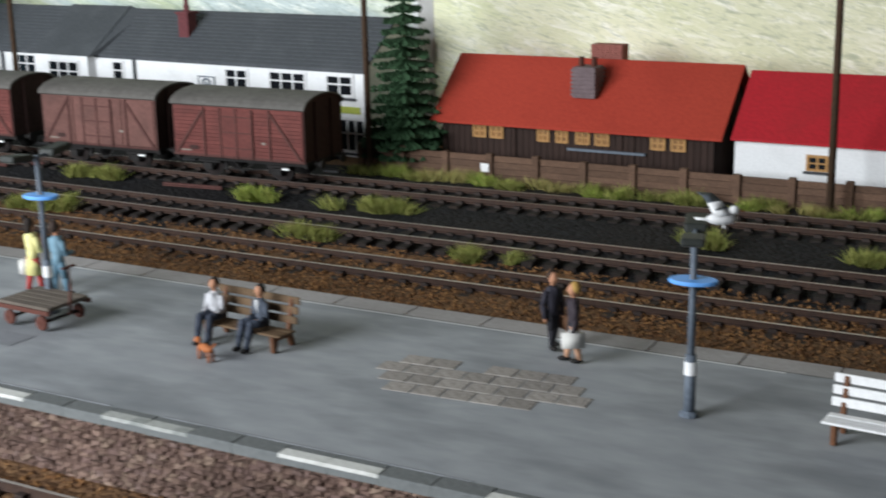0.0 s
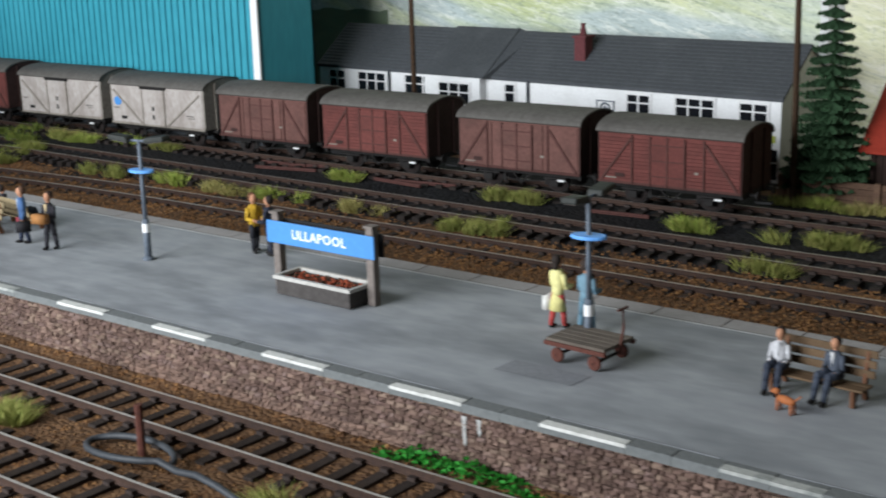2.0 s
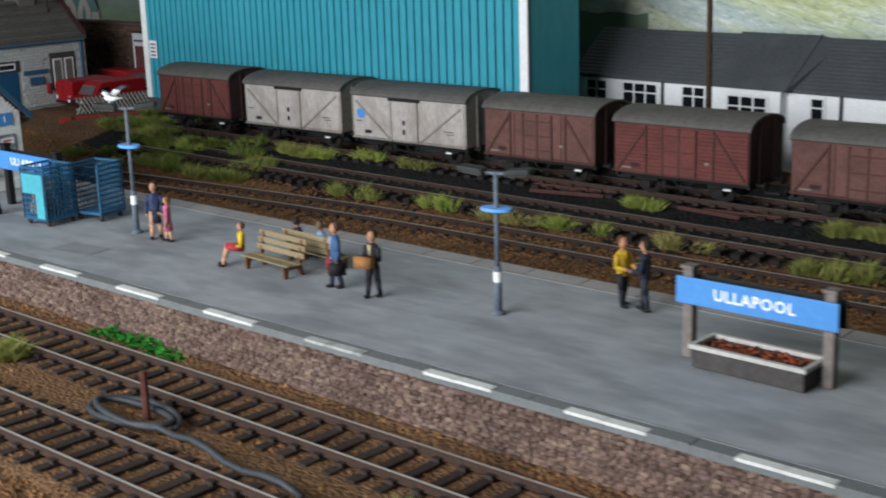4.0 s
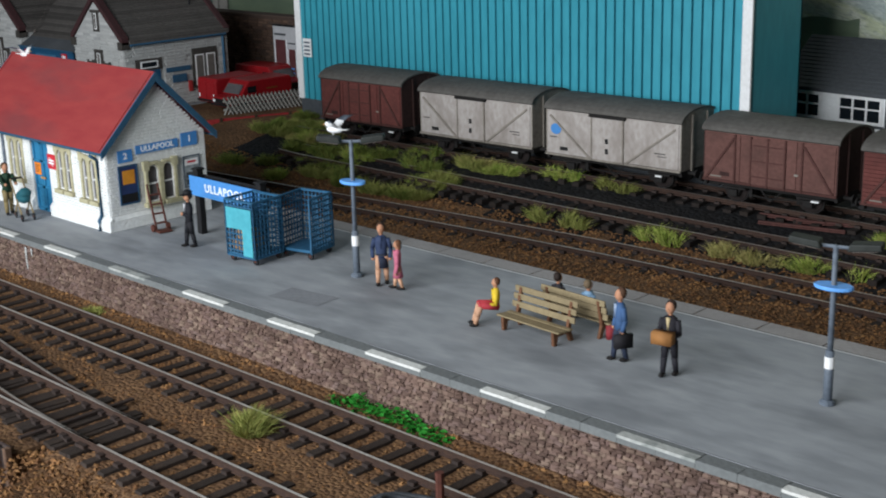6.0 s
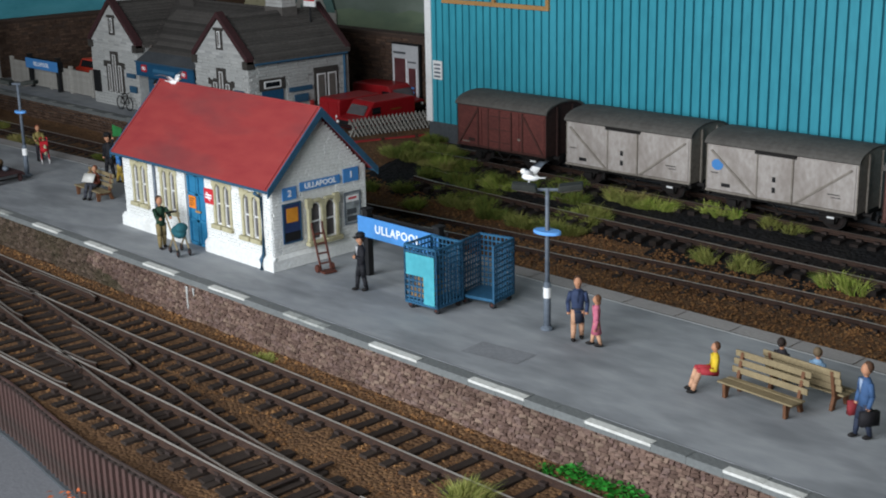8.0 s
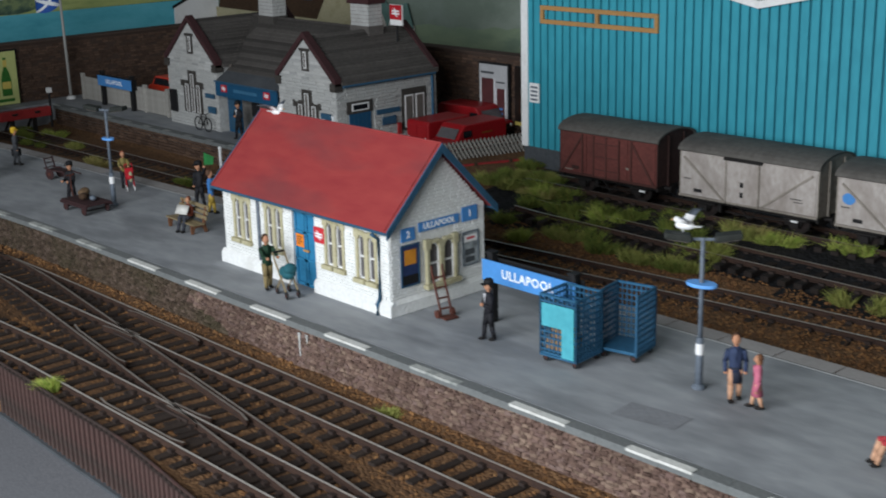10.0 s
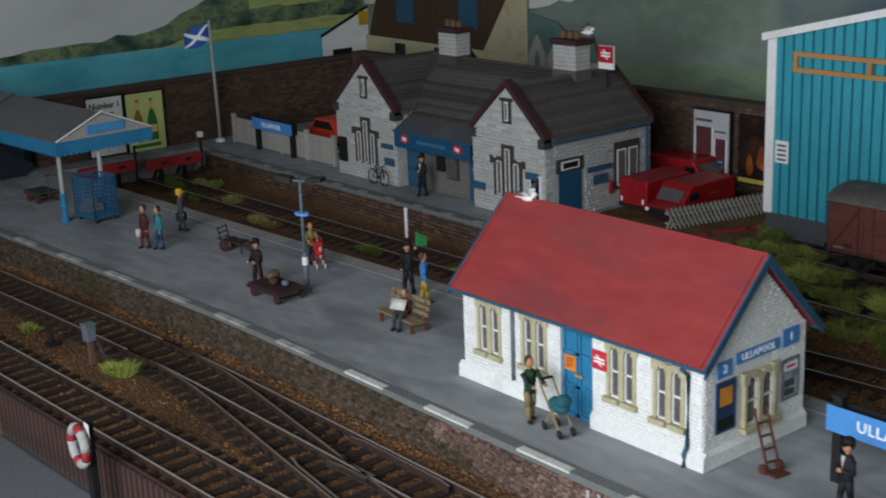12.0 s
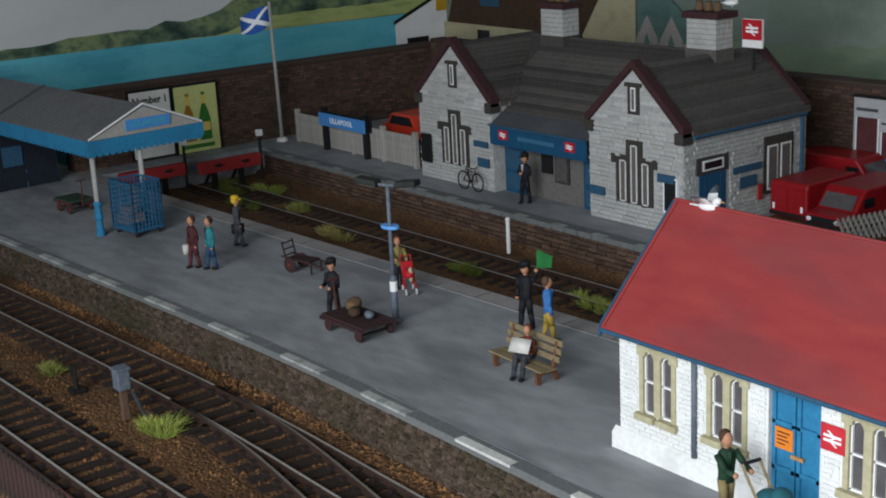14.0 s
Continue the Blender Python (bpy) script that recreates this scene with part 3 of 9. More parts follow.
def coping():
    i0, i1 = int(PX0 / SLAB) + 2, int(PX1 / SLAB) - 2
    for i in range(i0, i1):
        x = i * SLAB
        k = i % 4
        white = k in (0, 1)
        z = 0.004 * math.sin(i * 2.7)
        piece("coping_slab", (COPING_WORN_ME if x < -66 or math.sin((i // 4) * 5.1) > 0.75 else COPING_WHITE_ME) if white else COPING_ME, platform, x, front_edge(x), z, 0.12 * math.sin(i * 1.3) + math.degrees(math.atan((front_edge(x + 0.5) - front_edge(x - 0.5)))))
    # the worn pale line behind the coping and the one near the rear edge
    s = Shape()
    for i in range(170):
        a = -100 + i * 0.66
        if noise.noise((a * 0.35, 2, 5)) > -0.12:
            y = front_edge(a)
            s.box(a, a + 0.66, y + 0.45, y + 0.475, -0.02, 0.004)
    part("joint", s, PATCH_GREY, platform, "thin worn line behind the coping", kind="stuff")
    s = Shape()
    n = 60
    for i in range(n):
        a, b = -95 + i * 1.7, -95 + (i + 1) * 1.7
        ya, yb = back_edge(a) - 0.86, back_edge(b) - 0.86
        s.add([(a, ya, 0.004), (b, yb, 0.004), (b, yb + 0.05, 0.004), (a, ya + 0.05, 0.004)], [(0, 1, 2, 3)])
    part("edge_line", s, WHITE, platform, "thin pale line along the rear edge")


coping()


def patched_paving():
    t = thing("paving_patch", -0.65, 3.5, 0.0, 4, label="patch of worn pinkish paving slabs let into the tarmac", category="paving", kind="structure")
    me = slab_mesh("patch_slab", [PATCH], 0.62, 0.5, 0.05)
    rnd = random.Random(2)
    for r in range(4):
        for c in range(7):
            if rnd.random() < 0.95 and not (r == 3 and c > 5) and not (r == 0 and c == 6):
                piece("paving_slab", me, t, c * 0.64 + (0.3 if r % 2 else 0), r * 0.52, 0.0 + 0.006 * rnd.random())
    for name, x, y, w, d, turn in (("worn_patch", -41.8, 2.0, 1.9, 1.0, 8), ("worn_patch", -9.9, 2.6, 2.1, 0.8, 0), ("worn_patch", -79.5, 7.2, 1.6, 0.7, 0)):
        p = Shape()
        n = 4
        ring = [(w / 2 * a, d / 2 * b, 0.003) for a, b in ((-1, -1), (1, -0.9), (1.05, 1), (-0.95, 1.05))]
        p.add(ring, [tuple(range(n))])
        part(name, p, PATCH_GREY, platform, "darker made-good patch in the tarmac", x=x, y=y, turn=turn)


patched_paving()


# ---- courses of bricks or stones on a wall; the wall's outer face looks along local -y ----
def spans(a, b, cuts):
    out = [(a, b)]
    for c0, c1 in cuts:
        nxt = []
        for p, q in out:
            if c1 <= p or c0 >= q:
                nxt.append((p, q))
            else:
                if c0 > p:
                    nxt.append((p, c0))
                if c1 < q:
                    nxt.append((c1, q))
        out = nxt
    return out


def courses(parent, name, label, x, y, z, turn, width, height, bl, bh, mat, holes=(), top=None, cap=0, proud=0.03, rough=0.25, seed=1, zone=None, loose=None):
    rnd = random.Random(seed)
    full = []
    for k in range(3):
        s = Shape()
        s.box(0.012, bl - 0.012, -proud, 0.02, 0.012, bh - 0.012)
        for i in (0, 1, 4, 5):
            a, b, c = s.v[i]
            s.v[i] = (a + (0.02 if i in (0, 4) else -0.02) * bl, b - proud * rough * rnd.random(), c + (0.08 if i < 4 else -0.08) * bh)
        full.append(s.mesh(name, [mat]))
    rest = Shape()
    made = 0
    rows = int(height / bh)
    m = Matrix.Rotation(radians(turn), 4, "Z")
    for r in range(rows):
        v = r * bh
        cuts = [(h[0], h[1]) for h in holes if h[2] < v + bh * 0.5 < h[3]]
        lim = (0, width)
        if top:
            lim = top(v + bh)
            if lim[1] - lim[0] < bl * 0.4:
                continue
        u = -rnd.random() * bl
        while u < lim[1]:
            ln = bl
            for a, b in spans(max(u, lim[0]), min(u + ln, lim[1]), cuts):
                if b - a < bl * 0.15:
                    continue
                p = m @ Vector((a, 0, v))
                if b - a > bl * 0.97 and made < cap and (not zone or zone[0] < x + p.x < zone[1]):
                    piece(name, full[(r + made) % 3], parent, x + p.x, y + p.y, z + p.z, turn)
                    made += 1
                else:
                    mm = Matrix.Translation((x, y, z)) @ m
                    d = proud * (1 - rough * rnd.random())
                    o = len(rest.v)
                    rest.box(a + 0.012, b - 0.012, -d, 0.02, v + 0.012, v + bh - 0.012)
                    for i in range(o, o + 8):
                        q = Vector(rest.v[i])
                        k = i - o
                        if k in (0, 1, 4, 5):
                            q += Vector(((0.03 if k in (0, 4) else -0.03) * bl, 0, (0.08 if k < 4 else -0.08) * bh))
                        rest.v[i] = tuple(mm @ q)
            u += ln
    if rest.v:
        part(name + "_facing", rest, loose or mat, parent, label, kind="stuff")

# ---- waiting room on the platform ----
def twin_window(parent, x, z0, w=1.14, h=1.75, y=0.0, turn=0.0, px=0, py=0):
    """Two narrow arched lights in a cream stone surround. x, z0: lower left corner on the wall."""
    t = part("window", Shape().box(0.06, w - 0.06, 0.1, 0.13, 0.05, h - 0.05), GREY_GLASS, parent, "narrow twin window with arched heads", x=px, y=py, z=z0, turn=turn)
    s = Shape()
    jw, mw = 0.13, 0.2
    lw = (w - 2 * jw - mw) / 2
    for a, b in ((0, jw), (jw + lw, jw + lw + mw), (w - jw, w)):
        s.box(a, b, -0.05, 0.1, 0.0, h)
    for a in (jw, jw + lw + mw):
        n = 8
        for k in range(n):
            u0, u1 = a + lw * k / n, a + lw * (k + 1) / n
            f = lambda u: h - 0.3 + lw / 2 * math.sqrt(max(0, 1 - ((u - a - lw / 2) / (lw / 2)) ** 2))
            s.prism([(u0, f(u0)), (u1, f(u1)), (u1, h + 0.06), (u0, h + 0.06)], "y", -0.05, 0.1)
    s.box(-0.08, w * 0.46, -0.16, 0.1, -0.17, 0.0).box(w * 0.54, w + 0.08, -0.16, 0.1, -0.17, 0.0)
    s.box(-0.06, 0.2, -0.06, 0.1, h - 0.25, h + 0.12).box(w - 0.2, w + 0.06, -0.06, 0.1, h - 0.25, h + 0.12)
    part("surround", s, CREAM, t, "cream stone surround with sloped sills", bevel=0.015)
    for a in (jw, jw + lw + mw):
        s = Shape()
        s.box(a, a + 0.035, 0.03, 0.09, 0.02, h - 0.32).box(a + lw - 0.035, a + lw, 0.03, 0.09, 0.02, h - 0.32)
        s.box(a, a + lw, 0.03, 0.09, h * 0.46, h * 0.46 + 0.05).box(a, a + lw, 0.03, 0.09, 0.0, 0.05)
        n = 8
        pts = [(a + lw / 2 - (lw / 2 - 0.02) * math.cos(math.pi * k / n), 0.06, h - 0.32 + (lw / 2 - 0.02) * math.sin(math.pi * k / n)) for k in range(n + 1)]
        s.tube(pts, 0.022, 5)
        part("sash", s, WHITE, t, "white sash")
    return t


HX, HY, HL, HD, HH, HR = -62.55, 2.55, 9.85, 4.5, 3.36, 5.72


def waiting_room():
    t = thing("waiting_room", HX, HY, 0, label="white brick platform waiting room with red roof and blue trim", category="building")
    t.matrix_basis = t.matrix_basis @ Matrix.Diagonal((0.97, 0.955, 0.925, 1.0))
    wins = ((0.66, 1.17), (2.72, 1.23), (6.32, 1.22), (8.08, 1.1))
    door = (4.42, 5.75)
    holes = [(x, x + 1.14, z, z + 1.78) for x, z in wins] + [(door[0], door[1], 0, 3.0)]
    # walls with thickness, opened for windows and door
    s = Shape()
    xs = sorted({0, HL, *[v for h in holes for v in h[:2]]})
    for a, b in zip(xs, xs[1:]):
        cuts = [(h[2], h[3]) for h in holes if h[0] <= a and b <= h[1]]
        for c, d in spans(0, HH, cuts):
            s.box(a, b, 0, 0.2, c, d)
    s.box(0, HL, HD - 0.2, HD, 0, HH)
    for x in (0, HL - 0.2):
        s.prism([(0.2, 0), (HD - 0.2, 0), (HD - 0.2, HH), (HD / 2, HR - 0.12), (0.2, HH)], "x", x, x + 0.2)
    s.box(0.2, HL - 0.2, 0.6, 0.62, 0, HH)
    part("wall", s, WHITE_BRICK, t, "whitewashed brick walls")
    courses(t, "brick", "courses of whitewashed bricks", 0, 0, 0.45, 0, HL, HH - 0.45, 0.36, 0.125, WHITE_BRICK, [(a - 0.05, b + 0.05, c - 0.6, d - 0.42) for a, b, c, d in holes], cap=300, proud=0.035, seed=3)
    gwin = (1.5, 3.0, 0.62, 2.5)
    courses(t, "gable_brick", "courses of whitewashed bricks", HL, 0, 0.45, 90, HD, HR - 0.6, 0.36, 0.125, WHITE_BRICK, [gwin],
            top=lambda v: (0.02, HD - 0.02) if v + 0.45 < HH else (max(0, (v + 0.45 - HH) * 0.95), HD - max(0, (v + 0.45 - HH) * 0.95)), proud=0.03, seed=5)
    # battered plinth
    for a, b in ((0, door[0] - 0.02), (door[1] + 0.02, HL)):
        p = Shape().prism([(0.0, 0), (-0.16, 0), (-0.15, 0.42), (-0.02, 0.56), (0.0, 0.56)], "x", a - (0.16 if a == 0 else 0), b + (0.16 if b == HL else 0))
        part("plinth", p, WHITE_BRICK, t, "whitewashed battered plinth", bevel=0.03)
    p = Shape().prism([(HL, 0), (HL + 0.16, 0), (HL + 0.15, 0.42), (HL + 0.02, 0.56), (HL, 0.56)], "y", 0.0, HD)
    part("plinth", p, WHITE_BRICK, t, "whitewashed battered plinth", bevel=0.03)
    for x, z in wins:
        twin_window(t, x, z, px=x)
    twin_window(t, 0, 0.85, w=1.45, h=1.55, px=HL + 0.14, py=1.55, turn=90)
    # door: two leaves with panels
    d = part("door", Shape().box(door[0], door[1], 0.12, 0.2, 0.0, 3.0), BLUE_PAINT, t, "closed blue double door")
    mid = (door[0] + door[1]) / 2
    for a, b in ((door[0] + 0.04, mid - 0.02), (mid + 0.02, door[1] - 0.04)):
        s = Shape()
        for c, e in ((0.06, 0.16), (1.0, 1.12), (2.1, 2.2), (2.86, 2.96)):
            s.box(a, b, 0.06, 0.12, c, e)
        s.box(a, a + 0.1, 0.06, 0.12, 0.06, 2.96).box(b - 0.1, b, 0.06, 0.12, 0.06, 2.96)
        part("leaf_frame", s, BLUE_PAINT, d, bevel=0.01)
    part("handle", Shape().box(mid - 0.1, mid + 0.22, 0.02, 0.07, 1.42, 1.5), TIMBER, d, "small brass handle")
    part("notice", Shape().box(mid - 0.52, mid - 0.06, 0.04, 0.065, 1.56, 2.06), surface("orange_paper", "e0832a", "d37722", rough=0.7, bump=0), d, "orange notice with unreadable lines")
    s = Shape()
    for i in range(4):
        s.box(mid - 0.46, mid - 0.46 + (0.32, 0.26, 0.3, 0.2)[i], 0.03, 0.042, 1.94 - i * 0.09, 1.97 - i * 0.09)
    part("notice_lines", s, RUST, d)
    # roof
    ov, e = 0.34, 0.3
    slope = (HR - HH) / (HD / 2)
    yf, zf = -ov, HH - ov * slope + 0.22
    s = Shape()
    th = 0.12
    for sg in (0, 1):
        poly = [(yf, zf), (HD / 2, HR + 0.22), (HD / 2, HR + 0.22 - th), (yf, zf - th)]
        if sg:
            poly = [(HD - y, z) for y, z in poly]
        s.prism(poly, "x", -e, HL + e)
    roof = part("roof", s, RED_ROOF, t, "matt red painted roof, scuffed and faded", bevel=0.02)
    s = Shape()
    s.tube([(-e, HD / 2, HR + 0.22), (HL + e, HD / 2, HR + 0.22)], 0.05, 6)
    part("ridge", s, RED_ROOF, roof)
    s = Shape()
    for x in (HL + e - 0.16, -e + 0.1):
        s.tube([(x, yf, zf + 0.02), (x, HD / 2, HR + 0.24)], 0.045, 5)
    part("verge_roll", s, RED_ROOF, roof)
    s = Shape()
    for x in (-e - 0.05, HL + e):
        for sg in (0, 1):
            poly = [(yf - 0.03, zf + 0.02), (HD / 2, HR + 0.24), (HD / 2, HR - 0.12), (yf - 0.03, zf - 0.3)]
            if sg:
                poly = [(HD - y, z) for y, z in poly]
            s.prism(poly, "x", x, x + 0.06)
    part("bargeboard", s, BLUE_TRIM, t, "dark blue bargeboards", bevel=0.01)
    s = Shape().box(-e, HL + e, yf - 0.06, yf - 0.0, zf - 0.13, zf - 0.02).box(-e, HL + e, HD + ov, HD + ov + 0.08, zf - 0.2, zf - 0.04)
    part("gutter", s, BLUE_TRIM, t, "blue gutter", bevel=0.03)
    for x, m in ((2.4, POST), (9.38, BLUE_TRIM)):
        pts = [(x, yf - 0.02, zf - 0.2), (x, -0.06, zf - 0.45), (x, -0.08, 0.6), (x, -0.22, 0.4), (x, -0.22, 0.02)] if x > 5 else [(x, -0.07, zf - 0.1), (x, -0.07, 0.56)]
        part("downpipe", Shape().tube(pts, 0.07, 8), m, t, "rainwater downpipe", smooth=True)
    # signs on the front and on the gable
    red = surface("sign_red", "c8323c", "bd2c36", rough=0.6, bump=0)
    sg = part("rail_sign", Shape().box(5.8, 6.38, -0.07, -0.04, 1.98, 2.58), red, t, "small red sign with a white double arrow")
    arrow(sg, 6.09, -0.078, 2.28, 0.34)
    gx = HL + 0.035
    for name, y0, y1, z0, z1, text in (("platform_number", 0.5, 1.12, 2.62, 3.1, "2"), ("name_board", 1.3, 3.2, 2.84, 3.18, "ULLAPOOL"), ("platform_number", 3.36, 4.1, 2.8, 3.34, "1")):
        b = part(name, Shape().box(gx, gx + 0.04, y0, y1, z0, z1), SIGN_BLUE, t, "blue enamel board with white lettering")
        words("lettering", text, 0.3 if len(text) > 1 else 0.36, LETTER, b, gx + 0.05, (y0 + y1) / 2, (z0 + z1) / 2, (90, 0, 90))
    for y0, y1, z0, z1, m, rows in ((0.45, 1.3, 0.95, 2.5, surface("poster_navy", "2b3c66", "253358", rough=0.5, bump=0), 0), (3.36, 4.15, 1.1, 2.4, surface("poster_grey", "9fa6a8", "878d90", rough=0.6, large=2.5, bump=0, stain="52575c", stain_amount=0.8), 2)):
        b = part("poster", Shape().box(gx, gx + 0.03, y0, y1, z0, z1), m, t, "framed poster on the gable wall")
        s = Shape()
        for a, c, d, e in ((y0, y1, z0, z0 + 0.05), (y0, y1, z1 - 0.05, z1), (y0, y0 + 0.05, z0 + 0.05, z1 - 0.05), (y1 - 0.05, y1, z0 + 0.05, z1 - 0.05)):
            s.box(gx + 0.03, gx + 0.05, a, c, d, e)
        part("poster_frame", s, BLUE_TRIM if rows == 0 else POST, b)
        s = Shape()
        if rows == 0:
            s.box(gx + 0.03, gx + 0.038, y0 + 0.17, y1 - 0.15, z0 + 0.8, z1 - 0.2)
            part("poster_foot", Shape().box(gx + 0.03, gx + 0.036, y0 + 0.06, y1 - 0.06, z0 + 0.08, z0 + 0.42), BLACK, b)
            part("poster_print", s, surface("poster_orange", "d8902f", "c47f28", rough=0.6, bump=0), b)
        elif rows == 2:
            s.box(gx + 0.03, gx + 0.038, y0 + 0.08, y1 - 0.08, z1 - 0.4, z1 - 0.14)
            part("poster_print", s, WHITE, b)
            for a, c in ((z0 + 0.12, z0 + 0.32), (z0 + 0.4, z0 + 0.62)):
                part("poster_print", Shape().box(gx + 0.03, gx + 0.036, y0 + 0.12, y1 - 0.2, a, c), PLINTH, b)
            s = Shape().box(gx + 0.038, gx + 0.044, y0 + 0.2, y1 - 0.2, z1 - 0.3, z1 - 0.22)
            part("poster_print", s, red, b)
    return t


def arrow(parent, x, y, z, size):
    """Two opposed half-arrows, white."""
    s = Shape()
    w, h = size * 0.62, size * 0.09
    for dz in (size * 0.16, -size * 0.16):
        s.box(x - w, x + w, y - 0.008, y, z + dz - h, z + dz + h)
    for xa, za, xb, zb in ((-0.3, 0.5, 0.12, 0.16), (0.3, 0.16, -0.3, -0.16), (-0.12, -0.16, 0.3, -0.5)):
        xa, xb, za, zb, e = x + xa * size, x + xb * size, z + za * size, z + zb * size, size * 0.1
        s.add([(xa - e, y - 0.009, za), (xa + e, y - 0.009, za), (xb + e, y - 0.009, zb), (xb - e, y - 0.009, zb)], [(0, 1, 2, 3)])
    return part("double_arrow", s, LETTER, parent)


waiting_room()

# ---- row of goods vans ----
def van(x, length, style, label):
    """x: left end. Local axes: x along the track, y across, z up from the rail head."""
    xm = x + length / 2
    t = thing("goods_van", xm, wagon_line(xm), wagon_z(xm), math.degrees(math.atan(0.0326)), label=label, category="railway van", group="row of goods vans")
    t.matrix_basis = t.matrix_basis @ Matrix.Diagonal((1.0, 1.0, 0.84, 1.0))
    h, w, z0, z1 = length / 2, 1.32, 1.02, 3.32
    side = {"white": VAN_WHITE, "plank": VAN_RED, "ply": VAN_BROWN, "redply": VAN_RED}[style]
    # End boards are darker than the sides, with shade in their colour.
    endm = VAN_END_W if style == "white" else VAN_END
    part("body", Shape().box(-h + 0.05, h - 0.05, -w, w, z0, z1), side, t, "boarded body")
    for sx in (-1, 1):
        n = 10
        arc = [(w * math.cos(math.pi * k / n), z1 + 0.52 * math.sin(math.pi * k / n)) for k in range(n + 1)]
        s = Shape().prism([(-w, z0 + 0.02), (w, z0 + 0.02)] + arc, "x", sx * (h - 0.05), sx * h)
        e = part("end", s, endm, t, "boarded van end with upright stanchions")
        s = Shape()
        for y in (-0.55, 0.55):
            s.box(min(sx * h, sx * (h + 0.06)), max(sx * h, sx * (h + 0.06)), y - 0.06, y + 0.06, z0 - 0.1, z1 + 0.3)
        part("stanchion", s, endm, e)
    # roof: thin curved sheet
    n = 12
    out = [((w + 0.1) * math.cos(math.pi * k / n), z1 + 0.02 + 0.58 * math.sin(math.pi * k / n)) for k in range(n + 1)]
    inn = [((w + 0.02) * math.cos(math.pi * k / n), z1 - 0.04 + 0.56 * math.sin(math.pi * k / n)) for k in range(n, -1, -1)]
    part("roof", Shape().prism(out + inn, "x", -h - 0.06, h + 0.06), VAN_ROOF, t, "curved dark grey roof", smooth=False)
    for sy in (-1, 1):
        yo = sy * (w + 0.012)
        lo, hi = min(sy * w, yo + sy * 0.03), max(sy * w, yo + sy * 0.03)
        if style == "plank":
            rows = 13
            for r in range(rows):
                a = z0 + 0.05 + r * (z1 - z0 - 0.12) / rows
                part("plank", Shape().box(-h + 0.06, h - 0.06, lo, hi, a + 0.015, a + (z1 - z0 - 0.12) / rows - 0.012), side, t)
        else:
            bays = (-h + 0.08, -h * 0.42, -0.68, 0.68, h * 0.42, h - 0.08) if style != "white" else (-h + 0.08, -0.92, 0.62, h - 0.08)
            for a, b in zip(bays, bays[1:]):
                part("panel", Shape().box(a + 0.02, b - 0.02, lo, hi, z0 + 0.1, z1 - 0.1), side, t, bevel=0.012)
        # sliding or hinged doors
        dl = (-0.92, 0.62) if style == "white" else (-0.7, 0.7)
        d = part("door", Shape().box(dl[0], dl[1], min(yo, yo + sy * 0.07), max(yo, yo + sy * 0.07), z0 + 0.08, z1 - 0.16), side, t, "cupboard doors", bevel=0.01)
        s = Shape()
        ms = dl if style == "white" else (dl[0], 0.0, dl[1])
        for a in ms:
            s.box(a - 0.03, a + 0.03, min(yo, yo + sy * 0.1), max(yo, yo + sy * 0.1), z0 + 0.0, z1 - 0.1)
        if style == "white":
            part("door_runner", Shape().box(dl[0] - 0.12, dl[1] + 0.12, min(yo, yo + sy * 0.12), max(yo, yo + sy * 0.12), z1 - 0.16, z1 - 0.02), IRON, d, "dark door runner")
        else:
            s2 = Shape()
            for a in (z0 + 0.45, z0 + 1.15, z1 - 0.45):
                s2.box(-0.62, 0.62, min(yo, yo + sy * 0.095), max(yo, yo + sy * 0.095), a - 0.022, a + 0.022)
            part("door_strap", s2, STRAP, d)
        part("door_post", s, STRAP if style != "white" else VAN_END_W, d)
        # diagonal and upright strapping
        s = Shape()
        ya, yb = min(yo, yo + sy * 0.08), max(yo, yo + sy * 0.08)

        def strap(x0, za, x1, zb):
            q = 0.045
            dx, dz = x1 - x0, zb - za
            ln = math.hypot(dx, dz)
            nx, nz = -dz / ln * q, dx / ln * q
            s.prism([(x0 + nx, za + nz), (x1 + nx, zb + nz), (x1 - nx, zb - nz), (x0 - nx, za - nz)], "y", ya, yb)

        if style == "white":
            strap(-h + 0.25, z1 - 0.3, -1.0, z0 + 0.05)
            strap(0.72, z0 + 0.05, h - 0.25, z1 - 0.3)
        else:
            strap(-h + 0.15, z0 + 0.1, -h * 0.52, z1 - 0.25)
            strap(h - 0.15, z0 + 0.1, h * 0.52, z1 - 0.25)
            for a in (-h * 0.5, h * 0.5):
                s.box(a - 0.035, a + 0.035, ya, yb, z0, z1 - 0.08)
        s.box(-h, h, min(sy * w, sy * (w + 0.06)), max(sy * w, sy * (w + 0.06)), z0 - 0.02, z0 + 0.08)
        part("strapping", s, VAN_END_W if style == "white" else STRAP, t)
        # painted panels with lettering too small to read
        ym, yn = min(yo + sy * 0.03, yo + sy * 0.045), max(yo + sy * 0.03, yo + sy * 0.045)
        dm, dn = yo + sy * 0.07 - 0.006, yo + sy * 0.07 + 0.006
        ink = BLACK if style == "white" else VAN_END
        part("number_panel", Shape().box(-h + 0.75, -h + 1.15, ym, yn, z0 + 0.28, z0 + 0.46), ink, t)
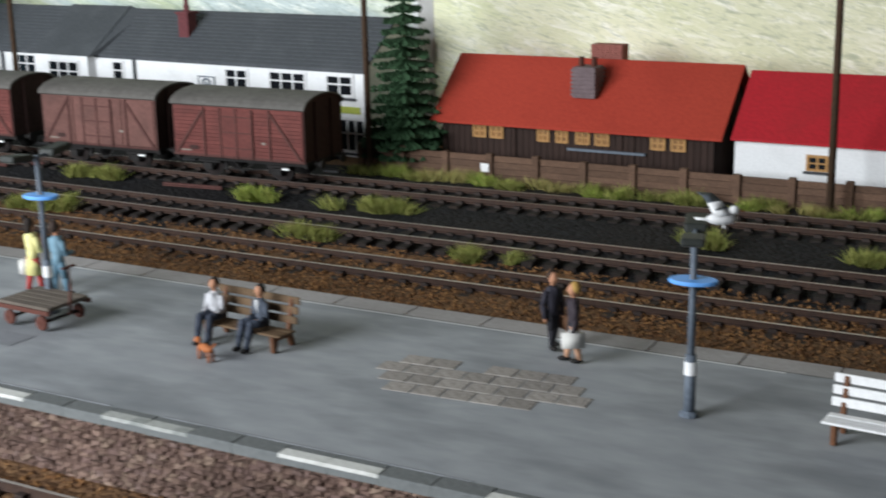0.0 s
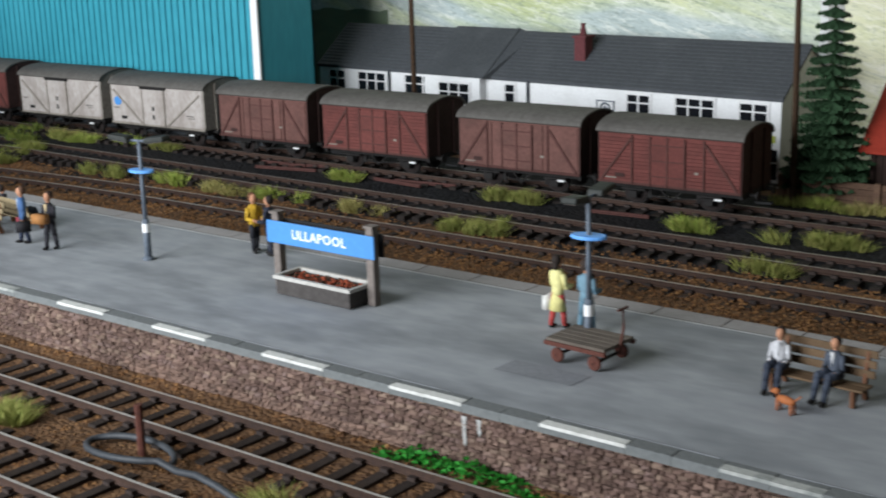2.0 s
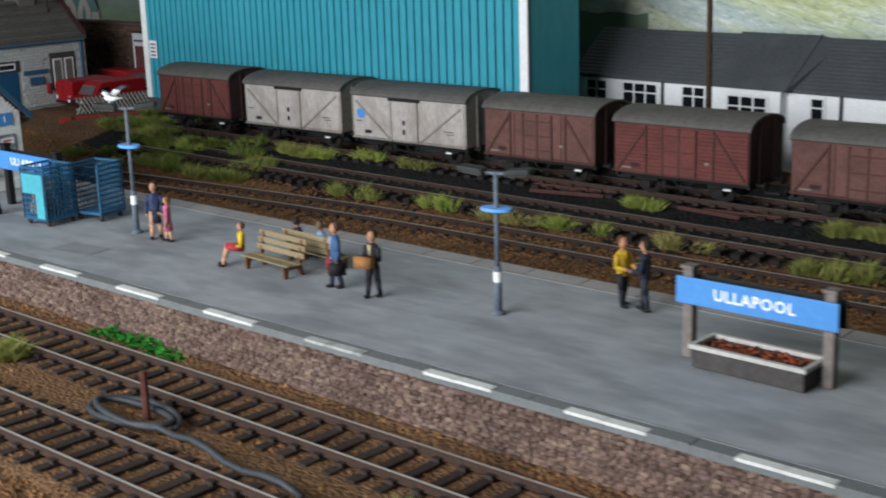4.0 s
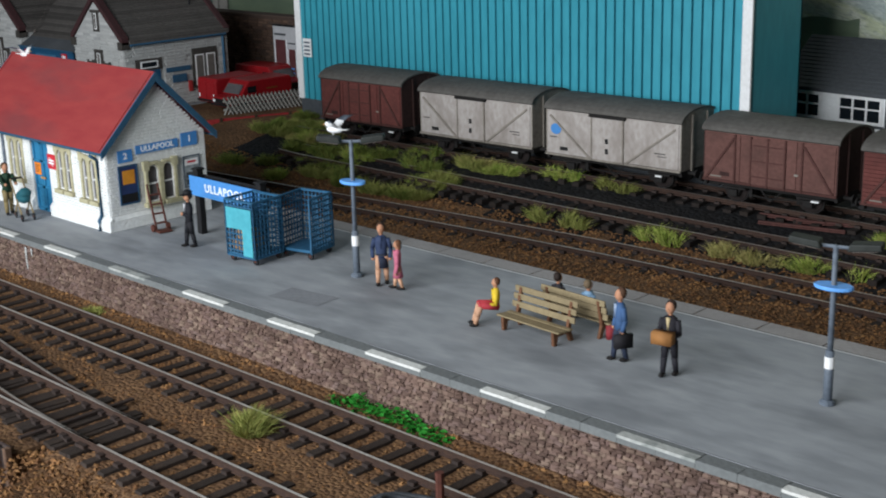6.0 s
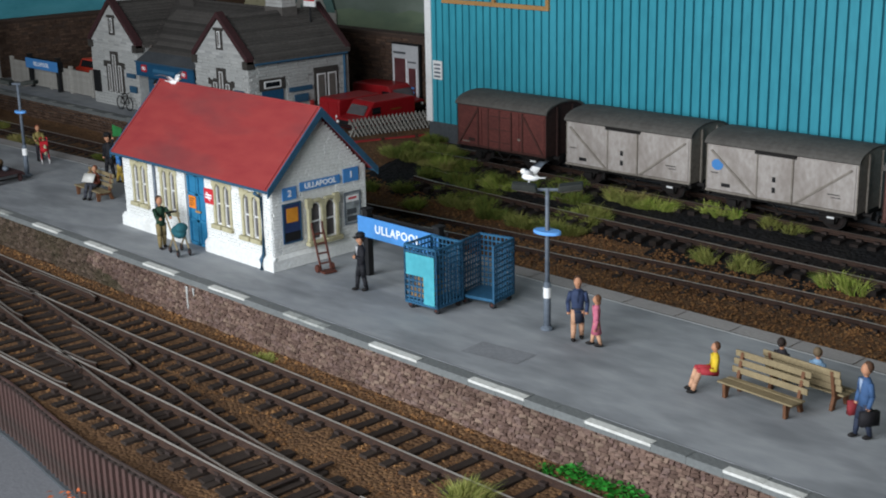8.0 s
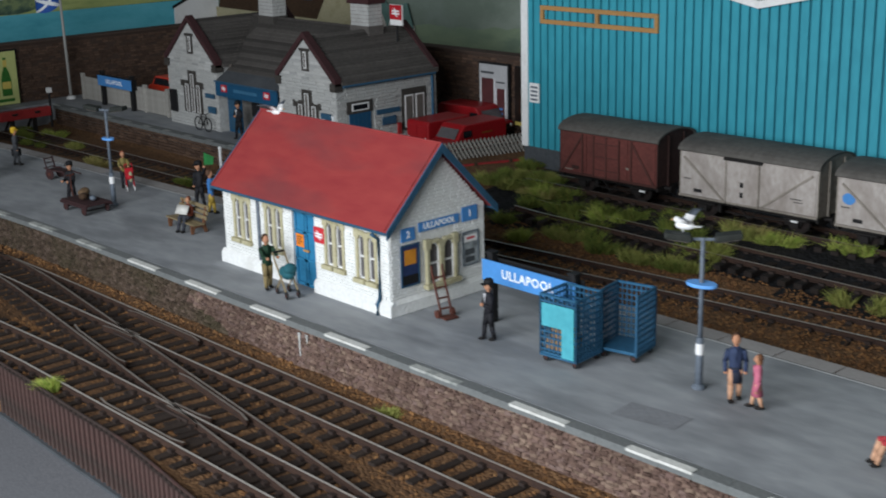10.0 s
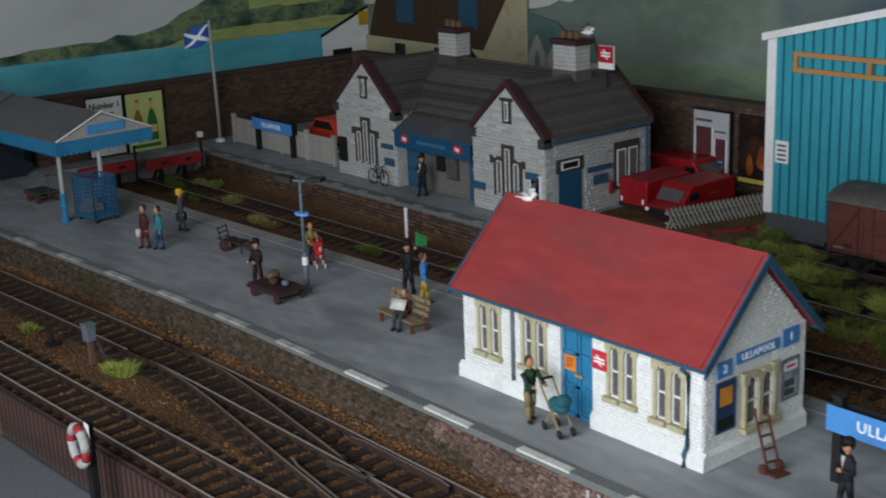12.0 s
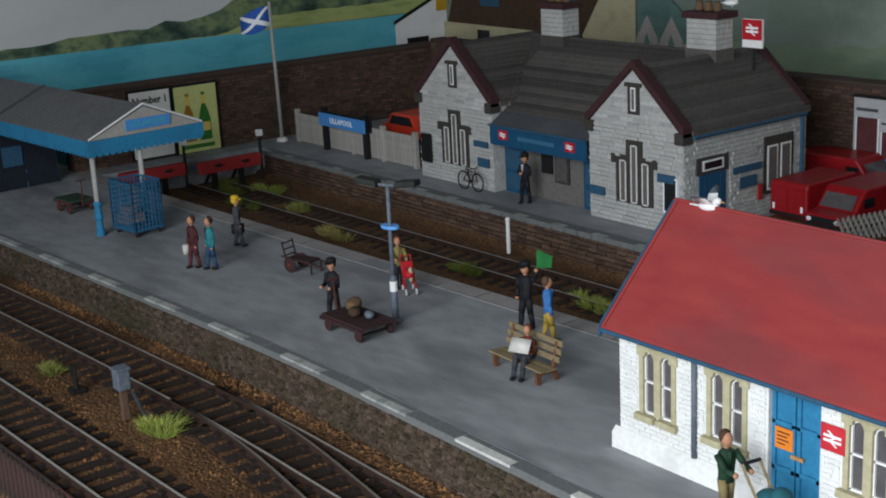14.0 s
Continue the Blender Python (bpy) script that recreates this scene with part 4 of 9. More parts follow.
        if style == "white":
            for a, b, ya2, yb2, c, e in ((-0.25, -0.1, dm, dn, 0.9, 1.15), (-0.25, -0.1, dm, dn, 0.4, 0.66), (h - 1.2, h - 0.7, ym, yn, 0.75, 0.79), (h - 1.05, h - 0.65, ym, yn, 0.62, 0.65), (-h + 0.25, -h + 0.6, ym, yn, 0.9, 0.94)):
                part("stencil_bar", Shape().box(a, b, ya2, yb2, z0 + c, z0 + e), ink, t)
        else:
            part("stencil_bar", Shape().box(-h + 0.35, -h + 0.8, ym, yn, z0 + 0.2, z0 + 0.26), VAN_END_W, t)
            part("stencil_bar", Shape().box(h * 0.1 + 0.8, h * 0.1 + 0.95, ym, yn, z0 + 0.7, z0 + 0.8), VAN_END_W, t)
    # underframe; the shade below the van is put into its dark colours
    s = Shape().box(-h + 0.02, h - 0.02, -1.05, -0.95, 0.78, 1.02).box(-h + 0.02, h - 0.02, 0.95, 1.05, 0.78, 1.02)
    s.box(-h, -h + 0.12, -1.25, 1.25, 0.78, 1.02).box(h - 0.12, h, -1.25, 1.25, 0.78, 1.02)
    part("underframe", s, IRON, t, "sooty solebars and headstocks, darkened for shade", bevel=0.01)
    wb = 1.55 if length < 6.2 else 2.15
    for sx in (-wb, wb):
        for sy in (-1, 1):
            wheel = part("wheel", Shape().rod((sx, sy * 0.66, 0.5), (sx, sy * 0.8, 0.5), 0.5, n=20), IRON, t, "steel wheel")
            part("tyre", Shape().rod((sx, sy * 0.8, 0.5), (sx, sy * 0.83, 0.5), 0.46, 0.42, n=20), SHADED_TYRE, wheel)
            s = Shape().box(sx - 0.18, sx + 0.18, min(sy * 1.0, sy * 1.16), max(sy * 1.0, sy * 1.16), 0.36, 0.66)
            s.box(sx - 0.5, sx + 0.5, min(sy * 1.0, sy * 1.1), max(sy * 1.0, sy * 1.1), 0.68, 0.76)
            s.prism([(sx - 0.32, 0.8), (sx - 0.16, 0.3), (sx + 0.16, 0.3), (sx + 0.32, 0.8), (sx + 0.22, 0.8), (sx + 0.1, 0.4), (sx - 0.1, 0.4), (sx - 0.22, 0.8)], "y", min(sy * 0.96, sy * 1.02), max(sy * 0.96, sy * 1.02))
            part("axlebox", s, IRON, t, "axlebox and leaf spring", bevel=0.01)
        part("axle", Shape().rod((sx, -0.8, 0.5), (sx, 0.8, 0.5), 0.07), IRON, t)
    for sy in (-1, 1):
        s = Shape().tube([(-wb * 0.5, sy * 1.08, 0.5), (0, sy * 1.1, 0.46), (h * 0.62, sy * 1.18, 0.66)], 0.035, 5)
        part("brake_lever", s, IRON, t, "long hand-brake lever")
        s = Shape()
        for a in (-0.42, 0.42):
            s.prism([(a - 0.03, 0.8), (a + 0.03, 0.8), (a * 0.12 + 0.03, 0.36), (a * 0.12 - 0.03, 0.36)], "y", sy * 1.02 - 0.03, sy * 1.02 + 0.03)
        s.rod((0, sy * 0.98, 0.42), (0, sy * 1.12, 0.42), 0.08, n=8)
        part("vee_hanger", s, IRON, t, "brake vee hanger")
        for a in (-wb, wb):
            b = a - math.copysign(0.56, a)
            part("brake_shoe", Shape().prism([(b - 0.07, 0.3), (b + 0.07, 0.3), (b + 0.07, 0.72), (b - 0.07, 0.72)], "y", sy * 0.74 - 0.05, sy * 0.74 + 0.05), IRON, t)
        part("lever_end", Shape().box(h * 0.62, h * 0.62 + 0.3, sy * 1.18 - 0.03, sy * 1.18 + 0.03, 0.62, 0.7), WHITE, t, "white-painted lever end")
    for sx in (-1, 1):
        for sy in (-0.72, 0.72):
            b = part("buffer", Shape().rod((sx * h, sy, 0.9), (sx * (h + 0.34), sy, 0.9), 0.1, 0.08, n=10), IRON, t, "round buffer")
            part("buffer_head", Shape().rod((sx * (h + 0.34), sy, 0.9), (sx * (h + 0.4), sy, 0.9), 0.2, n=14), IRON, b)
        part("coupling", Shape().box(min(sx * h, sx * (h + 0.62)), max(sx * h, sx * (h + 0.62)), -0.12, 0.12, 0.4, 0.5), BLACK, t, "black hook coupling")
    return t


van(-61.4, 5.45, "redply", "rust-red plywood goods van standing on the siding")
van(-54.8, 6.5, "white", "dirty white fish van with diagonal straps")
spot = van(-47.55, 6.6, "white", "dirty white fish van with a blue spot")
n = 20
s = Shape()
s.add([(-2.75 + 0.27 * math.cos(2 * math.pi * k / n), -1.385, 2.35 + 0.27 * math.sin(2 * math.pi * k / n)) for k in range(n)], [tuple(range(n))])
part("blue_spot", s, SIGN_BLUE, spot, "round blue spot")
van(-39.95, 5.5, "ply", "faded brown plywood goods van on the siding")
van(-33.55, 5.75, "plank", "rust-red planked goods van with pale roof edge")
van(-26.2, 5.7, "ply", "faded brown plywood goods van with diagonal bracing")
van(-19.7, 5.85, "plank", "rust-red planked goods van at the end of the row")

# ---- buildings behind the sidings ----
def casement(parent, x, z, w, h, cols, y, rows=(0.44,), sill=True, bar=WHITE, glass=DARK_GLASS, sillm=SLATE, px=0.0, turn=0.0):
    """A small-paned window whose outer face looks along -y. x, z: lower left corner."""
    t = part("window", Shape().box(x, x + w, y, y + 0.06, z, z + h), bar, parent, "white small-paned window")
    zs = [0.07] + [h * (1 - r) for r in rows] + [h - 0.07]
    pw = (w - 0.1) / cols
    for i in range(cols):
        for a, b in zip(zs, zs[1:]):
            part("pane", Shape().box(x + 0.05 + i * pw + 0.045, x + 0.05 + (i + 1) * pw - 0.045, y - 0.008, y - 0.004, z + a + 0.035, z + b - 0.035), glass, t)
    s = Shape().box(x - 0.03, x + w + 0.03, y - 0.035, y, z + h - 0.06, z + h + 0.03).box(x - 0.03, x + 0.07, y - 0.035, y, z, z + h - 0.06).box(x + w - 0.07, x + w + 0.03, y - 0.035, y, z, z + h - 0.06)
    s.box(x + 0.07, x + w - 0.07, y - 0.035, y, z - 0.01, z + 0.06)
    for r in rows:
        s.box(x + 0.07, x + w - 0.07, y - 0.028, y, z + h * (1 - r) - 0.035, z + h * (1 - r) + 0.035)
    for i in range(1, cols):
        s.box(x + 0.05 + i * pw - 0.04, x + 0.05 + i * pw + 0.04, y - 0.03, y, z + 0.06, z + h - 0.06)
    part("frame", s, bar, t)
    if sill:
        part("sill", Shape().box(x - 0.12, x + w + 0.12, y - 0.1, y + 0.03, z - 0.14, z - 0.04), sillm, t, "dark sill")
    return t


def pitched(parent, x0, x1, y0, y1, ze, zr, mat, label, over=0.25, th=0.12, ym=None):
    ym = (y0 + y1) / 2 if ym is None else ym
    s = Shape()
    k = (zr - ze) / (ym - y0)
    k2 = (zr - ze) / (y1 - ym)
    s.prism([(y0 - over, ze - over * k), (ym, zr), (ym, zr - th), (y0 - over, ze - over * k - th)], "x", x0 - over, x1 + over)
    s.prism([(y1 + over, ze - over * k2), (ym, zr), (ym, zr - th), (y1 + over, ze - over * k2 - th)], "x", x0 - over, x1 + over)
    return part("roof", s, mat, parent, label, bevel=0.02)


def slate_rows(parent, x0, x1, y0, z0, y1, z1, rows, mat):
    """Overlapping strips up one roof slope, as cut paper or slate courses."""
    for i in range(rows):
        a, b = i / rows, (i + 1) / rows
        ya, za, yb, zb = y0 + (y1 - y0) * a, z0 + (z1 - z0) * a, y0 + (y1 - y0) * b, z0 + (z1 - z0) * b
        s = Shape().add([(x0, ya, za + 0.05), (x1, ya, za + 0.05), (x1, yb, zb + 0.015), (x0, yb, zb + 0.015), (x0, ya, za), (x1, ya, za)], [(0, 1, 2, 3), (4, 5, 1, 0)])
        part("slate_course", s, mat, parent)


def pub():
    x0, x1, y0, y1, ze, zr = -36.3, -11.2, 26.3, 32.0, 4.95, 7.0
    t = thing("white_inn", 0, 0, 0, label="long white rendered inn with grey slate roof and small-paned windows", category="building")
    settle(t, -4.78, 5.03, -1.72, 1.058, 0.85, 0.92, -3.36)
    s = Shape().box(x0, x1, y0, y0 + 0.25, 0, ze).box(x0, x1, y1 - 0.25, y1, 0, ze)
    for x in (x0, x1 - 0.25):
        s.prism([(y0 + 0.25, 0), (y1 - 0.25, 0), (y1 - 0.25, ze), (29.1, zr - 0.12), (y0 + 0.25, ze)], "x", x, x + 0.25)
    s.box(-28.9, -25.6, y0 - 0.55, y0, 0, ze - 0.05)
    part("wall", s, RENDER, t, "white rendered walls")
    roof = pitched(t, x0, x1, y0, y1, ze, zr, SLATE, "dark grey slate roof with faint pale marks", over=0.1, ym=29.1)
    # cross gable roof over the bay
    s = Shape().add([(-29.1, 25.65, 4.86), (-25.4, 25.65, 4.86), (-25.4, 29.1, 7.12), (-29.1, 29.1, 7.12)], [(0, 1, 2, 3)])
    s.add([(-25.4, 25.65, 4.86), (-25.4, 29.1, 7.12), (-24.4, 29.1, 6.9), (-25.2, 26.3, 4.9)], [(0, 1, 2, 3)])
    part("bay_roof", s, SLATE, roof, "slate slope over the projecting bay")
    part("bay_ridge", Shape().tube([(-25.4, 25.7, 4.88), (-25.4, 29.1, 7.12)], 0.07, 5), SLATE, roof)
    slate_rows(roof, x0 - 0.1, x1 + 0.1, y0 - 0.1, ze - 0.07, 29.1, zr + 0.01, 14, SLATE)
    for x, z, w, h, c, y in ((-35.6, 3.72, 1.05, 0.95, 2, y0), (-33.6, 3.72, 1.75, 0.95, 3, y0), (-30.5, 3.75, 1.65, 0.95, 3, y0), (-28.0, 3.55, 1.75, 1.0, 3, y0 - 0.55), (-24.5, 3.75, 0.5, 0.88, 1, y0),
                            (-22.0, 3.1, 1.95, 0.72, 3, y0), (-18.1, 3.82, 1.05, 0.8, 2, y0), (-15.8, 3.84, 1.7, 0.8, 3, y0), (-12.95, 3.88, 1.15, 0.75, 2, y0), (-12.4, 1.4, 1.1, 1.3, 3, y0), (-16.2, 1.3, 1.4, 1.2, 3, y0)):
        casement(t, x - 0.06, z - 0.2, w + 0.16, h + 0.24, c, y - 0.03)
    for x in (-31.5, -23.2):
        part("downpipe", Shape().tube([(x, y0 - 0.1, ze - 0.1), (x, y0 - 0.1, 0.1)], 0.07, 6), SLATE, t, "dark downpipe")
    sgn = part("inn_sign", Shape().box(-19.6, -18.7, y0 - 0.06, y0, 3.48, 4.2), WHITE, t, "square painted inn sign with a round emblem")
    n = 20
    part("emblem", Shape().tube([(-19.15 + 0.22 * math.cos(2 * math.pi * k / n), y0 - 0.08, 3.84 + 0.22 * math.sin(2 * math.pi * k / n)) for k in range(n + 1)], 0.05, 4), POST, sgn)
    part("emblem", Shape().ball((-19.15, y0 - 0.08, 3.84), 0.1, 0.03, 0.1), POST, sgn)
    s = Shape().box(-19.6, -18.7, y0 - 0.08, y0 - 0.06, 3.48, 3.54).box(-19.6, -18.7, y0 - 0.08, y0 - 0.06, 4.14, 4.2).box(-19.6, -19.54, y0 - 0.08, y0 - 0.06, 3.5, 4.18).box(-18.76, -18.7, y0 - 0.08, y0 - 0.06, 3.5, 4.18)
    part("border", s, POST, sgn)
    part("name_panel", Shape().box(-12.3, -11.4, y0 - 0.05, y0, 2.95, 3.25), surface("yellow_green_sign", "b9c25a", "a6ae4c", rough=0.6, bump=0), t, "small yellow-green sign with unreadable lettering")
    brick = surface("purple_red_brick", "6a3a3c", "593033", rough=0.85, grain=7, bump=0.3)
    c = part("chimney", Shape().box(-21.42, -20.86, 27.45, 28.15, 5.3, 6.95), brick, t, "red brick chimney stack", bevel=0.02)
    part("chimney_cap", Shape().box(-21.5, -20.78, 27.37, 28.23, 6.95, 7.08), brick, c, bevel=0.02)
    part("chimney_pot", Shape().lathe([(0.17, 7.08), (0.1, 7.55), (0.13, 7.66)], (-21.15, 27.8, 0)), brick, c)
    part("flashing", Shape().box(-21.48, -20.8, 27.38, 27.45, 5.5, 5.68), WHITE, c)


pub()


def shed():
    x0, x1, y0, y1, zb, ze, zr = -66.6, -39.4, 22.9, 26.7, 0.78, 8.25, 9.8
    t = thing("teal_shed", 0, 0, 0, label="large teal corrugated shed with white corner posts and grey plinth", category="building")
    part("plinth", Shape().box(x0 + 0.05, x1 - 0.05, y0 + 0.05, y1, -1.2, zb), PLINTH, t, "dark grey concrete plinth")
    xv = (x0 + x1) / 2
    xa, xb = (x0 + xv) / 2, (xv + x1) / 2
    zv = ze + 0.15

    def eave(x):
        for a, b, p, q in ((x0, xa, ze, zr), (xa, xv, zr, zv), (xv, xb, zv, zr), (xb, x1, zr, ze)):
            if x <= b:
                return p + (q - p) * (x - a) / (b - a)
        return ze
    # Wall seen between the sheets: the groove shade is put into its colour.
    part("front_wall", Shape().prism([(x0, zb), (x1, zb), (x1, ze), (xb, zr), (xv, zv), (xa, zr), (x0, ze)], "y", y0 + 0.14, y0 + 0.3), TEAL_SHADED, t, "teal front wall behind the sheets, darkened for groove shade")
    # sheets with ribs
    n = 56
    for i in range(n):
        a = x0 + 0.3 + (x1 - x0 - 0.6) * i / n
        b = x0 + 0.3 + (x1 - x0 - 0.6) * (i + 1) / n
        top = lambda x: eave(x) - 0.05
        s = Shape()
        s.add([(a + 0.02, y0 + 0.01, zb), (b - 0.09, y0 + 0.01, zb), (b - 0.09, y0 + 0.01, top(b)), (a + 0.02, y0 + 0.01, top(a)),
               (a + 0.0, y0 + 0.14, zb), (b - 0.08, y0 + 0.14, zb), (b - 0.08, y0 + 0.14, top(b)), (a + 0.0, y0 + 0.14, top(a))],
              [(0, 1, 2, 3), (4, 0, 3, 7), (1, 5, 6, 2), (4, 5, 1, 0)])
        part("sheet", s, TEAL, t)
    s = Shape().box(x1 - 0.06, x1, y0 + 0.3, y1, zb, ze)
    part("side_wall", s, TEAL, t, "plain teal side wall")
    # This side and the rear take the shaded teal too.
    part("side_wall", Shape().box(x0, x0 + 0.06, y0 + 0.3, y1, zb, ze), TEAL_SHADED, t, "plain teal side wall")
    part("rear_wall", Shape().box(x0, x1, y1 - 0.1, y1, zb, ze), TEAL_SHADED, t)
    for x in (x0 - 0.05, x1 - 0.4):
        part("corner_post", Shape().box(x, x + 0.45, y0 - 0.06, y0 + 0.05, zb - 0.02, ze), WHITE, t, "white corner post", bevel=0.03)
    for a, p, c, q in ((x0 - 0.25, ze - 0.05, xa, zr), (xa, zr, xv, zv), (xv, zv, xb, zr), (xb, zr, x1 + 0.25, ze - 0.05)):
        s = Shape().prism([(a, p - 0.12), (c, q - 0.12), (c, q + 0.2), (a, p + 0.2)], "y", y0 - 0.2, y0 + 0.05)
        part("bargeboard", s, WHITE, t, "white bargeboard", bevel=0.02)
        s = Shape().prism([(a, p + 0.02), (c, q + 0.02), (c, q + 0.15), (a, p + 0.15)], "y", y0 + 0.05, y1)
        part("roof", s, PLINTH, t, "grey sheet roof")
    s = Shape()
    wx0, wx1, wz0, wz1 = -65.3, -58.2, 6.9, 7.75
    wx = (wx0 + wx1) / 2
    for a, b, c, d in ((wx0, wx1, wz0, wz0 + 0.2), (wx0, wx1, wz1 - 0.2, wz1), (wx0, wx0 + 0.2, wz0 + 0.2, wz1 - 0.2), (wx1 - 0.2, wx1, wz0 + 0.2, wz1 - 0.2), (wx - 0.1, wx + 0.1, wz0 + 0.2, wz1 - 0.2)):
        s.box(a, b, y0 - 0.12, y0 + 0.02, c, d)
    part("window_surround", s, TIMBER, t, "long pale timber window surround")
    nb = part("notice_board", Shape().box(-66.1, -65.45, y0 - 0.05, y0 + 0.01, 3.0, 3.95), WHITE, t, "small white notice with dark lines")
    for i in range(4):
        part("notice_line", Shape().box(-66.0, -65.55, y0 - 0.058, y0 - 0.05, 3.1 + i * 0.2, 3.2 + i * 0.2), POST, nb)


shed()


CHIMNEY_GREY = surface("grey_brown_brick", "77686a", "645658", rough=0.85, grain=7, bump=0.3)


def brown_hut():
    x0, x1, y0, y1, ze, zr = -8.9, 4.0, 29.5, 34.2, 2.72, 5.35
    t = thing("brown_timber_house", 0, 0, 0, label="dark brown boarded house with orange-red roof and lit windows", category="building")
    settle(t, -3.88, -1.0, -0.55, 0.85, 0.97, 0.75)
    s = Shape().box(x0, x1, y0, y0 + 0.2, -0.6, ze).box(x0, x1, y1 - 0.2, y1, -0.6, ze)
    for x in (x0, x1 - 0.2):
        s.prism([(y0 + 0.2, -0.6), (y1 - 0.2, -0.6), (y1 - 0.2, ze), ((y0 + y1) / 2, zr - 0.2), (y0 + 0.2, ze)], "x", x, x + 0.2)
    part("wall", s, DARK_WOOD, t, "dark boarded walls")
    n = 44
    for i in range(n):
        a = x0 + (x1 - x0) * i / n
        part("board", Shape().box(a + 0.015, a + (x1 - x0) / n - 0.015, y0 - 0.05, y0, -0.5, ze - 0.3), DARK_WOOD, t)
    roof = pitched(t, x0, x1, y0, y1, ze, zr, RED_ROOF2, "orange-red felt roof with faint stains", over=0.42)
    for x, w in ((-7.3, 0.72), (-6.45, 0.72), (-4.1, 0.62), (-3.2, 0.62), (-2.25, 0.72), (-1.35, 0.72), (1.2, 0.7), (2.1, 0.7)):
        casement(t, x + 0.04, 1.44, w * 0.86, 0.68, 2, y0 - 0.08, rows=(0.5,), sill=False, bar=TIMBER, glass=LAMP_GLASS)
    part("rail_board", Shape().box(-2.6, 1.0, y0 - 0.2, y0 - 0.05, 1.12, 1.24), POST, t, "pale grey rail under the windows")
    for x in (x0 + 0.1, -5.3, -0.2, 0.35, x1 - 0.15):
        part("wall_post", Shape().box(x, x + 0.14, y0 - 0.12, y0, 0, ze - 0.32), DARK_WOOD, t)
    c = part("chimney", Shape().box(-2.75, -1.7, 30.1, 31.1, 3.6, 5.15), CHIMNEY_GREY, t, "grey-brown chimney stack", bevel=0.03)
    for k in range(7):
        part("chimney_course", Shape().box(-2.8, -1.65, 30.05, 31.15, 3.72 + k * 0.2, 3.84 + k * 0.2), CHIMNEY_GREY, c)
    for x in (-2.55, -1.95):
        part("chimney_pot", Shape().lathe([(0.14, 5.0), (0.12, 5.55), (0.15, 5.6)], (x, 30.6, 0)), RUST, c)
    b = part("brick_chimney", Shape().box(-2.7, -1.2, 31.9, 32.6, 4.9, 6.05), surface("pinkish_brick", "9a6258", "86524a", rough=0.9, grain=8, bump=0.4), t, "red brick stack behind the ridge")
    courses(b, "stack_brick", "small red bricks", -2.7, 31.9, 5.2, 0, 1.5, 0.85, 0.3, 0.12, b.data.materials[0], proud=0.03, seed=8)
    # white house with crimson roof beside it
    w = thing("white_house", 0, 0, 0, label="low white house with a crimson roof", category="building")
    settle(w, -3.9, -1.2, -0.55, 0.95, 0.97, 0.75)
    s = Shape().box(4.3, 16, 29.9, 34.4, -0.6, 2.5)
    s.prism([(29.9, 2.5), (32.1, 5.0), (34.4, 2.5)], "x", 4.3, 16)
    part("wall", s, RENDER, w, "white rendered walls")
    r = pitched(w, 4.45, 16, 29.9, 34.4, 2.55, 5.1, RED_ROOF3, "crimson painted roof", over=0.25)
    for x in (7.0, 11.5):
        casement(w, x, 0.95, 0.75, 0.72, 2, 29.85, rows=(0.5,), bar=TIMBER)


brown_hut()


# ---- board fence along the rear siding ----
def rear_fence():
    t = thing("board_fence", 0, 0, 0, label="weathered brown horizontal board fence with square posts", category="fence")
    settle(t, -2.0, 0.3, -1.2, 1.0, 1.0, 0.92)
    y, x0, x1 = 26.0, -12.4, 16.0
    n = 15
    for i in range(n + 1):
        x = x0 + (x1 - x0) * i / n
        part("post", Shape().box(x - 0.13, x + 0.13, y - 0.16, y + 0.1, 0.0, 1.5 + 0.04 * math.sin(i * 2.1)), FENCE_WOOD, t, bevel=0.02)
    for i in range(n):
        a, b = x0 + (x1 - x0) * i / n, x0 + (x1 - x0) * (i + 1) / n
        for k in range(5):
            z = 0.12 + k * 0.26
            part("board", Shape().box(a + 0.12, b - 0.12, y - 0.03 - 0.02 * (k % 2), y + 0.04, z, z + 0.245), FENCE_WOOD, t)
    part("label_plate", Shape().box(-7.05, -6.72, y - 0.2, y - 0.16, 0.75, 1.1), WHITE, t, "small white plate")


rear_fence()


def inn_fence():
    t = thing("board_fence", 0, 0, 0, label="low dark brown board fence along the foot of the inn", category="fence")
    settle(t, -4.78, 1.35, -0.9, 1.04, 1.0, 0.9, -3.36)
    for x0, x1 in ((-36.2, -29.1), (-25.4, -15.2)):
        n = int((x1 - x0) / 1.7)
        for i in range(n + 1):
            x = x0 + (x1 - x0) * i / n
            part("post", Shape().box(x - 0.09, x + 0.09, 26.1, 26.24, 0.0, 1.35), FENCE_WOOD, t, bevel=0.02)
        for k in range(5):
            part("board", Shape().box(x0, x1, 26.18 - 0.015 * (k % 2), 26.22, 0.1 + 0.24 * k, 0.32 + 0.24 * k), FENCE_WOOD, t)


inn_fence()


# ---- telegraph poles ----
def pole(x, y, z, top, label):
    t = thing("telegraph_pole", x, y, z, label=label, category="pole", group="telegraph poles")
    part("shaft", Shape().rod((0, 0, 0), (-0.1, 0, top), 0.13, 0.1, n=10), BARK, t, smooth=True)


pole(-32.3, 25.8, -0.85, 14, "brown wooden pole rising in front of the inn")
pole(-13.7, 25.7, -0.85, 14, "brown wooden pole beside the fir tree")
pole(4.1, 25.4, -0.85, 14, "dark wooden pole beside the board fence")


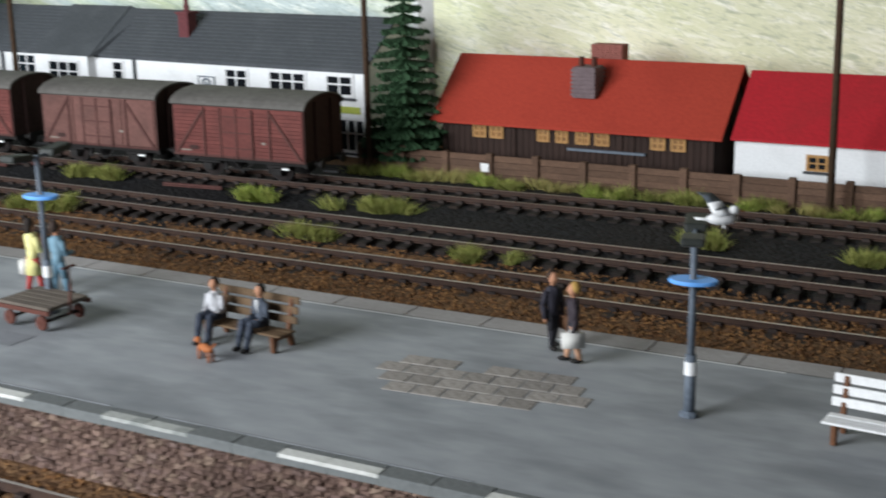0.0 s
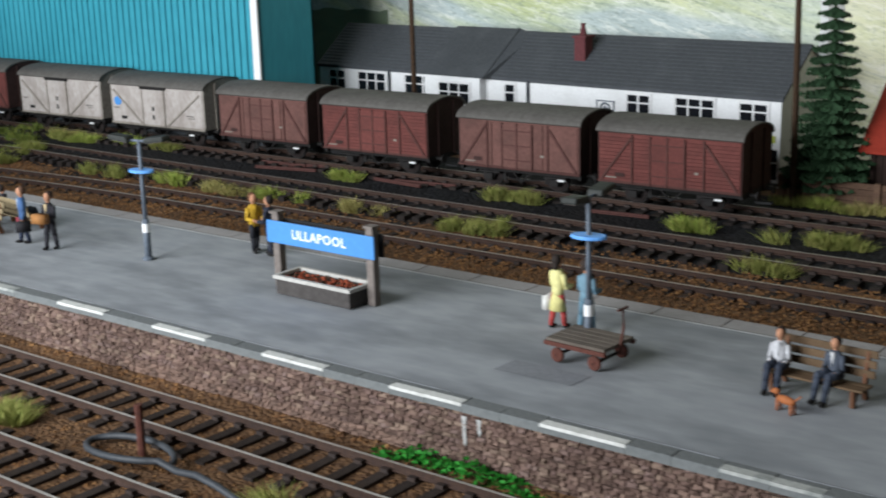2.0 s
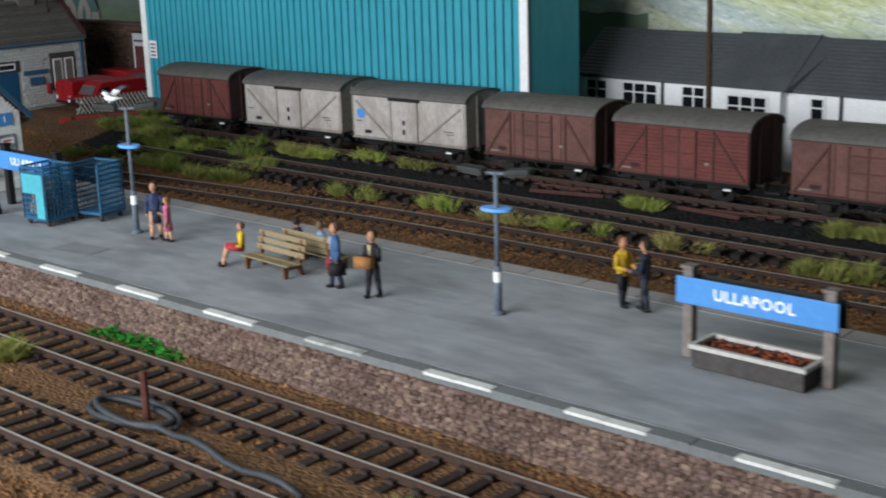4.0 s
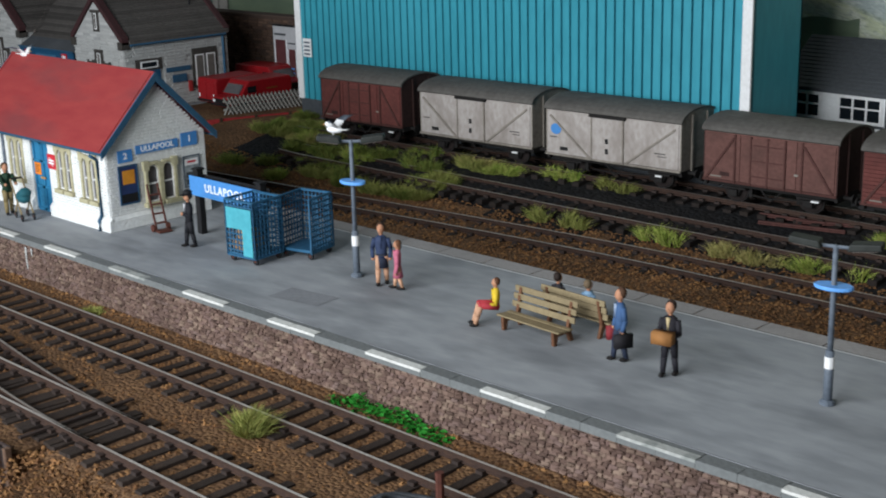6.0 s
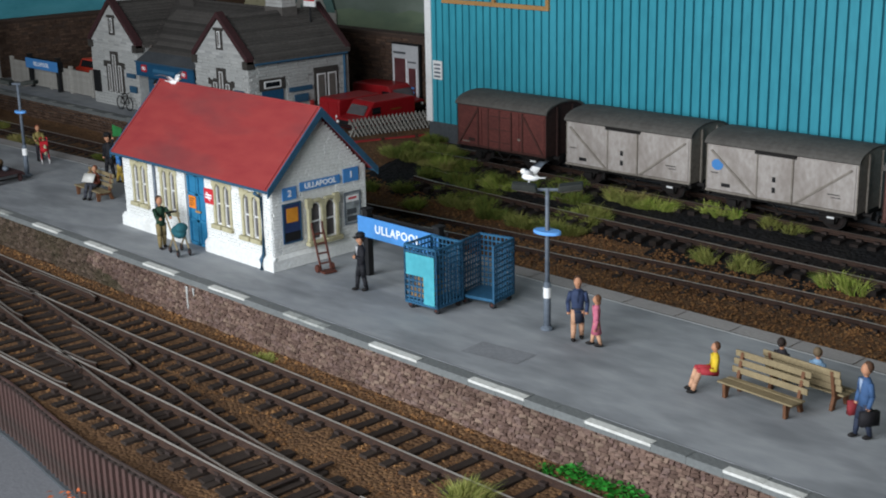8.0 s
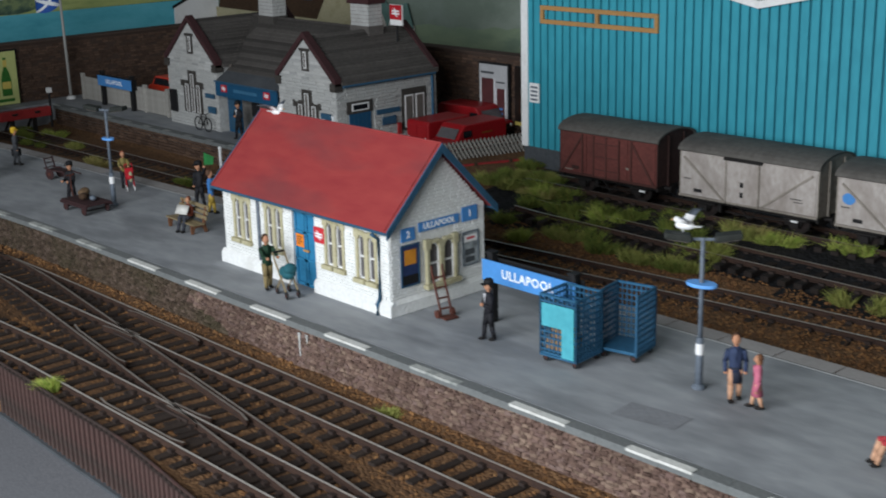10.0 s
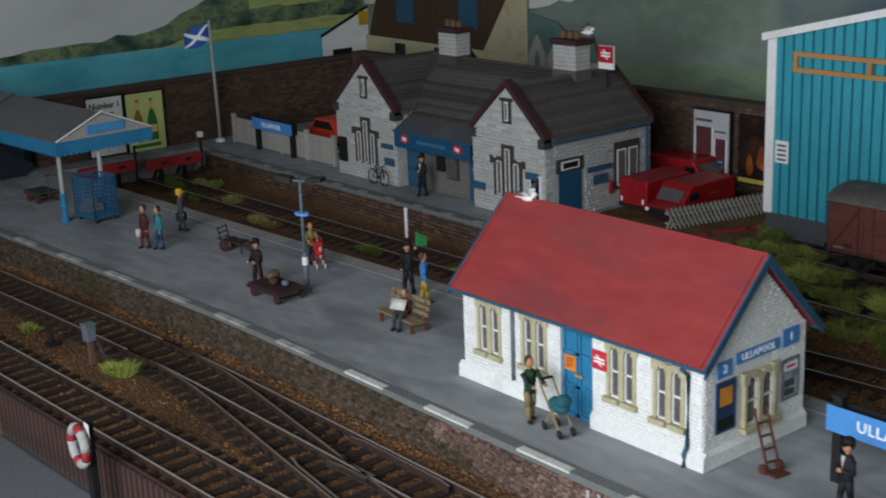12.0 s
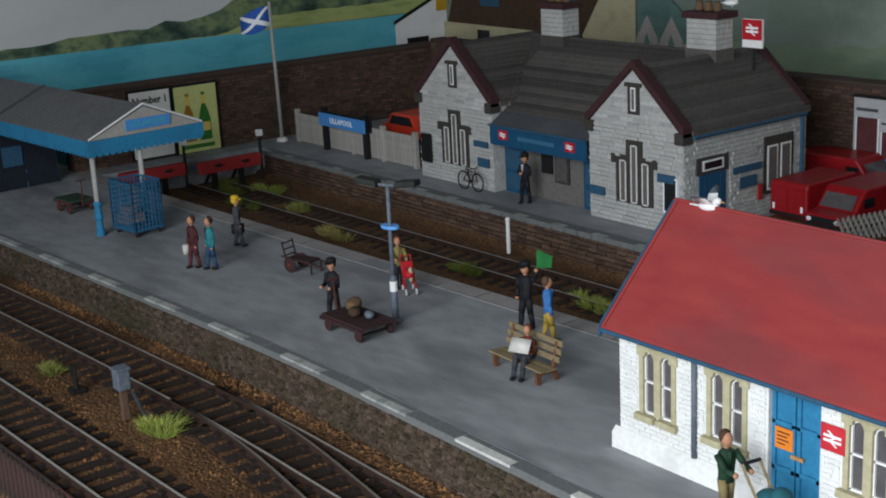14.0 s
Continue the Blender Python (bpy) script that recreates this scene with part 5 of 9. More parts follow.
# ---- fir tree ----
def fir(x, y, z, high, wide):
    t = thing("fir_tree", x, y, z, label="tall dark green model fir tree with tiered branches", category="tree")
    part("trunk", Shape().rod((0, 0, 0), (0, 0, high), 0.16, 0.03, n=8), BARK, t)
    s = Shape()
    rnd = random.Random(11)
    tiers = 19
    for k in range(tiers):
        f = k / tiers
        zc = 0.7 + (high - 0.75) * f
        r = wide * (1 - f) ** 0.8 * (0.92 + 0.16 * rnd.random()) + 0.12
        m = max(10, int(52 * (1 - f) + 10))
        for i in range(m):
            a = 2 * math.pi * (i + rnd.random() * 0.5) / m
            ln = r * (0.7 + 0.45 * rnd.random())
            lift = rnd.uniform(-0.06, 0.08)
            d = Vector((math.cos(a), math.sin(a), 0))
            side = Vector((-d.y, d.x, 0))
            for j in range(6):
                u0, u1 = ln * j / 6, ln * (j + 1.25) / 6
                wv = 0.16 + 0.14 * (1 - j / 6)
                dz = lift - 0.3 * (j / 6) + 0.16 * (j / 6) ** 2
                p0 = d * u0 + Vector((0, 0, zc + dz))
                p1 = d * u1 + Vector((0, 0, zc + dz - 0.02))
                mid = (p0 + p1) / 2
                up = Vector((0, 0, 0.12))
                tw = side * wv * (1 if j % 2 else 0.8)
                s.add([p0, mid + tw - up * 0.6, p1, mid - tw - up * 0.6, mid + up], [(0, 1, 4), (1, 2, 4), (2, 3, 4), (3, 0, 4)])
    part("crown", s, PINE, t, "tiers of short dark green needles")


fir(-12.95, 27.3, -0.85, 9.0, 1.55)

# ---- the mainland station beyond the rear track ----
BARGE = surface("dark_maroon_coping", "43282a", "372022", rough=0.8, grain=7, bump=0.15)
DARK_STONE = surface("dark_window_surround", "433f3b", "35322f", rough=0.85, grain=7, bump=0.2)
ROOF_PAPER = surface("brown_grey_slates", "55514e", "484542", rough=0.85, grain=6, large=0.7, bump=0.2, stain="3f3c3a", stain_amount=0.4, vary=0.34)
OLD_FENCE = surface("weathered_lattice", "8d8a84", "7a7771", rough=0.85, grain=7, bump=0.2, vary=0.1)
PALE_FENCE = surface("pale_grey_palings", "a5a29c", "928f89", rough=0.8, grain=7, bump=0.2, vary=0.08)
DOUBLE_RED = surface("sign_red", "b8202c", "aa1c28", rough=0.5, grain=6, bump=0.03)
CANOPY_GREY = surface("grey_canopy_boards", "6a6b6d", "5b5c5e", rough=0.8, grain=6, large=0.5, bump=0.2, stain="4d4e50", stain_amount=0.4)
RUBBLE = grains("brown_rubble", ["54433a", "604c40", "6d5749", "4a3a32", "655042"], size=10, stain="3a2e27", stain_amount=0.5, island=True, bump=0.6)
WHITE_RUBBLE = grains("whitewashed_rubble", ["a9a9a7", "b8b8b6", "9b9c9b", "c0c0be", "b1b1af"], size=9, stain="95948f", stain_amount=0.35, island=True, bump=0.5)
DULL_RED = surface("buffer_red", "a03030", "8c2828", rough=0.75, grain=6, large=0.9, bump=0.1)


def station_edge(x):
    return 15.05


def station_platform():
    t = thing("station_platform", 0, 0, 0, label="grey station platform with white-dashed edge and stone face", category="platform", kind="structure")
    s = Shape()
    poly = [(-71.6, station_edge(-71.6) + 0.5), (-71.6, 17.6), (-74.1, 18.4), (-74.1, 25.0), (-75.5, 27.9), (-104, 27.9), (-104, 6.0), (-102.4, 6.0), (-102.4, 15.2), (-101.5, station_edge(-101.5) + 0.5)]
    s.prism(poly, "z", -1.6, 0.0)
    part("tarmac_surface", s, TARMAC, t, "grey tarmac with darker worn patches")
    n = 40
    for i in range(n):
        a = -101.5 + 29.9 * i / n
        b = -101.5 + 29.9 * (i + 1) / n - 0.03
        s = Shape()
        ya, yb = station_edge(a), station_edge(b)
        s.add([(a, ya, 0.01), (b, yb, 0.01), (b, yb + 0.55, 0.01), (a, ya + 0.55, 0.01), (a, ya, -0.2), (b, yb, -0.2)], [(0, 1, 2, 3), (4, 5, 1, 0)])
        part("coping_slab", s, COPING, t)
        if i % 3 == 0:
            m = a + 0.02
            s = Shape().add([(a, ya - 0.005, 0.016), (b, yb - 0.005, 0.016), (b, yb + 0.26, 0.016), (a, ya + 0.26, 0.016)], [(0, 1, 2, 3)])
            part("white_dash", s, WORN_EDGE, t)
    ang = 0.0
    courses(t, "stone", "rough brown stones of the platform face", -101.5, station_edge(-101.5) + 0.12, -1.5, ang, 29.9, 1.34, 0.5, 0.19, BROWN_STONE, loose=RUBBLE, proud=0.05, rough=0.7, seed=9)


station_platform()


DULL_PANE = surface("dull_grey_pane", "6b6762", "5d5955", rough=0.35, grain=6, bump=0.05)


def lancets(t, xc, y, z0, tall, wide, name_label):
    """Three stepped lights in a dark stone surround."""
    w = part("window", Shape().box(xc - wide / 2, xc + wide / 2, y - 0.05, y + 0.02, z0, z0 + tall * 0.74), DARK_STONE, t, name_label)
    part("surround_head", Shape().box(xc - wide * 0.22, xc + wide * 0.22, y - 0.05, y + 0.02, z0 + tall * 0.74, z0 + tall), DARK_STONE, w)
    part("drip_stone", Shape().box(xc - wide * 0.62, xc - wide * 0.5, y - 0.08, y, z0 + tall * 0.6, z0 + tall * 0.74).box(xc + wide * 0.5, xc + wide * 0.62, y - 0.08, y, z0 + tall * 0.6, z0 + tall * 0.74), DARK_STONE, w)
    for k, top in ((-1, 0.66), (0, 0.9), (1, 0.66)):
        x = xc + k * wide * 0.3
        hw = wide * 0.085
        s = Shape()
        for a, b in ((x - hw, x - hw + 0.05), (x + hw - 0.05, x + hw)):
            s.box(a, b, y - 0.075, y - 0.05, z0 + 0.12, z0 + tall * top)
        s.box(x - hw, x + hw, y - 0.075, y - 0.05, z0 + 0.12, z0 + 0.17).box(x - hw, x + hw, y - 0.075, y - 0.05, z0 + tall * top - 0.05, z0 + tall * top)
        part("frame", s, WHITE, w, "thin white frame")
        part("pane", Shape().box(x - hw + 0.05, x + hw - 0.05, y - 0.062, y - 0.052, z0 + 0.17, z0 + tall * top - 0.05), DULL_PANE, w)
    return w


def gable_front(t, x0, x1, y, shoulder, apex, cap, seed):
    xc = (x0 + x1) / 2
    hw = (x1 - x0) / 2

    def lim(v):
        if v <= shoulder:
            return (0, x1 - x0)
        k = max(0.0, 1 - (v - shoulder) / (apex - shoulder))
        return (hw - hw * k, hw + hw * k)
    holes = [(hw - 1.05, hw + 1.05, 0.9, 3.1), (hw - 0.5, hw + 0.5, 0.9, 3.9), (hw - 0.35, hw + 0.35, 4.9, 6.35)]
    courses(t, "stone", "whitewashed rough stone courses", x0, y, 0, 0, x1 - x0, apex, 0.72, 0.2, STATION_STONE, holes=holes, top=lim, cap=cap, loose=WHITE_RUBBLE, proud=0.045, rough=0.9, seed=seed)
    # barge stones with kneelers
    for sg in (-1, 1):
        e = xc + sg * (hw + 0.12)
        s = Shape().prism([(e, shoulder - 0.25), (e, shoulder + 0.2), (xc, apex + 0.42), (xc, apex + 0.05)], "y", y - 0.16, y + 0.35)
        part("gable_coping", s, BARGE, t, "dark maroon gable coping", bevel=0.03)
        part("kneeler", Shape().box(min(e, e - sg * 0.45), max(e, e - sg * 0.45), y - 0.18, y + 0.4, shoulder - 0.55, shoulder - 0.05), DARK_STONE, t, bevel=0.03)


def station():
    t = thing("station_building", 0, 0, 0, label="white stone station with twin gables, grey slates and blue porch", category="building")
    settle(t, -6.3, -1.3, 0.0, 0.93, 0.94, 0.86)
    y0, y1 = 19.5, 26.8
    lx0, lx1, rx0, rx1 = -90.1, -84.5, -78.1, -72.85
    for x0, x1, ap in ((lx0, lx1, 7.1), (rx0, rx1, 6.9)):
        sh = 4.5
        xc = (x0 + x1) / 2
        s = Shape().prism([(x0, 0), (x1, 0), (x1, sh), (xc, ap), (x0, sh)], "y", y0, y0 + 0.3)
        s.prism([(x0, 0), (x1, 0), (x1, sh), (xc, ap), (x0, sh)], "y", y1 - 0.3, y1)
        s.box(x0, x0 + 0.3, y0 + 0.3, y1 - 0.3, 0, sh).box(x1 - 0.3, x1, y0 + 0.3, y1 - 0.3, 0, sh)
        part("wing_wall", s, STATION_STONE, t, "whitewashed rough stone wall")
        gable_front(t, x0, x1, y0, sh, ap, 90, int(-x0))
        roof = Shape()
        for e, sg in ((x0, -1), (x1, 1)):
            roof.prism([(e + sg * 0.22, sh - 0.22), (e + sg * 0.22, sh - 0.08), (xc, ap + 0.12), (xc, ap - 0.02)], "y", y0 + 0.34, y1)
        rf = part("roof", roof, ROOF_PAPER, t, "brown-grey slate wing roof")
        rows = 15
        for e, sg in ((x0, -1), (x1, 1)):
            for i in range(rows):
                a, b = i / rows, (i + 1) / rows
                xa, za = e + sg * 0.24 + (xc - e - sg * 0.24) * a, sh - 0.08 + (ap + 0.2 - sh) * a
                xb, zb = e + sg * 0.24 + (xc - e - sg * 0.24) * b, sh - 0.08 + (ap + 0.2 - sh) * b
                q = Shape().add([(xa, y0 + 0.34, za + 0.085), (xa, y1, za + 0.085), (xb, y1, zb + 0.012), (xb, y0 + 0.34, zb + 0.012), (xa, y0 + 0.34, za), (xa, y1, za)], [(0, 1, 2, 3), (4, 5, 1, 0)])
                part("slate_course", q, ROOF_PAPER, rf)
        # rear gable coping
        for sg in (-1, 1):
            e = xc + sg * ((x1 - x0) / 2 + 0.12)
            s = Shape().prism([(e, sh - 0.25), (e, sh + 0.15), (xc, ap + 0.4), (xc, ap)], "y", y1 - 0.25, y1 + 0.15)
            part("gable_coping", s, BARGE, t, bevel=0.03)
        lancets(t, xc, y0, 0.9, 3.0, 2.08, "stepped triple window in a dark stone surround")
        w = part("slot_window", Shape().box(xc - 0.32, xc + 0.32, y0 - 0.05, y0 + 0.02, 4.95, 6.3), DARK_STONE, t, "narrow gable window in dark stone")
        part("frame", Shape().box(xc - 0.13, xc + 0.13, y0 - 0.07, y0 - 0.045, 5.1, 6.12), WHITE, w)
        part("pane", Shape().box(xc - 0.07, xc + 0.07, y0 - 0.085, y0 - 0.06, 5.17, 6.05), DULL_PANE, w)
        part("drip_stone", Shape().box(xc - 0.45, xc + 0.45, y0 - 0.1, y0 + 0.02, 6.15, 6.32), DARK_STONE, w)
    # middle part and its roof
    DEEP_BLUE = surface("deep_blue_fascia", "1c4f72", "174562", rough=0.55, grain=9, bump=0.1, large=0.8)
    # Unseen ceiling, added to keep light off the porch wall.
    part("porch_ceiling", Shape().box(lx1, rx0, 19.45, 20.2, 2.72, 2.8), DARK_STONE, t, "unseen porch ceiling added to block light")
    # A light wall in deep shade; the shade is put into its grey.
    part("middle_wall", Shape().box(lx1, rx0, 20.2, 20.4, 0, 3.9), surface("shaded_porch_wall", "6f6c69", "605d5a", rough=0.85, grain=7, bump=0.2, large=0.8), t, "pale porch wall, darkened for shade")
    s = Shape().prism([(19.6 + 0.6, 3.85), (19.6 + 0.6, 3.98), (24.2, 7.0), (24.2, 6.86)], "x", lx1 - 2.8, rx0 + 2.5)
    s.prism([(26.6, 5.0), (26.6, 5.13), (24.2, 7.0), (24.2, 6.86)], "x", lx1 - 2.8, rx0 + 2.5)
    rf = part("roof", s, ROOF_PAPER, t, "brown-grey slate middle roof")
    slate_rows(rf, lx1 - 1.2, rx0 + 1.2, 20.2, 3.99, 24.2, 7.02, 15, ROOF_PAPER)
    part("valley", Shape().tube([(lx1 + 0.3, 20.3, 4.3), (lx0 + 2.9, 24.0, 7.05)], 0.08, 5), POST_GREY, rf, "pale valley flashing")
    part("ridge", Shape().tube([(lx0 + 2.8, 24.2, 7.08), (rx0 + 2.6, 24.2, 7.0)], 0.1, 6), ROOF_PAPER, rf)
    # porch
    s = Shape().add([(lx1, 19.35, 3.45), (rx0, 19.35, 3.45), (rx0, 20.4, 4.15), (lx1, 20.4, 4.15), (lx1, 19.35, 3.35), (rx0, 19.35, 3.35)], [(0, 1, 2, 3), (4, 5, 1, 0)])
    part("porch_roof", s, SLATE, t, "plain grey porch roof")
    f = part("porch_fascia", Shape().box(lx1 + 0.05, rx0 - 0.05, 19.3, 19.42, 2.5, 3.42), DEEP_BLUE, t, "deep blue porch fascia board")
    part("faded_lettering", Shape().box((lx1 + rx0) / 2 - 1.2, (lx1 + rx0) / 2 + 1.2, 19.285, 19.3, 2.9, 3.1), surface("faded_blue_lettering", "3d6f90", "336280", rough=0.6), f)
    for x in (lx1 + 1.0, rx0 - 1.0):
        sg = part("arrow_sign", Shape().box(x - 0.3, x + 0.3, 19.27, 19.3, 2.82, 3.28), DOUBLE_RED, f, "red sign with white double arrow")
        arrow(sg, x, 19.265, 3.05, 0.32)
    part("gutter", Shape().tube([(lx1, 19.28, 3.44), (rx0, 19.28, 3.44)], 0.06, 6), BLUE_TRIM, f)
    for x0, x1 in ((lx1 + 0.15, lx1 + 1.5), (rx0 - 1.0, rx0 - 0.1)):
        d = part("door", Shape().box(x0, x1, 20.05, 20.19, 0, 2.45), DEEP_BLUE, t, "blue panelled porch door")
        part("door_panel", Shape().box(x0 + 0.15, x1 - 0.15, 20.02, 20.05, 0.2, 1.0), BLUE_TRIM, d)
        part("door_panel", Shape().box(x0 + 0.15, x1 - 0.15, 20.02, 20.05, 1.2, 2.2), BLUE_TRIM, d)
    w = part("porch_notice", Shape().box(-81.9, -81.2, 20.1, 20.2, 1.3, 2.2), BLACK, t, "dark notice panel")
    w = part("porch_window", Shape().box(-81.0, -80.1, 20.1, 20.2, 0.95, 2.45), DARK_STONE, t, "dark timetable case")
    part("pane", Shape().box(-80.9, -80.2, 20.08, 20.1, 1.05, 2.35), GREY_GLASS, w)
    # black opening, blue plates
    part("opening", Shape().box(-89.85, -89.1, 19.32, 19.5, 0.85, 2.35), BLACK, t, "plain black doorway opening")
    for x, z, w, h in ((-85.75, 2.2, 1.0, 0.3), (-85.5, 1.2, 0.8, 0.45), (-77.95, 1.1, 0.85, 0.4), (-74.1, 2.25, 0.9, 0.35)):
        part("plate", Shape().box(x, x + w, y0 - 0.16, y0 - 0.1, z, z + h), BLUE_TRIM, t, "small blue enamel plate")
    n = part("wall_notice", Shape().box(rx1 - 0.95, rx1 - 0.2, y0 - 0.14, y0 - 0.02, 0.95, 2.5), LETTER, t, "white-framed dark notice case")
    part("notice_panel", Shape().box(rx1 - 0.87, rx1 - 0.28, y0 - 0.155, y0 - 0.14, 1.03, 2.42), BLACK, n)
    # right-hand side wall
    courses(t, "stone", "whitewashed rough stone courses", rx1, y0, 0, 90, y1 - y0, 4.3, 0.72, 0.2, STATION_STONE, loose=WHITE_RUBBLE, holes=[(0.7, 2.6, 0, 3.25), (4.6, 6.5, 0.9, 3.6)], cap=90, proud=0.04, rough=0.9, seed=31)
    X = rx1
    d = part("door", Shape().box(X - 0.02, X + 0.05, 20.35, 21.85, 0, 2.5), DEEP_BLUE, t, "blue planked side door")
    for k in range(1, 5):
        part("plank_joint", Shape().box(X + 0.05, X + 0.058, 20.35 + k * 0.3 - 0.015, 20.35 + k * 0.3 + 0.015, 0.1, 2.4), BLUE_TRIM, d)
    w = part("fanlight", Shape().box(X - 0.02, X + 0.06, 20.2, 22.0, 2.5, 3.25), DARK_STONE, t, "small light over the door in dark stone")
    part("frame", Shape().box(X + 0.06, X + 0.08, 20.5, 21.7, 2.65, 3.1), WHITE, w)
    part("pane", Shape().box(X + 0.08, X + 0.09, 20.6, 21.6, 2.72, 3.02), DARK_GLASS, w)
    w = part("side_window", Shape().box(X - 0.02, X + 0.06, 24.15, 25.95, 0.9, 3.5), DARK_STONE, t, "twin side window in dark stone")
    for a in (24.32, 25.14):
        part("frame", Shape().box(X + 0.06, X + 0.08, a, a + 0.65, 1.1, 3.1), WHITE, w)
        part("pane", Shape().box(X + 0.08, X + 0.09, a + 0.08, a + 0.57, 1.18, 3.02), DULL_PANE, w)
    part("plate", Shape().box(X + 0.1, X + 0.14, 22.2, 23.9, 2.2, 2.5), BLUE_TRIM, t, "long blue enamel plate")
    part("plate", Shape().box(X + 0.1, X + 0.14, 22.6, 23.6, 1.5, 2.0), BLUE_TRIM, t, "small blue enamel plate")
    part("fire_point", Shape().box(X + 0.08, X + 0.17, 23.7, 23.95, 0.8, 1.5), DULL_RED, t, "small red wall box")
    part("gutter", Shape().tube([(X + 0.18, 19.9, 4.22), (X + 0.18, y1 - 0.2, 4.22)], 0.09, 6), BLUE_TRIM, t, "blue gutter along the eaves")
    part("downpipe", Shape().tube([(X + 0.12, 26.4, 4.2), (X + 0.12, 26.4, 0.05)], 0.08, 6), BLUE_TRIM, t, "blue downpipe")
    for x0, x1, zb in ((-85.9, -84.3, 6.9), (-76.7, -75.0, 6.9)):
        c = part("chimney", Shape().box(x0, x1, 23.7, 24.8, zb - 0.6, zb + 0.3), ROOF_PAPER, t, "white stone chimney on a dark base")
        part("shaft", Shape().box(x0 + 0.05, x1 - 0.05, 23.75, 24.75, zb + 0.3, zb + 1.65), STATION_STONE, c, "white stone shaft")
        part("chimney_cap", Shape().box(x0 - 0.12, x1 + 0.12, 23.6, 24.9, zb + 1.65, zb + 1.95), BARGE, c, bevel=0.03)
        for k in range(3):
            part("chimney_pot", Shape().lathe([(0.16, 0), (0.19, 0.05), (0.15, 0.36), (0.18, 0.42)], (x0 + 0.3 + k * 0.5, 24.25, zb + 1.95)), BENCH_BROWN, c, "dull yellow-brown clay pot")
        for k in range(5):
            part("stone_joint", Shape().box(x0 + 0.045, x1 - 0.045, 23.74, 24.76, zb + 0.5 + k * 0.23, zb + 0.52 + k * 0.23), POST_GREY, c)
    # pole sign behind the right chimney
    p = part("pole_sign", Shape().rod((-74.5, 25.4, 4), (-74.5, 25.4, 7.15), 0.06), BLACK, t, "red double-arrow sign board on a pole")
    b = part("sign_board", Shape().box(-75.05, -74.0, 25.35, 25.45, 7.15, 8.42), WHITE, p)
    part("red_panel", Shape().box(-75.03, -74.02, 25.33, 25.35, 7.5, 8.4), DOUBLE_RED, p)
    s = arrow(p, -74.52, 25.325, 7.95, 0.52)


station()


def nameboard(x0, x1, y, z0, z1, leg, label, posts, far=False):
    t = thing("station_nameboard", (x0 + x1) / 2, y, 0, label=label, category="sign", group="station name boards")
    w = (x1 - x0) / 2
    b = part("board", Shape().box(-w, w, -0.06, 0.0, z0, z1), SIGN_BLUE, t, "blue board with white lettering", bevel=0.02)
    words("lettering", "ULLAPOOL", (z1 - z0) * 0.58, LETTER, b, 0, -0.066, (z0 + z1) / 2, wide=1.12)
    part("rear_board", Shape().box(-w, w, 0.32, 0.38, z0, z1), BLACK, t, "second board facing the other way")
    for sg in (-1, 1):
        x = sg * (w - 0.25)
        part("post", Shape().box(x - 0.13, x + 0.13, 0.04, 0.3, 0, z1 + 0.18), posts, t, bevel=0.03)
        part("end_cap", Shape().box(x - 0.16, x + 0.16, 0.0, 0.33, z1 + 0.18, z1 + 0.25), posts, t)
    return t


nameboard(-99.1, -94.9, 17.2, 1.3, 1.95, 0, "blue station name board on two black posts", BLACK)


def paling():
    t = thing("paling_fence", 0, 0, 0, label="pale grey paling fence along the station platform", category="fence")
    x0, x1, y = -102.0, -91.4, 17.6
    for z in (0.35, 1.15):
        part("rail", Shape().box(x0, x1, y + 0.05, y + 0.12, z, z + 0.12), PALE_FENCE, t)
    n = 46
    me = Shape().box(-0.09, 0.09, -0.03, 0.03, 0.08, 1.55).mesh("pale", [PALE_FENCE])
    for i in range(n):
        piece("pale", me, t, x0 + 0.15 + (x1 - x0 - 0.3) * i / (n - 1), y, 0)
    for i in range(5):
        x = x0 + (x1 - x0) * i / 4
        part("post", Shape().box(x - 0.13, x + 0.13, y - 0.08, y + 0.15, 0, 1.75), PALE_FENCE, t, bevel=0.03)


paling()


def flag():
    t = thing("flagpole", -102.9, 17.1, 0, label="tall white flagpole with a blue and white saltire", category="flagpole")
    # The pole's shadow is in its greyed white.
    part("pole", Shape().rod((0, 0, 0), (-0.2, 0, 7.35), 0.1, 0.08, 10), SHADED_WHITE, t, "white pole, greyed for shadow", smooth=True)
    part("base", Shape().lathe([(0.3, 0), (0.3, 0.12), (0.18, 0.2)]), WHITE, t)
    s = Shape()
    n = 26
    vs = []
    for j in range(n + 1):
        for i in range(n + 1):
            u, v = i / n, j / n
            vs.append((-0.3 - 0.35 * u, -1.5 * u, 7.1 - 1.05 * v - 0.35 * u + 0.12 * math.sin(5 * u + 2 * v)))
            vs[-1] = (vs[-1][0] + 0.14 * math.sin(6 * u), vs[-1][1], vs[-1][2])
    for j in range(n):
        for i in range(n):
            s.slot = 1 if abs(i - j) < 3 or abs(i + j - n + 1) < 3 else 0
            s.add([vs[j * (n + 1) + i], vs[j * (n + 1) + i + 1], vs[(j + 1) * (n + 1) + i + 1], vs[(j + 1) * (n + 1) + i]], [(0, 1, 2, 3)])
    part("flag", s, [surface("flag_blue", "2f5db0", "2a54a2", rough=0.8, bump=0.05), LETTER], t, "blue cloth flag with a white diagonal cross")


flag()


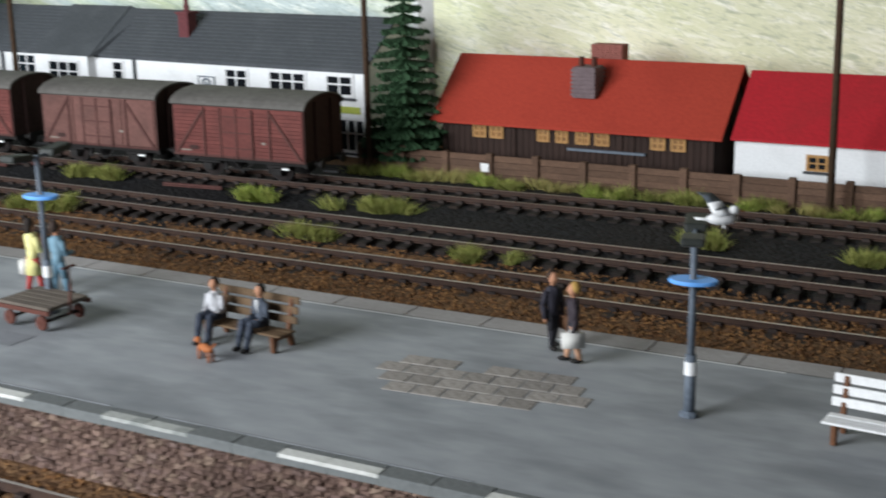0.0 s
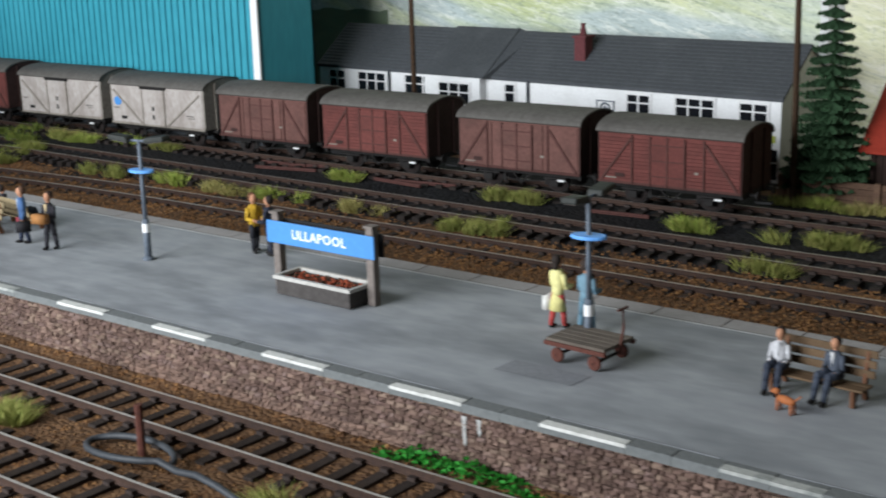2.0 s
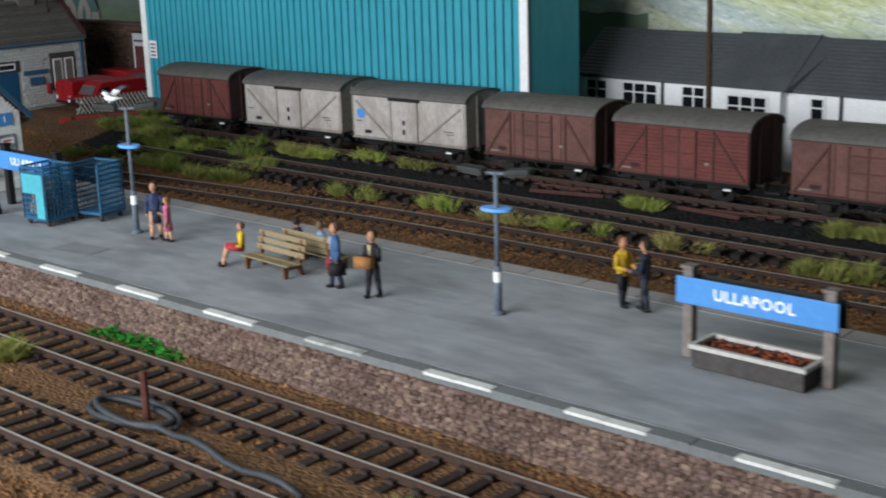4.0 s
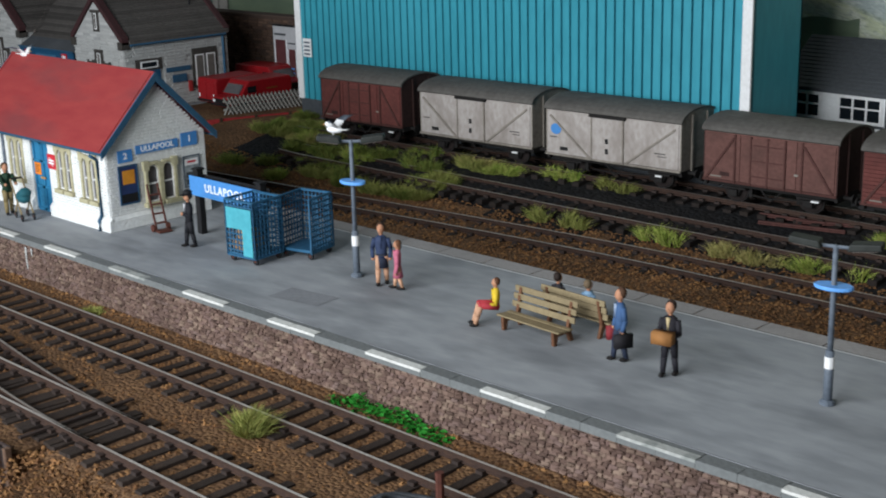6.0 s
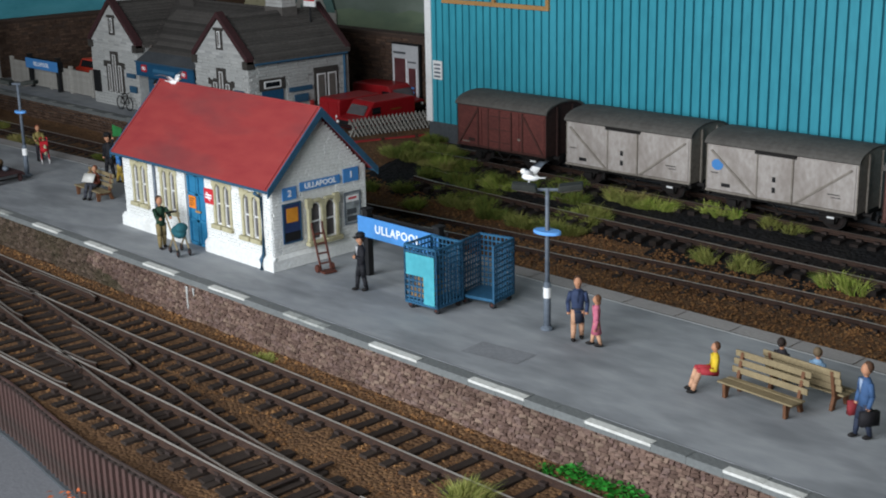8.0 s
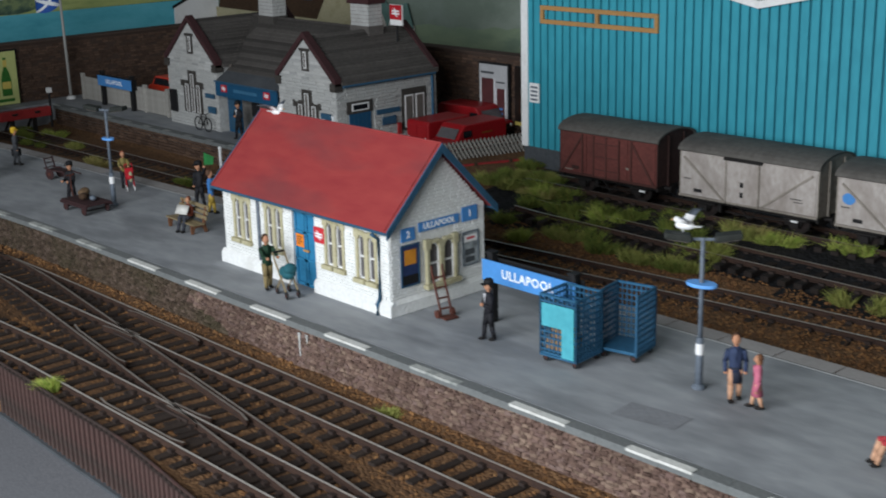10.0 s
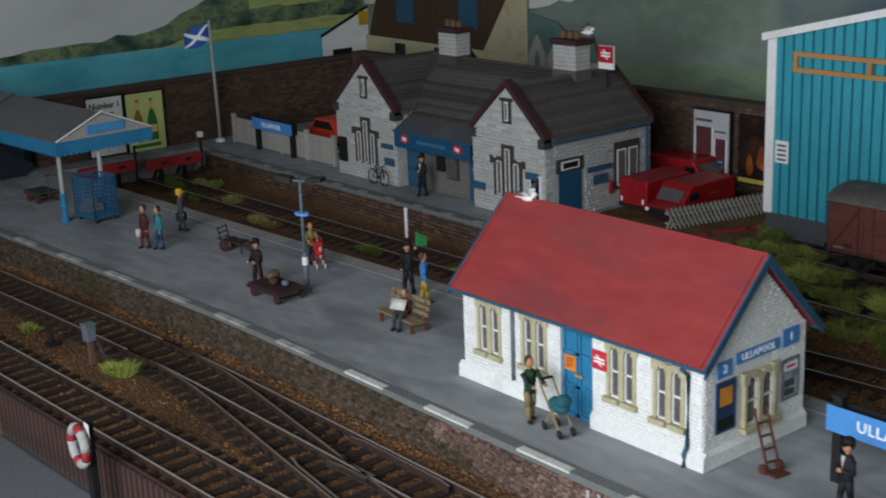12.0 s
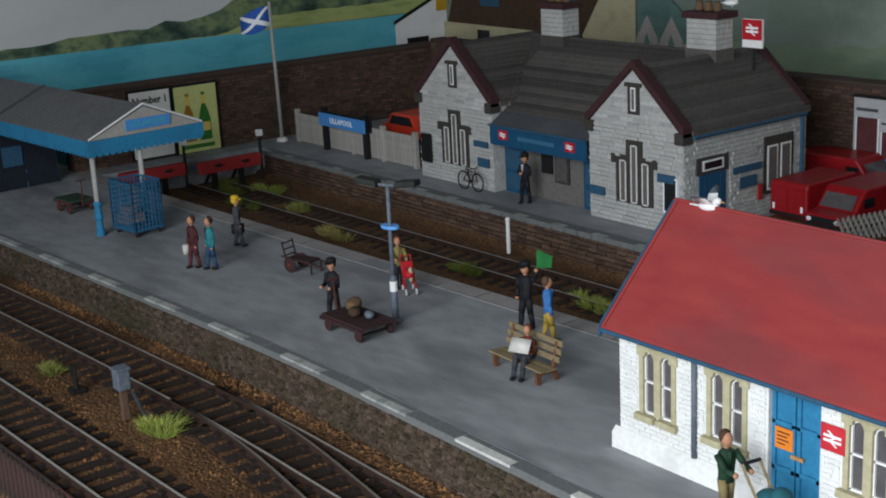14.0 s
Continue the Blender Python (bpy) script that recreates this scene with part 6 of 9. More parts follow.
def end_walls():
    t = thing("retaining_wall", 0, 0, 0, label="brown stone retaining wall with dark coping round the station yard", category="wall", kind="structure")
    part("core", Shape().box(-105, -104.1, 6.0, 28.6, -0.8, 3.75).box(-104.1, -66.7, 28.1, 28.9, -0.9, 4.05), MORTAR, t)
    courses(t, "stone", "small rough brown stones", -104.1, 6.0, -0.6, 90, 22.2, 4.35, 0.46, 0.17, BROWN_STONE, cap=150, proud=0.1, rough=1.2, loose=RUBBLE, seed=3, zone=(-110, -100))
    courses(t, "stone", "small rough brown stones", -104, 28.1, -0.8, 0, 37.3, 4.85, 0.46, 0.17, BROWN_STONE, cap=150, proud=0.1, rough=1.2, loose=RUBBLE, seed=5, zone=(-82, -66))
    part("coping", Shape().box(-105.1, -104.0, 6.0, 28.6, 3.75, 3.93).box(-104.0, -66.7, 28.0, 29.0, 4.05, 4.2), MORTAR, t, bevel=0.04)


end_walls()


def posters():
    pale = surface("poster_white", "dfe0da", "d3d4ce", rough=0.5, bump=0)
    lime = surface("poster_lime", "c9d08a", "bcc47c", rough=0.5, bump=0)
    green = surface("bottle_green", "3d7a35", "2f6429", rough=0.4, bump=0)
    amber = surface("bottle_amber", "a87a2e", "8a6224", rough=0.4, bump=0)
    label_c = surface("bottle_label", "d9c46a", "cdb85e", rough=0.5, bump=0)
    t = thing("advert_hoarding", -103.95, 9.0, 0.15, 90, label="white and black lettered poster in a black frame on the wall", category="poster", group="wall posters")
    t.matrix_basis = t.matrix_basis @ Matrix.Diagonal((0.82, 1, 0.92, 1))
    part("board", Shape().box(0, 2.9, -0.12, 0, -0.1, 3.8), BLACK, t)
    b = part("poster", Shape().box(0.12, 2.78, -0.14, -0.12, 0.0, 3.65), pale, t)
    words("heading", "Number 1", 0.56, BLACK, b, 1.45, -0.15, 3.15)
    words("heading", "the best", 0.36, BLACK, b, 1.5, -0.15, 2.62)
    for k in range(3):
        part("text_bar", Shape().box(0.6, 2.3 - 0.2 * k, -0.15, -0.14, 2.1 - k * 0.22, 2.18 - k * 0.22), BLACK, b)
    t = thing("advert_hoarding", -103.95, 11.45, 0.15, 90, label="lime-coloured bottle poster in a black frame on the wall", category="poster", group="wall posters")
    t.matrix_basis = t.matrix_basis @ Matrix.Diagonal((0.82, 1, 0.92, 1))
    part("board", Shape().box(0, 3.1, -0.12, 0, -0.25, 3.75), BLACK, t)
    b = part("poster", Shape().box(0.1, 3.0, -0.14, -0.12, -0.12, 3.62), lime, t)
    for x, c in ((0.95, amber), (2.05, green)):
        prof = [(0.42, 0.5), (0.42, 1.6), (0.3, 2.1), (0.13, 2.5), (0.13, 3.2)]
        s = Shape().add([(x + r, -0.15, z) for r, z in prof] + [(x - r, -0.15, z) for r, z in reversed(prof)], [tuple(range(10))])
        q = part("bottle_picture", s, c, b)
        part("label_picture", Shape().box(x - 0.36, x + 0.36, -0.16, -0.152, 1.0, 1.5), label_c, q)
        part("label_picture", Shape().box(x - 0.15, x + 0.15, -0.16, -0.152, 2.55, 3.05), label_c, q)
    part("text_bar", Shape().box(0.5, 2.6, -0.15, -0.14, 0.08, 0.3), green, b)
    t = thing("advert_hoarding", -74.75, 27.95, 0.2, 0, label="grey poster with two dark pictures in a black frame", category="poster", group="wall posters")
    t.matrix_basis = t.matrix_basis @ Matrix.Diagonal((0.86, 1, 0.85, 1))
    grey = surface("poster_grey", "b3b4b6", "a5a6a9", rough=0.4, bump=0)
    dull = surface("poster_dull_red", "5c3436", "4a2a2c", rough=0.5, bump=0, grain=2)
    part("board", Shape().box(0, 2.75, -0.14, 0, 0.3, 4.15), BLACK, t)
    b = part("poster", Shape().box(0.06, 2.62, -0.16, -0.14, 0.38, 4.02), grey, t)
    for x0, x1, z0, z1 in ((0.25, 1.4, 0.6, 3.1), (1.65, 2.4, 0.5, 2.5)):
        q = part("picture", Shape().box(x0, x1, -0.17, -0.16, z0, z1), dull, b)
        part("picture_border", Shape().box(x0 - 0.06, x0, -0.175, -0.16, z0, z1).box(x1, x1 + 0.06, -0.175, -0.16, z0, z1), LETTER, q)
        for k in range(2):
            part("text_bar", Shape().box(x0 + 0.2, x1 - 0.2, -0.175, -0.17, z0 + 0.3 + k * 0.3, z0 + 0.42 + k * 0.3), SIGN_BLUE, q)
    part("text_bar", Shape().box(0.2, 1.4, -0.17, -0.16, 3.4, 3.55), PLINTH, b)
    part("text_bar", Shape().box(1.6, 2.4, -0.17, -0.16, 2.85, 2.95), PLINTH, b)
    t = thing("advert_hoarding", -71.95, 27.95, 0.25, 0, label="dark poster with glowing orange shapes and pale foot strip", category="poster", group="wall posters")
    t.matrix_basis = t.matrix_basis @ Matrix.Diagonal((0.8, 1, 0.86, 1))
    dark = surface("poster_night", "2b2320", "17120f", rough=0.4, bump=0, grain=0.9, stain="6a3a22", stain_amount=0.7, large=0.5)
    warm = surface("poster_orange", "a0582a", "5e2c1a", rough=0.4, bump=0, grain=1.2)
    part("board", Shape().box(0, 3.9, -0.14, 0, 0.15, 4.0), BLACK, t)
    b = part("poster", Shape().box(0.06, 3.8, -0.16, -0.14, 0.2, 3.9), dark, t)
    part("foot_strip", Shape().box(0.06, 3.8, -0.165, -0.16, 0.2, 0.45), label_c, b)
    for cx, cz, rx, rz in ((2.6, 3.1, 0.7, 0.5), (1.9, 1.7, 0.5, 0.7), (3.0, 1.2, 0.6, 0.45), (0.9, 1.2, 0.25, 0.6)):
        n = 14
        s = Shape().add([(cx + rx * math.cos(2 * math.pi * i / n) * (1 + 0.2 * math.sin(5 * i)), -0.166, cz + rz * math.sin(2 * math.pi * i / n)) for i in range(n)], [tuple(range(n))])
        part("glow_patch", s, warm, b)


posters()


def buffer_stop(x, y, z, label):
    t = thing("buffer_stop", x, y, z, label=label, category="buffer stop", group="buffer stops")
    part("beam", Shape().box(-0.25, 0.15, -1.7, 1.7, 0.75, 1.35), DULL_RED, t, "red timber beam", bevel=0.04)
    for yy in (-0.75, 0.75):
        part("upright", Shape().box(-0.45, -0.25, yy - 0.12, yy + 0.12, -0.2, 1.3), IRON, t)
        part("stay", Shape().tube([(-0.35, yy, 1.1), (-1.4, yy, 0.0)], 0.09, 5), IRON, t)
        part("buffer_block", Shape().lathe([(0.18, 0), (0.18, 0.12)], (0, 0, 0), 10), IRON, t, x=0.15, y=yy, z=1.05)
    part("lamp_stand", Shape().rod((0.0, 1.75, 0), (0.0, 1.75, 2.2), 0.08), BLACK, t, "thin black stand with a small white lamp")
    part("lamp_case", Shape().box(-0.13, 0.13, 1.62, 1.88, 2.2, 2.5), WHITE, t)


buffer_stop(-100.8, 8.6, -1.1, "red buffer stop at the end of the platform line")
buffer_stop(-100.0, 12.4, -1.1, "red buffer stop beside the station platform")


# ---- vans and lattice fence in the yard ----
def post_van(x, y, turn, label):
    t = thing("post_van", x, y, -0.12, turn, label=label, category="van", group="red post vans")
    t.matrix_basis = t.matrix_basis @ Matrix.Diagonal((0.82, 0.82, 0.74, 1.0))
    L, W, H = 5.2, 2.1, 2.15
    s = Shape().prism([(0, 0.32), (L, 0.32), (L, 1.02), (L - 0.85, 1.14), (L - 1.35, 1.88), (L - 1.6, H), (0.12, H), (0, 1.9)], "y", 0, W)
    part("body", s, RED_VAN, t, "glossy red van body", bevel=0.1)
    s = Shape().add([(L - 0.88, 0.18, 1.2), (L - 0.88, W - 0.18, 1.2), (L - 1.32, W - 0.22, 1.84), (L - 1.32, 0.22, 1.84)], [(0, 1, 2, 3)])
    for i, v in enumerate(s.v):
        s.v[i] = (v[0] + 0.06, v[1], v[2] + 0.03)
    part("windscreen", s, GREY_GLASS, t, "grey windscreen")
    for yy in (-0.02, W + 0.02):
        part("door_window", Shape().box(L - 2.1, L - 1.4, min(yy, yy + 0.01), max(yy, yy + 0.01), 1.25, 1.72), DARK_GLASS, t)
        part("side_lettering", Shape().box(1.3, 2.2, yy - 0.004, yy + 0.004, 1.38, 1.46), surface("gold_lettering", "7d5a26", "6d4d20", rough=0.5, bump=0), t)
        for xx in (0.95, L - 1.0):
            w = part("wheel", Shape().lathe([(0.33, -0.14), (0.36, -0.08), (0.36, 0.08), (0.33, 0.14)], (0, 0, 0), 16), BLACK, t)
            w.matrix_basis = pose(xx * K, (0.14 if yy < 0 else W - 0.14) * K, 0.36 * K, 90, 0, 0)
            part("hub", Shape().lathe([(0.2, -0.15), (0.2, 0.15)], (0, 0, 0), 12), POST, w)
    part("grille", Shape().box(L, L + 0.05, 0.25, W - 0.25, 0.6, 0.92), BLACK, t, "black grille")
    for yy in (0.3, W - 0.3):
        part("headlight", Shape().ball((L + 0.05, yy, 0.77), 0.05, 0.14, 0.12), WHITE, t)
    part("bumper", Shape().box(L, L + 0.14, 0.05, W - 0.05, 0.42, 0.58), BLACK, t, bevel=0.03)
    part("rear_bumper", Shape().box(-0.12, 0, 0.05, W - 0.05, 0.42, 0.58), BLACK, t, bevel=0.03)
    for yy in (0.15, 1.08):
        part("rear_door", Shape().box(-0.035, 0, yy, yy + 0.88, 0.5, 1.85), RED_VAN, t)
    for yy in (0.2, W - 0.32):
        part("tail_light", Shape().box(-0.05, 0, yy, yy + 0.12, 0.7, 1.0), LETTER, t)


post_van(-71.95, 21.35, 90, "red post van seen from behind beside the station")
post_van(-71.6, 25.1, 269, "red post van with grey windscreen facing the track")
post_van(-76.3, 26.0, 2, "red post van parked before the stone wall")


def lattice():
    t = thing("lattice_fence", 0, 0, 0, label="weathered pale lattice fence beside the post vans", category="fence")
    a, b = Vector((-69.75, 20.2, 0.0)), Vector((-68.3, 26.1, 0.0))
    L = (b - a).length
    t.matrix_basis = at(a.x, a.y, -0.15, math.degrees(math.atan2(b.y - a.y, b.x - a.x)))
    H = 0.95
    n = 26
    me1 = Shape().rod((0, 0.02, 0.0), (H * 0.55, 0.02, H), 0.06, n=4).mesh("slat", [OLD_FENCE])
    me2 = Shape().rod((0, -0.04, 0.0), (-H * 0.55, -0.04, H), 0.06, n=4).mesh("slat", [OLD_FENCE])
    for i in range(n):
        piece("slat", me1, t, L * i / n, 0, 0.02)
        piece("slat", me2, t, L * i / n + 0.5, 0, 0.02)
    for z in (0.25, 0.7):
        part("rail", Shape().box(0, L, 0.05, 0.13, z, z + 0.1), PALE_FENCE, t)


lattice()


def red_plank():
    t = thing("red_board", -69.1, 18.6, -0.5, 68, label="long red-brown board lying below the lattice fence", category="board")
    part("plank", Shape().box(0, 7.4, -0.12, 0.12, 0.0, 0.42), DULL_RED, t, bevel=0.03)
    for k in range(4):
        part("peg", Shape().box(0.6 + 1.9 * k, 0.75 + 1.9 * k, -0.2, -0.12, 0, 0.5), BARK, t)


red_plank()


def red_car():
    t = thing("red_car", -97.3, 19.7, 0.0, 0, label="small orange-red car behind the paling fence", category="car")
    m = surface("orange_red_paint", "c23a25", "b53421", rough=0.35, bump=0)
    part("body", Shape().prism([(0, 0.4), (4.4, 0.4), (4.5, 0.9), (4.2, 1.15), (3.1, 1.25), (2.7, 1.85), (1.0, 1.85), (0.5, 1.3), (0, 1.15)], "y", 0, 1.9), m, t, bevel=0.1)
    for yy in (-0.01, 1.91):
        part("side_window", Shape().prism([(0.8, 1.3), (2.85, 1.3), (2.6, 1.75), (1.1, 1.75)], "y", yy - 0.004, yy + 0.004), DARK_GLASS, t)
    for xx in (0.9, 3.5):
        for yy in (0.1, 1.8):
            w = part("wheel", Shape().lathe([(0.4, -0.12), (0.4, 0.12)], n=14), BLACK, t)
            w.matrix_basis = pose(xx * K, yy * K, 0.4 * K, 90, 0, 0)
            part("hub", Shape().lathe([(0.2, -0.13), (0.2, 0.13)], n=10), POST, w)


red_car()


def bicycle(x, y):
    t = thing("bicycle", x, y, 0, label="dark bicycle leaning on the station wall", category="bicycle")
    t.matrix_basis = at(x, y, 0) @ Matrix.Diagonal((0.78, 0.78, 0.78, 1))
    n = 16
    for cx in (-0.62, 0.62):
        part("wheel", Shape().tube([(cx + 0.5 * math.cos(2 * math.pi * k / n), 0, 0.5 + 0.5 * math.sin(2 * math.pi * k / n)) for k in range(n + 1)], 0.045, 5), BLACK, t)
    part("bike_frame", Shape().tube([(-0.62, 0, 0.5), (-0.2, 0, 1.05), (0.45, 0, 1.05), (0.0, 0, 0.45), (-0.2, 0, 1.05)], 0.04, 5).tube([(0.62, 0, 0.5), (0.42, 0, 1.2)], 0.04, 5).tube([(-0.62, 0, 0.5), (0, 0, 0.45)], 0.04, 5), IRON, t)
    part("saddle", Shape().ball((-0.25, 0, 1.15), 0.18, 0.08, 0.05), BLACK, t)
    part("handlebar", Shape().tube([(0.35, -0.25, 1.3), (0.42, 0, 1.25), (0.35, 0.25, 1.3)], 0.035, 5), IRON, t)


bicycle(-86.0, 16.6)


# ---- canopy over the far end of the island platform ----
def canopy():
    t = thing("platform_canopy", 0, 0, 0, label="blue-valanced platform canopy with grey boarded roof on white posts", category="canopy")
    settle(t, 0.35, 6.03, 0.0, 1.0, 0.86, 0.93, 4.0)
    x0, x1 = -113.0, -91.2
    y0, y1, ym, ze, zr = 2.3, 8.2, 5.2, 4.2, 5.35
    s = Shape()
    s.prism([(y0, ze), (ym, zr), (ym, zr - 0.1), (y0, ze - 0.1)], "x", x0, x1).prism([(y1, ze), (ym, zr), (ym, zr - 0.1), (y1, ze - 0.1)], "x", x0, x1)
    rf = part("roof", s, CANOPY_GREY, t, "grey canopy roof")
    n = 48
    for i in range(n):
        a = x0 + (x1 - x0) * i / n
        b = x0 + (x1 - x0) * (i + 1) / n - 0.05
        part("roof_board", Shape().prism([(y0 - 0.03, ze + 0.0), (ym, zr + 0.03), (ym, zr - 0.01), (y0 - 0.03, ze - 0.04)], "x", a, b), CANOPY_GREY, rf)
    part("roof_seam", Shape().prism([(y0 - 0.04, ze + 0.05), (ym, zr + 0.09), (ym, zr), (y0 - 0.04, ze - 0.04)], "x", -100.3, -100.1), PLINTH, rf)
    s = Shape().prism([(y0 + 0.1, ze - 0.02), (y1 - 0.1, ze - 0.02), (ym, zr - 0.08)], "x", x1 - 0.12, x1 + 0.02)
    g = part("gable_panel", s, PALE_FENCE, t, "pale grey gable panel with blue name board")
    part("gable_board", Shape().box(x1 + 0.02, x1 + 0.08, 4.2, 6.5, ze + 0.15, ze + 0.6), SIGN_BLUE, g, "blue name board")
    words("gable_lettering", "ULLAPOOL", 0.36, TURQ, g, x1 + 0.085, 5.35, ze + 0.38, face=(90, 0, 90), wide=1.1)
    part("gable_trim", Shape().tube([(x1 + 0.03, y0, ze + 0.02), (x1 + 0.03, ym, zr + 0.05), (x1 + 0.03, y1, ze + 0.02)], 0.05, 4), WHITE, g)

    def scallops(axis, a, b, other):
        m = int((b - a) / 0.32)
        s = Shape()
        for i in range(m):
            u, v = a + (b - a) * i / m, a + (b - a) * (i + 1) / m
            poly = [(u, ze - 0.62), (u, ze - 0.55), (v, ze - 0.55), (v, ze - 0.62), ((u + v) / 2 + 0.08, ze - 0.74), ((u + v) / 2 - 0.08, ze - 0.74)]
            s.prism(poly, axis, other - 0.03, other + 0.03)
        return s
    v = part("valance", Shape().box(x0, x1, y0 - 0.05, y0 + 0.05, ze - 0.56, ze - 0.03), BLUE_PAINT, t, "blue scalloped valance")
    part("scalloped_edge", scallops("y", x0, x1, y0), BLUE_PAINT, v, kind="stuff")
    v = part("valance", Shape().box(x1 - 0.05, x1 + 0.05, y0 - 0.05, y1 + 0.05, ze - 0.56, ze - 0.03), BLUE_PAINT, t, "blue scalloped valance")
    part("scalloped_edge", scallops("x", y0, y1, x1), BLUE_PAINT, v, kind="stuff")
    v = part("valance", Shape().box(x0, x1, y1 - 0.05, y1 + 0.05, ze - 0.56, ze - 0.03), BLUE_PAINT, t, "blue scalloped valance")
    for x, y in ((-91.6, 2.6), (-91.4, 4.9), (-103.0, 2.9), (-103.2, 5.0), (-109.5, 3.0)):
        # Canopy shadow on the posts is put into their greyed white.
        p = part("post", Shape().rod((x, y, 0), (x, y, ze - 0.05), 0.12, n=10), SHADED_WHITE, t, "white post greyed for shadow, with blue foot", smooth=True)
        part("post_foot", Shape().lathe([(0.2, 0), (0.2, 0.25), (0.16, 0.3), (0.16, 0.7), (0.2, 0.75), (0.2, 0.9), (0.16, 0.95), (0.16, 1.3), (0.2, 1.35), (0.18, 1.5)], (x, y, 0), 10), BLUE_PAINT, p, "blue ringed foot")
    t2 = thing("platform_offices", 0, 0, 0, label="dark timber platform building under the canopy", category="building")
    settle(t2, 1.95, 6.0, 0.0, 1.0, 0.86, 0.93, 4.0)
    part("wall", Shape().box(-113, -104.6, 3.4, 7.0, 0, 4.1), surface("dark_blue_boards", "1c2530", "141b24", rough=0.8, bump=0.2), t2)
    part("window", Shape().box(-104.6, -104.5, 3.9, 5.0, 1.2, 2.2), BLUE_TRIM, t2, "pale blue window")


canopy()

# ---- things on the island platform ----
def lamp_post(x, y, turn, label, disc=1.0):
    t = thing("platform_lamp", x, y, 0, turn, label=label, category="lamp post", group="platform lamps")
    t.matrix_basis = t.matrix_basis @ Matrix.Diagonal((0.95, 0.95, 0.86 if x > 0 else 1.06 if x < -40 else 0.935, 1))
    part("base", Shape().lathe([(0.2, 0), (0.2, 0.06), (0.13, 0.12)], n=10), POST, t)
    part("post", Shape().rod((0, 0, 0.05), (0, 0, 1.4), 0.12, 0.11, 10).rod((0, 0, 1.4), (0, 0, 4.1), 0.075, 0.065, 8), POST, t, "grey post, thicker below", smooth=True)
    part("number_band", Shape().lathe([(0.125, 0.95), (0.125, 1.25)], n=10), WHITE, t, "white paper band")
    d = part("name_disc", Shape().lathe([(0.46, -0.045), (0.48, -0.02), (0.48, 0.02), (0.46, 0.045)], n=24), [LAMP_DISC], t, "bright blue oval name disc")
    d.matrix_basis = pose(0, 0, (2.86 if x < -40 else 3.05) * K, 0, 0, 8 - turn) @ Matrix.Diagonal((disc, 0.62 * disc, 1.0, 1.0))
    part("bracket", Shape().tube([(-0.42, 0, 4.06), (0.42, 0, 4.06)], 0.045, 6), POST, t)
    for sg in (-1, 1):
        s = Shape().prism([(sg * 0.3, 4.0), (sg * 1.1, 4.1), (sg * 1.08, 4.27), (sg * 0.36, 4.2)], "y", -0.22, 0.22)
        part("lamp_head", s, LAMP_HEAD, t, "flat dark lamp head", bevel=0.04)
        part("lens", Shape().prism([(sg * 0.42, 3.995), (sg * 1.0, 4.07), (sg * 1.0, 4.1), (sg * 0.42, 4.03)], "y", -0.16, 0.16), POST_GREY, t)
    return t


for lx, ly, tw, lb in ((-9.8, 4.55, 95, "grey platform lamp with blue oval disc by a flat trolley"), (-26.05, 4.55, 14, "grey platform lamp with blue oval disc on open tarmac"), (-42.08, 4.46, 40, "grey platform lamp with a gull on its head"),
                       (-73.78, 4.02, 25, "grey platform lamp with blue disc beside the luggage trolley"), (5.95, 4.85, 105, "grey platform lamp with a gull near the paved patch")):
    lamp_post(lx, ly, tw, lb, 0.75 if lx < -70 else 1.0)


def gull(x, y, z, turn, label, size=0.95):
    t = thing("white_gull", x, y, z, turn, label=label, category="bird ornament", group="gulls")
    t.matrix_basis = at(x, y, z, turn) @ Matrix.Diagonal((size, size, size, 1))
    s = Shape().ball((0, 0, 0.18), 0.3, 0.12, 0.12, 12, 8).ball((0.24, 0, 0.34), 0.1, 0.08, 0.09, 10, 6)
    s.prism([(0.1, 0.18), (0.3, 0.3), (0.2, 0.4), (0.0, 0.26)], "y", -0.05, 0.05)
    s.rod((0.05, -0.04, 0.1), (0.05, -0.04, 0.0), 0.015, n=5).rod((0.05, 0.04, 0.1), (0.05, 0.04, 0.0), 0.015, n=5)
    s.slot = 1
    s.rod((0.32, 0, 0.34), (0.44, 0, 0.31), 0.03, 0.008, 6)
    for sg in (-1, 1):
        wing = [(0.16, sg * 0.08, 0.26), (-0.14, sg * 0.09, 0.24), (0.06, sg * 0.3, 0.46), (-0.2, sg * 0.3, 0.42), (-0.06, sg * 0.56, 0.56), (-0.24, sg * 0.52, 0.5), (-0.3, sg * 0.78, 0.54)]
        s.slot = 0
        s.add([(x, y, z - 0.014) for x, y, z in wing[:4]] + wing[:4], [(0, 1, 3, 2), (4, 6, 7, 5), (0, 2, 6, 4), (1, 5, 7, 3)])
        s.slot = 2
        s.add([(x, y, z - 0.012) for x, y, z in wing[2:]] + wing[2:], [(0, 1, 3, 2), (2, 3, 4), (5, 7, 8, 6), (7, 9, 8), (0, 2, 7, 5), (2, 4, 9, 7)])
    s.slot = 0
    s.add([(-0.24, -0.05, 0.16), (-0.24, 0.05, 0.16), (-0.5, 0.09, 0.19), (-0.5, -0.09, 0.19), (-0.24, -0.05, 0.19), (-0.24, 0.05, 0.19), (-0.5, 0.09, 0.21), (-0.5, -0.09, 0.21)], [(0, 1, 2, 3), (4, 7, 6, 5), (0, 3, 7, 4), (1, 5, 6, 2), (3, 2, 6, 7)])
    ob = part("plumage", s, [WHITE, TIMBER, POST], t, smooth=True)


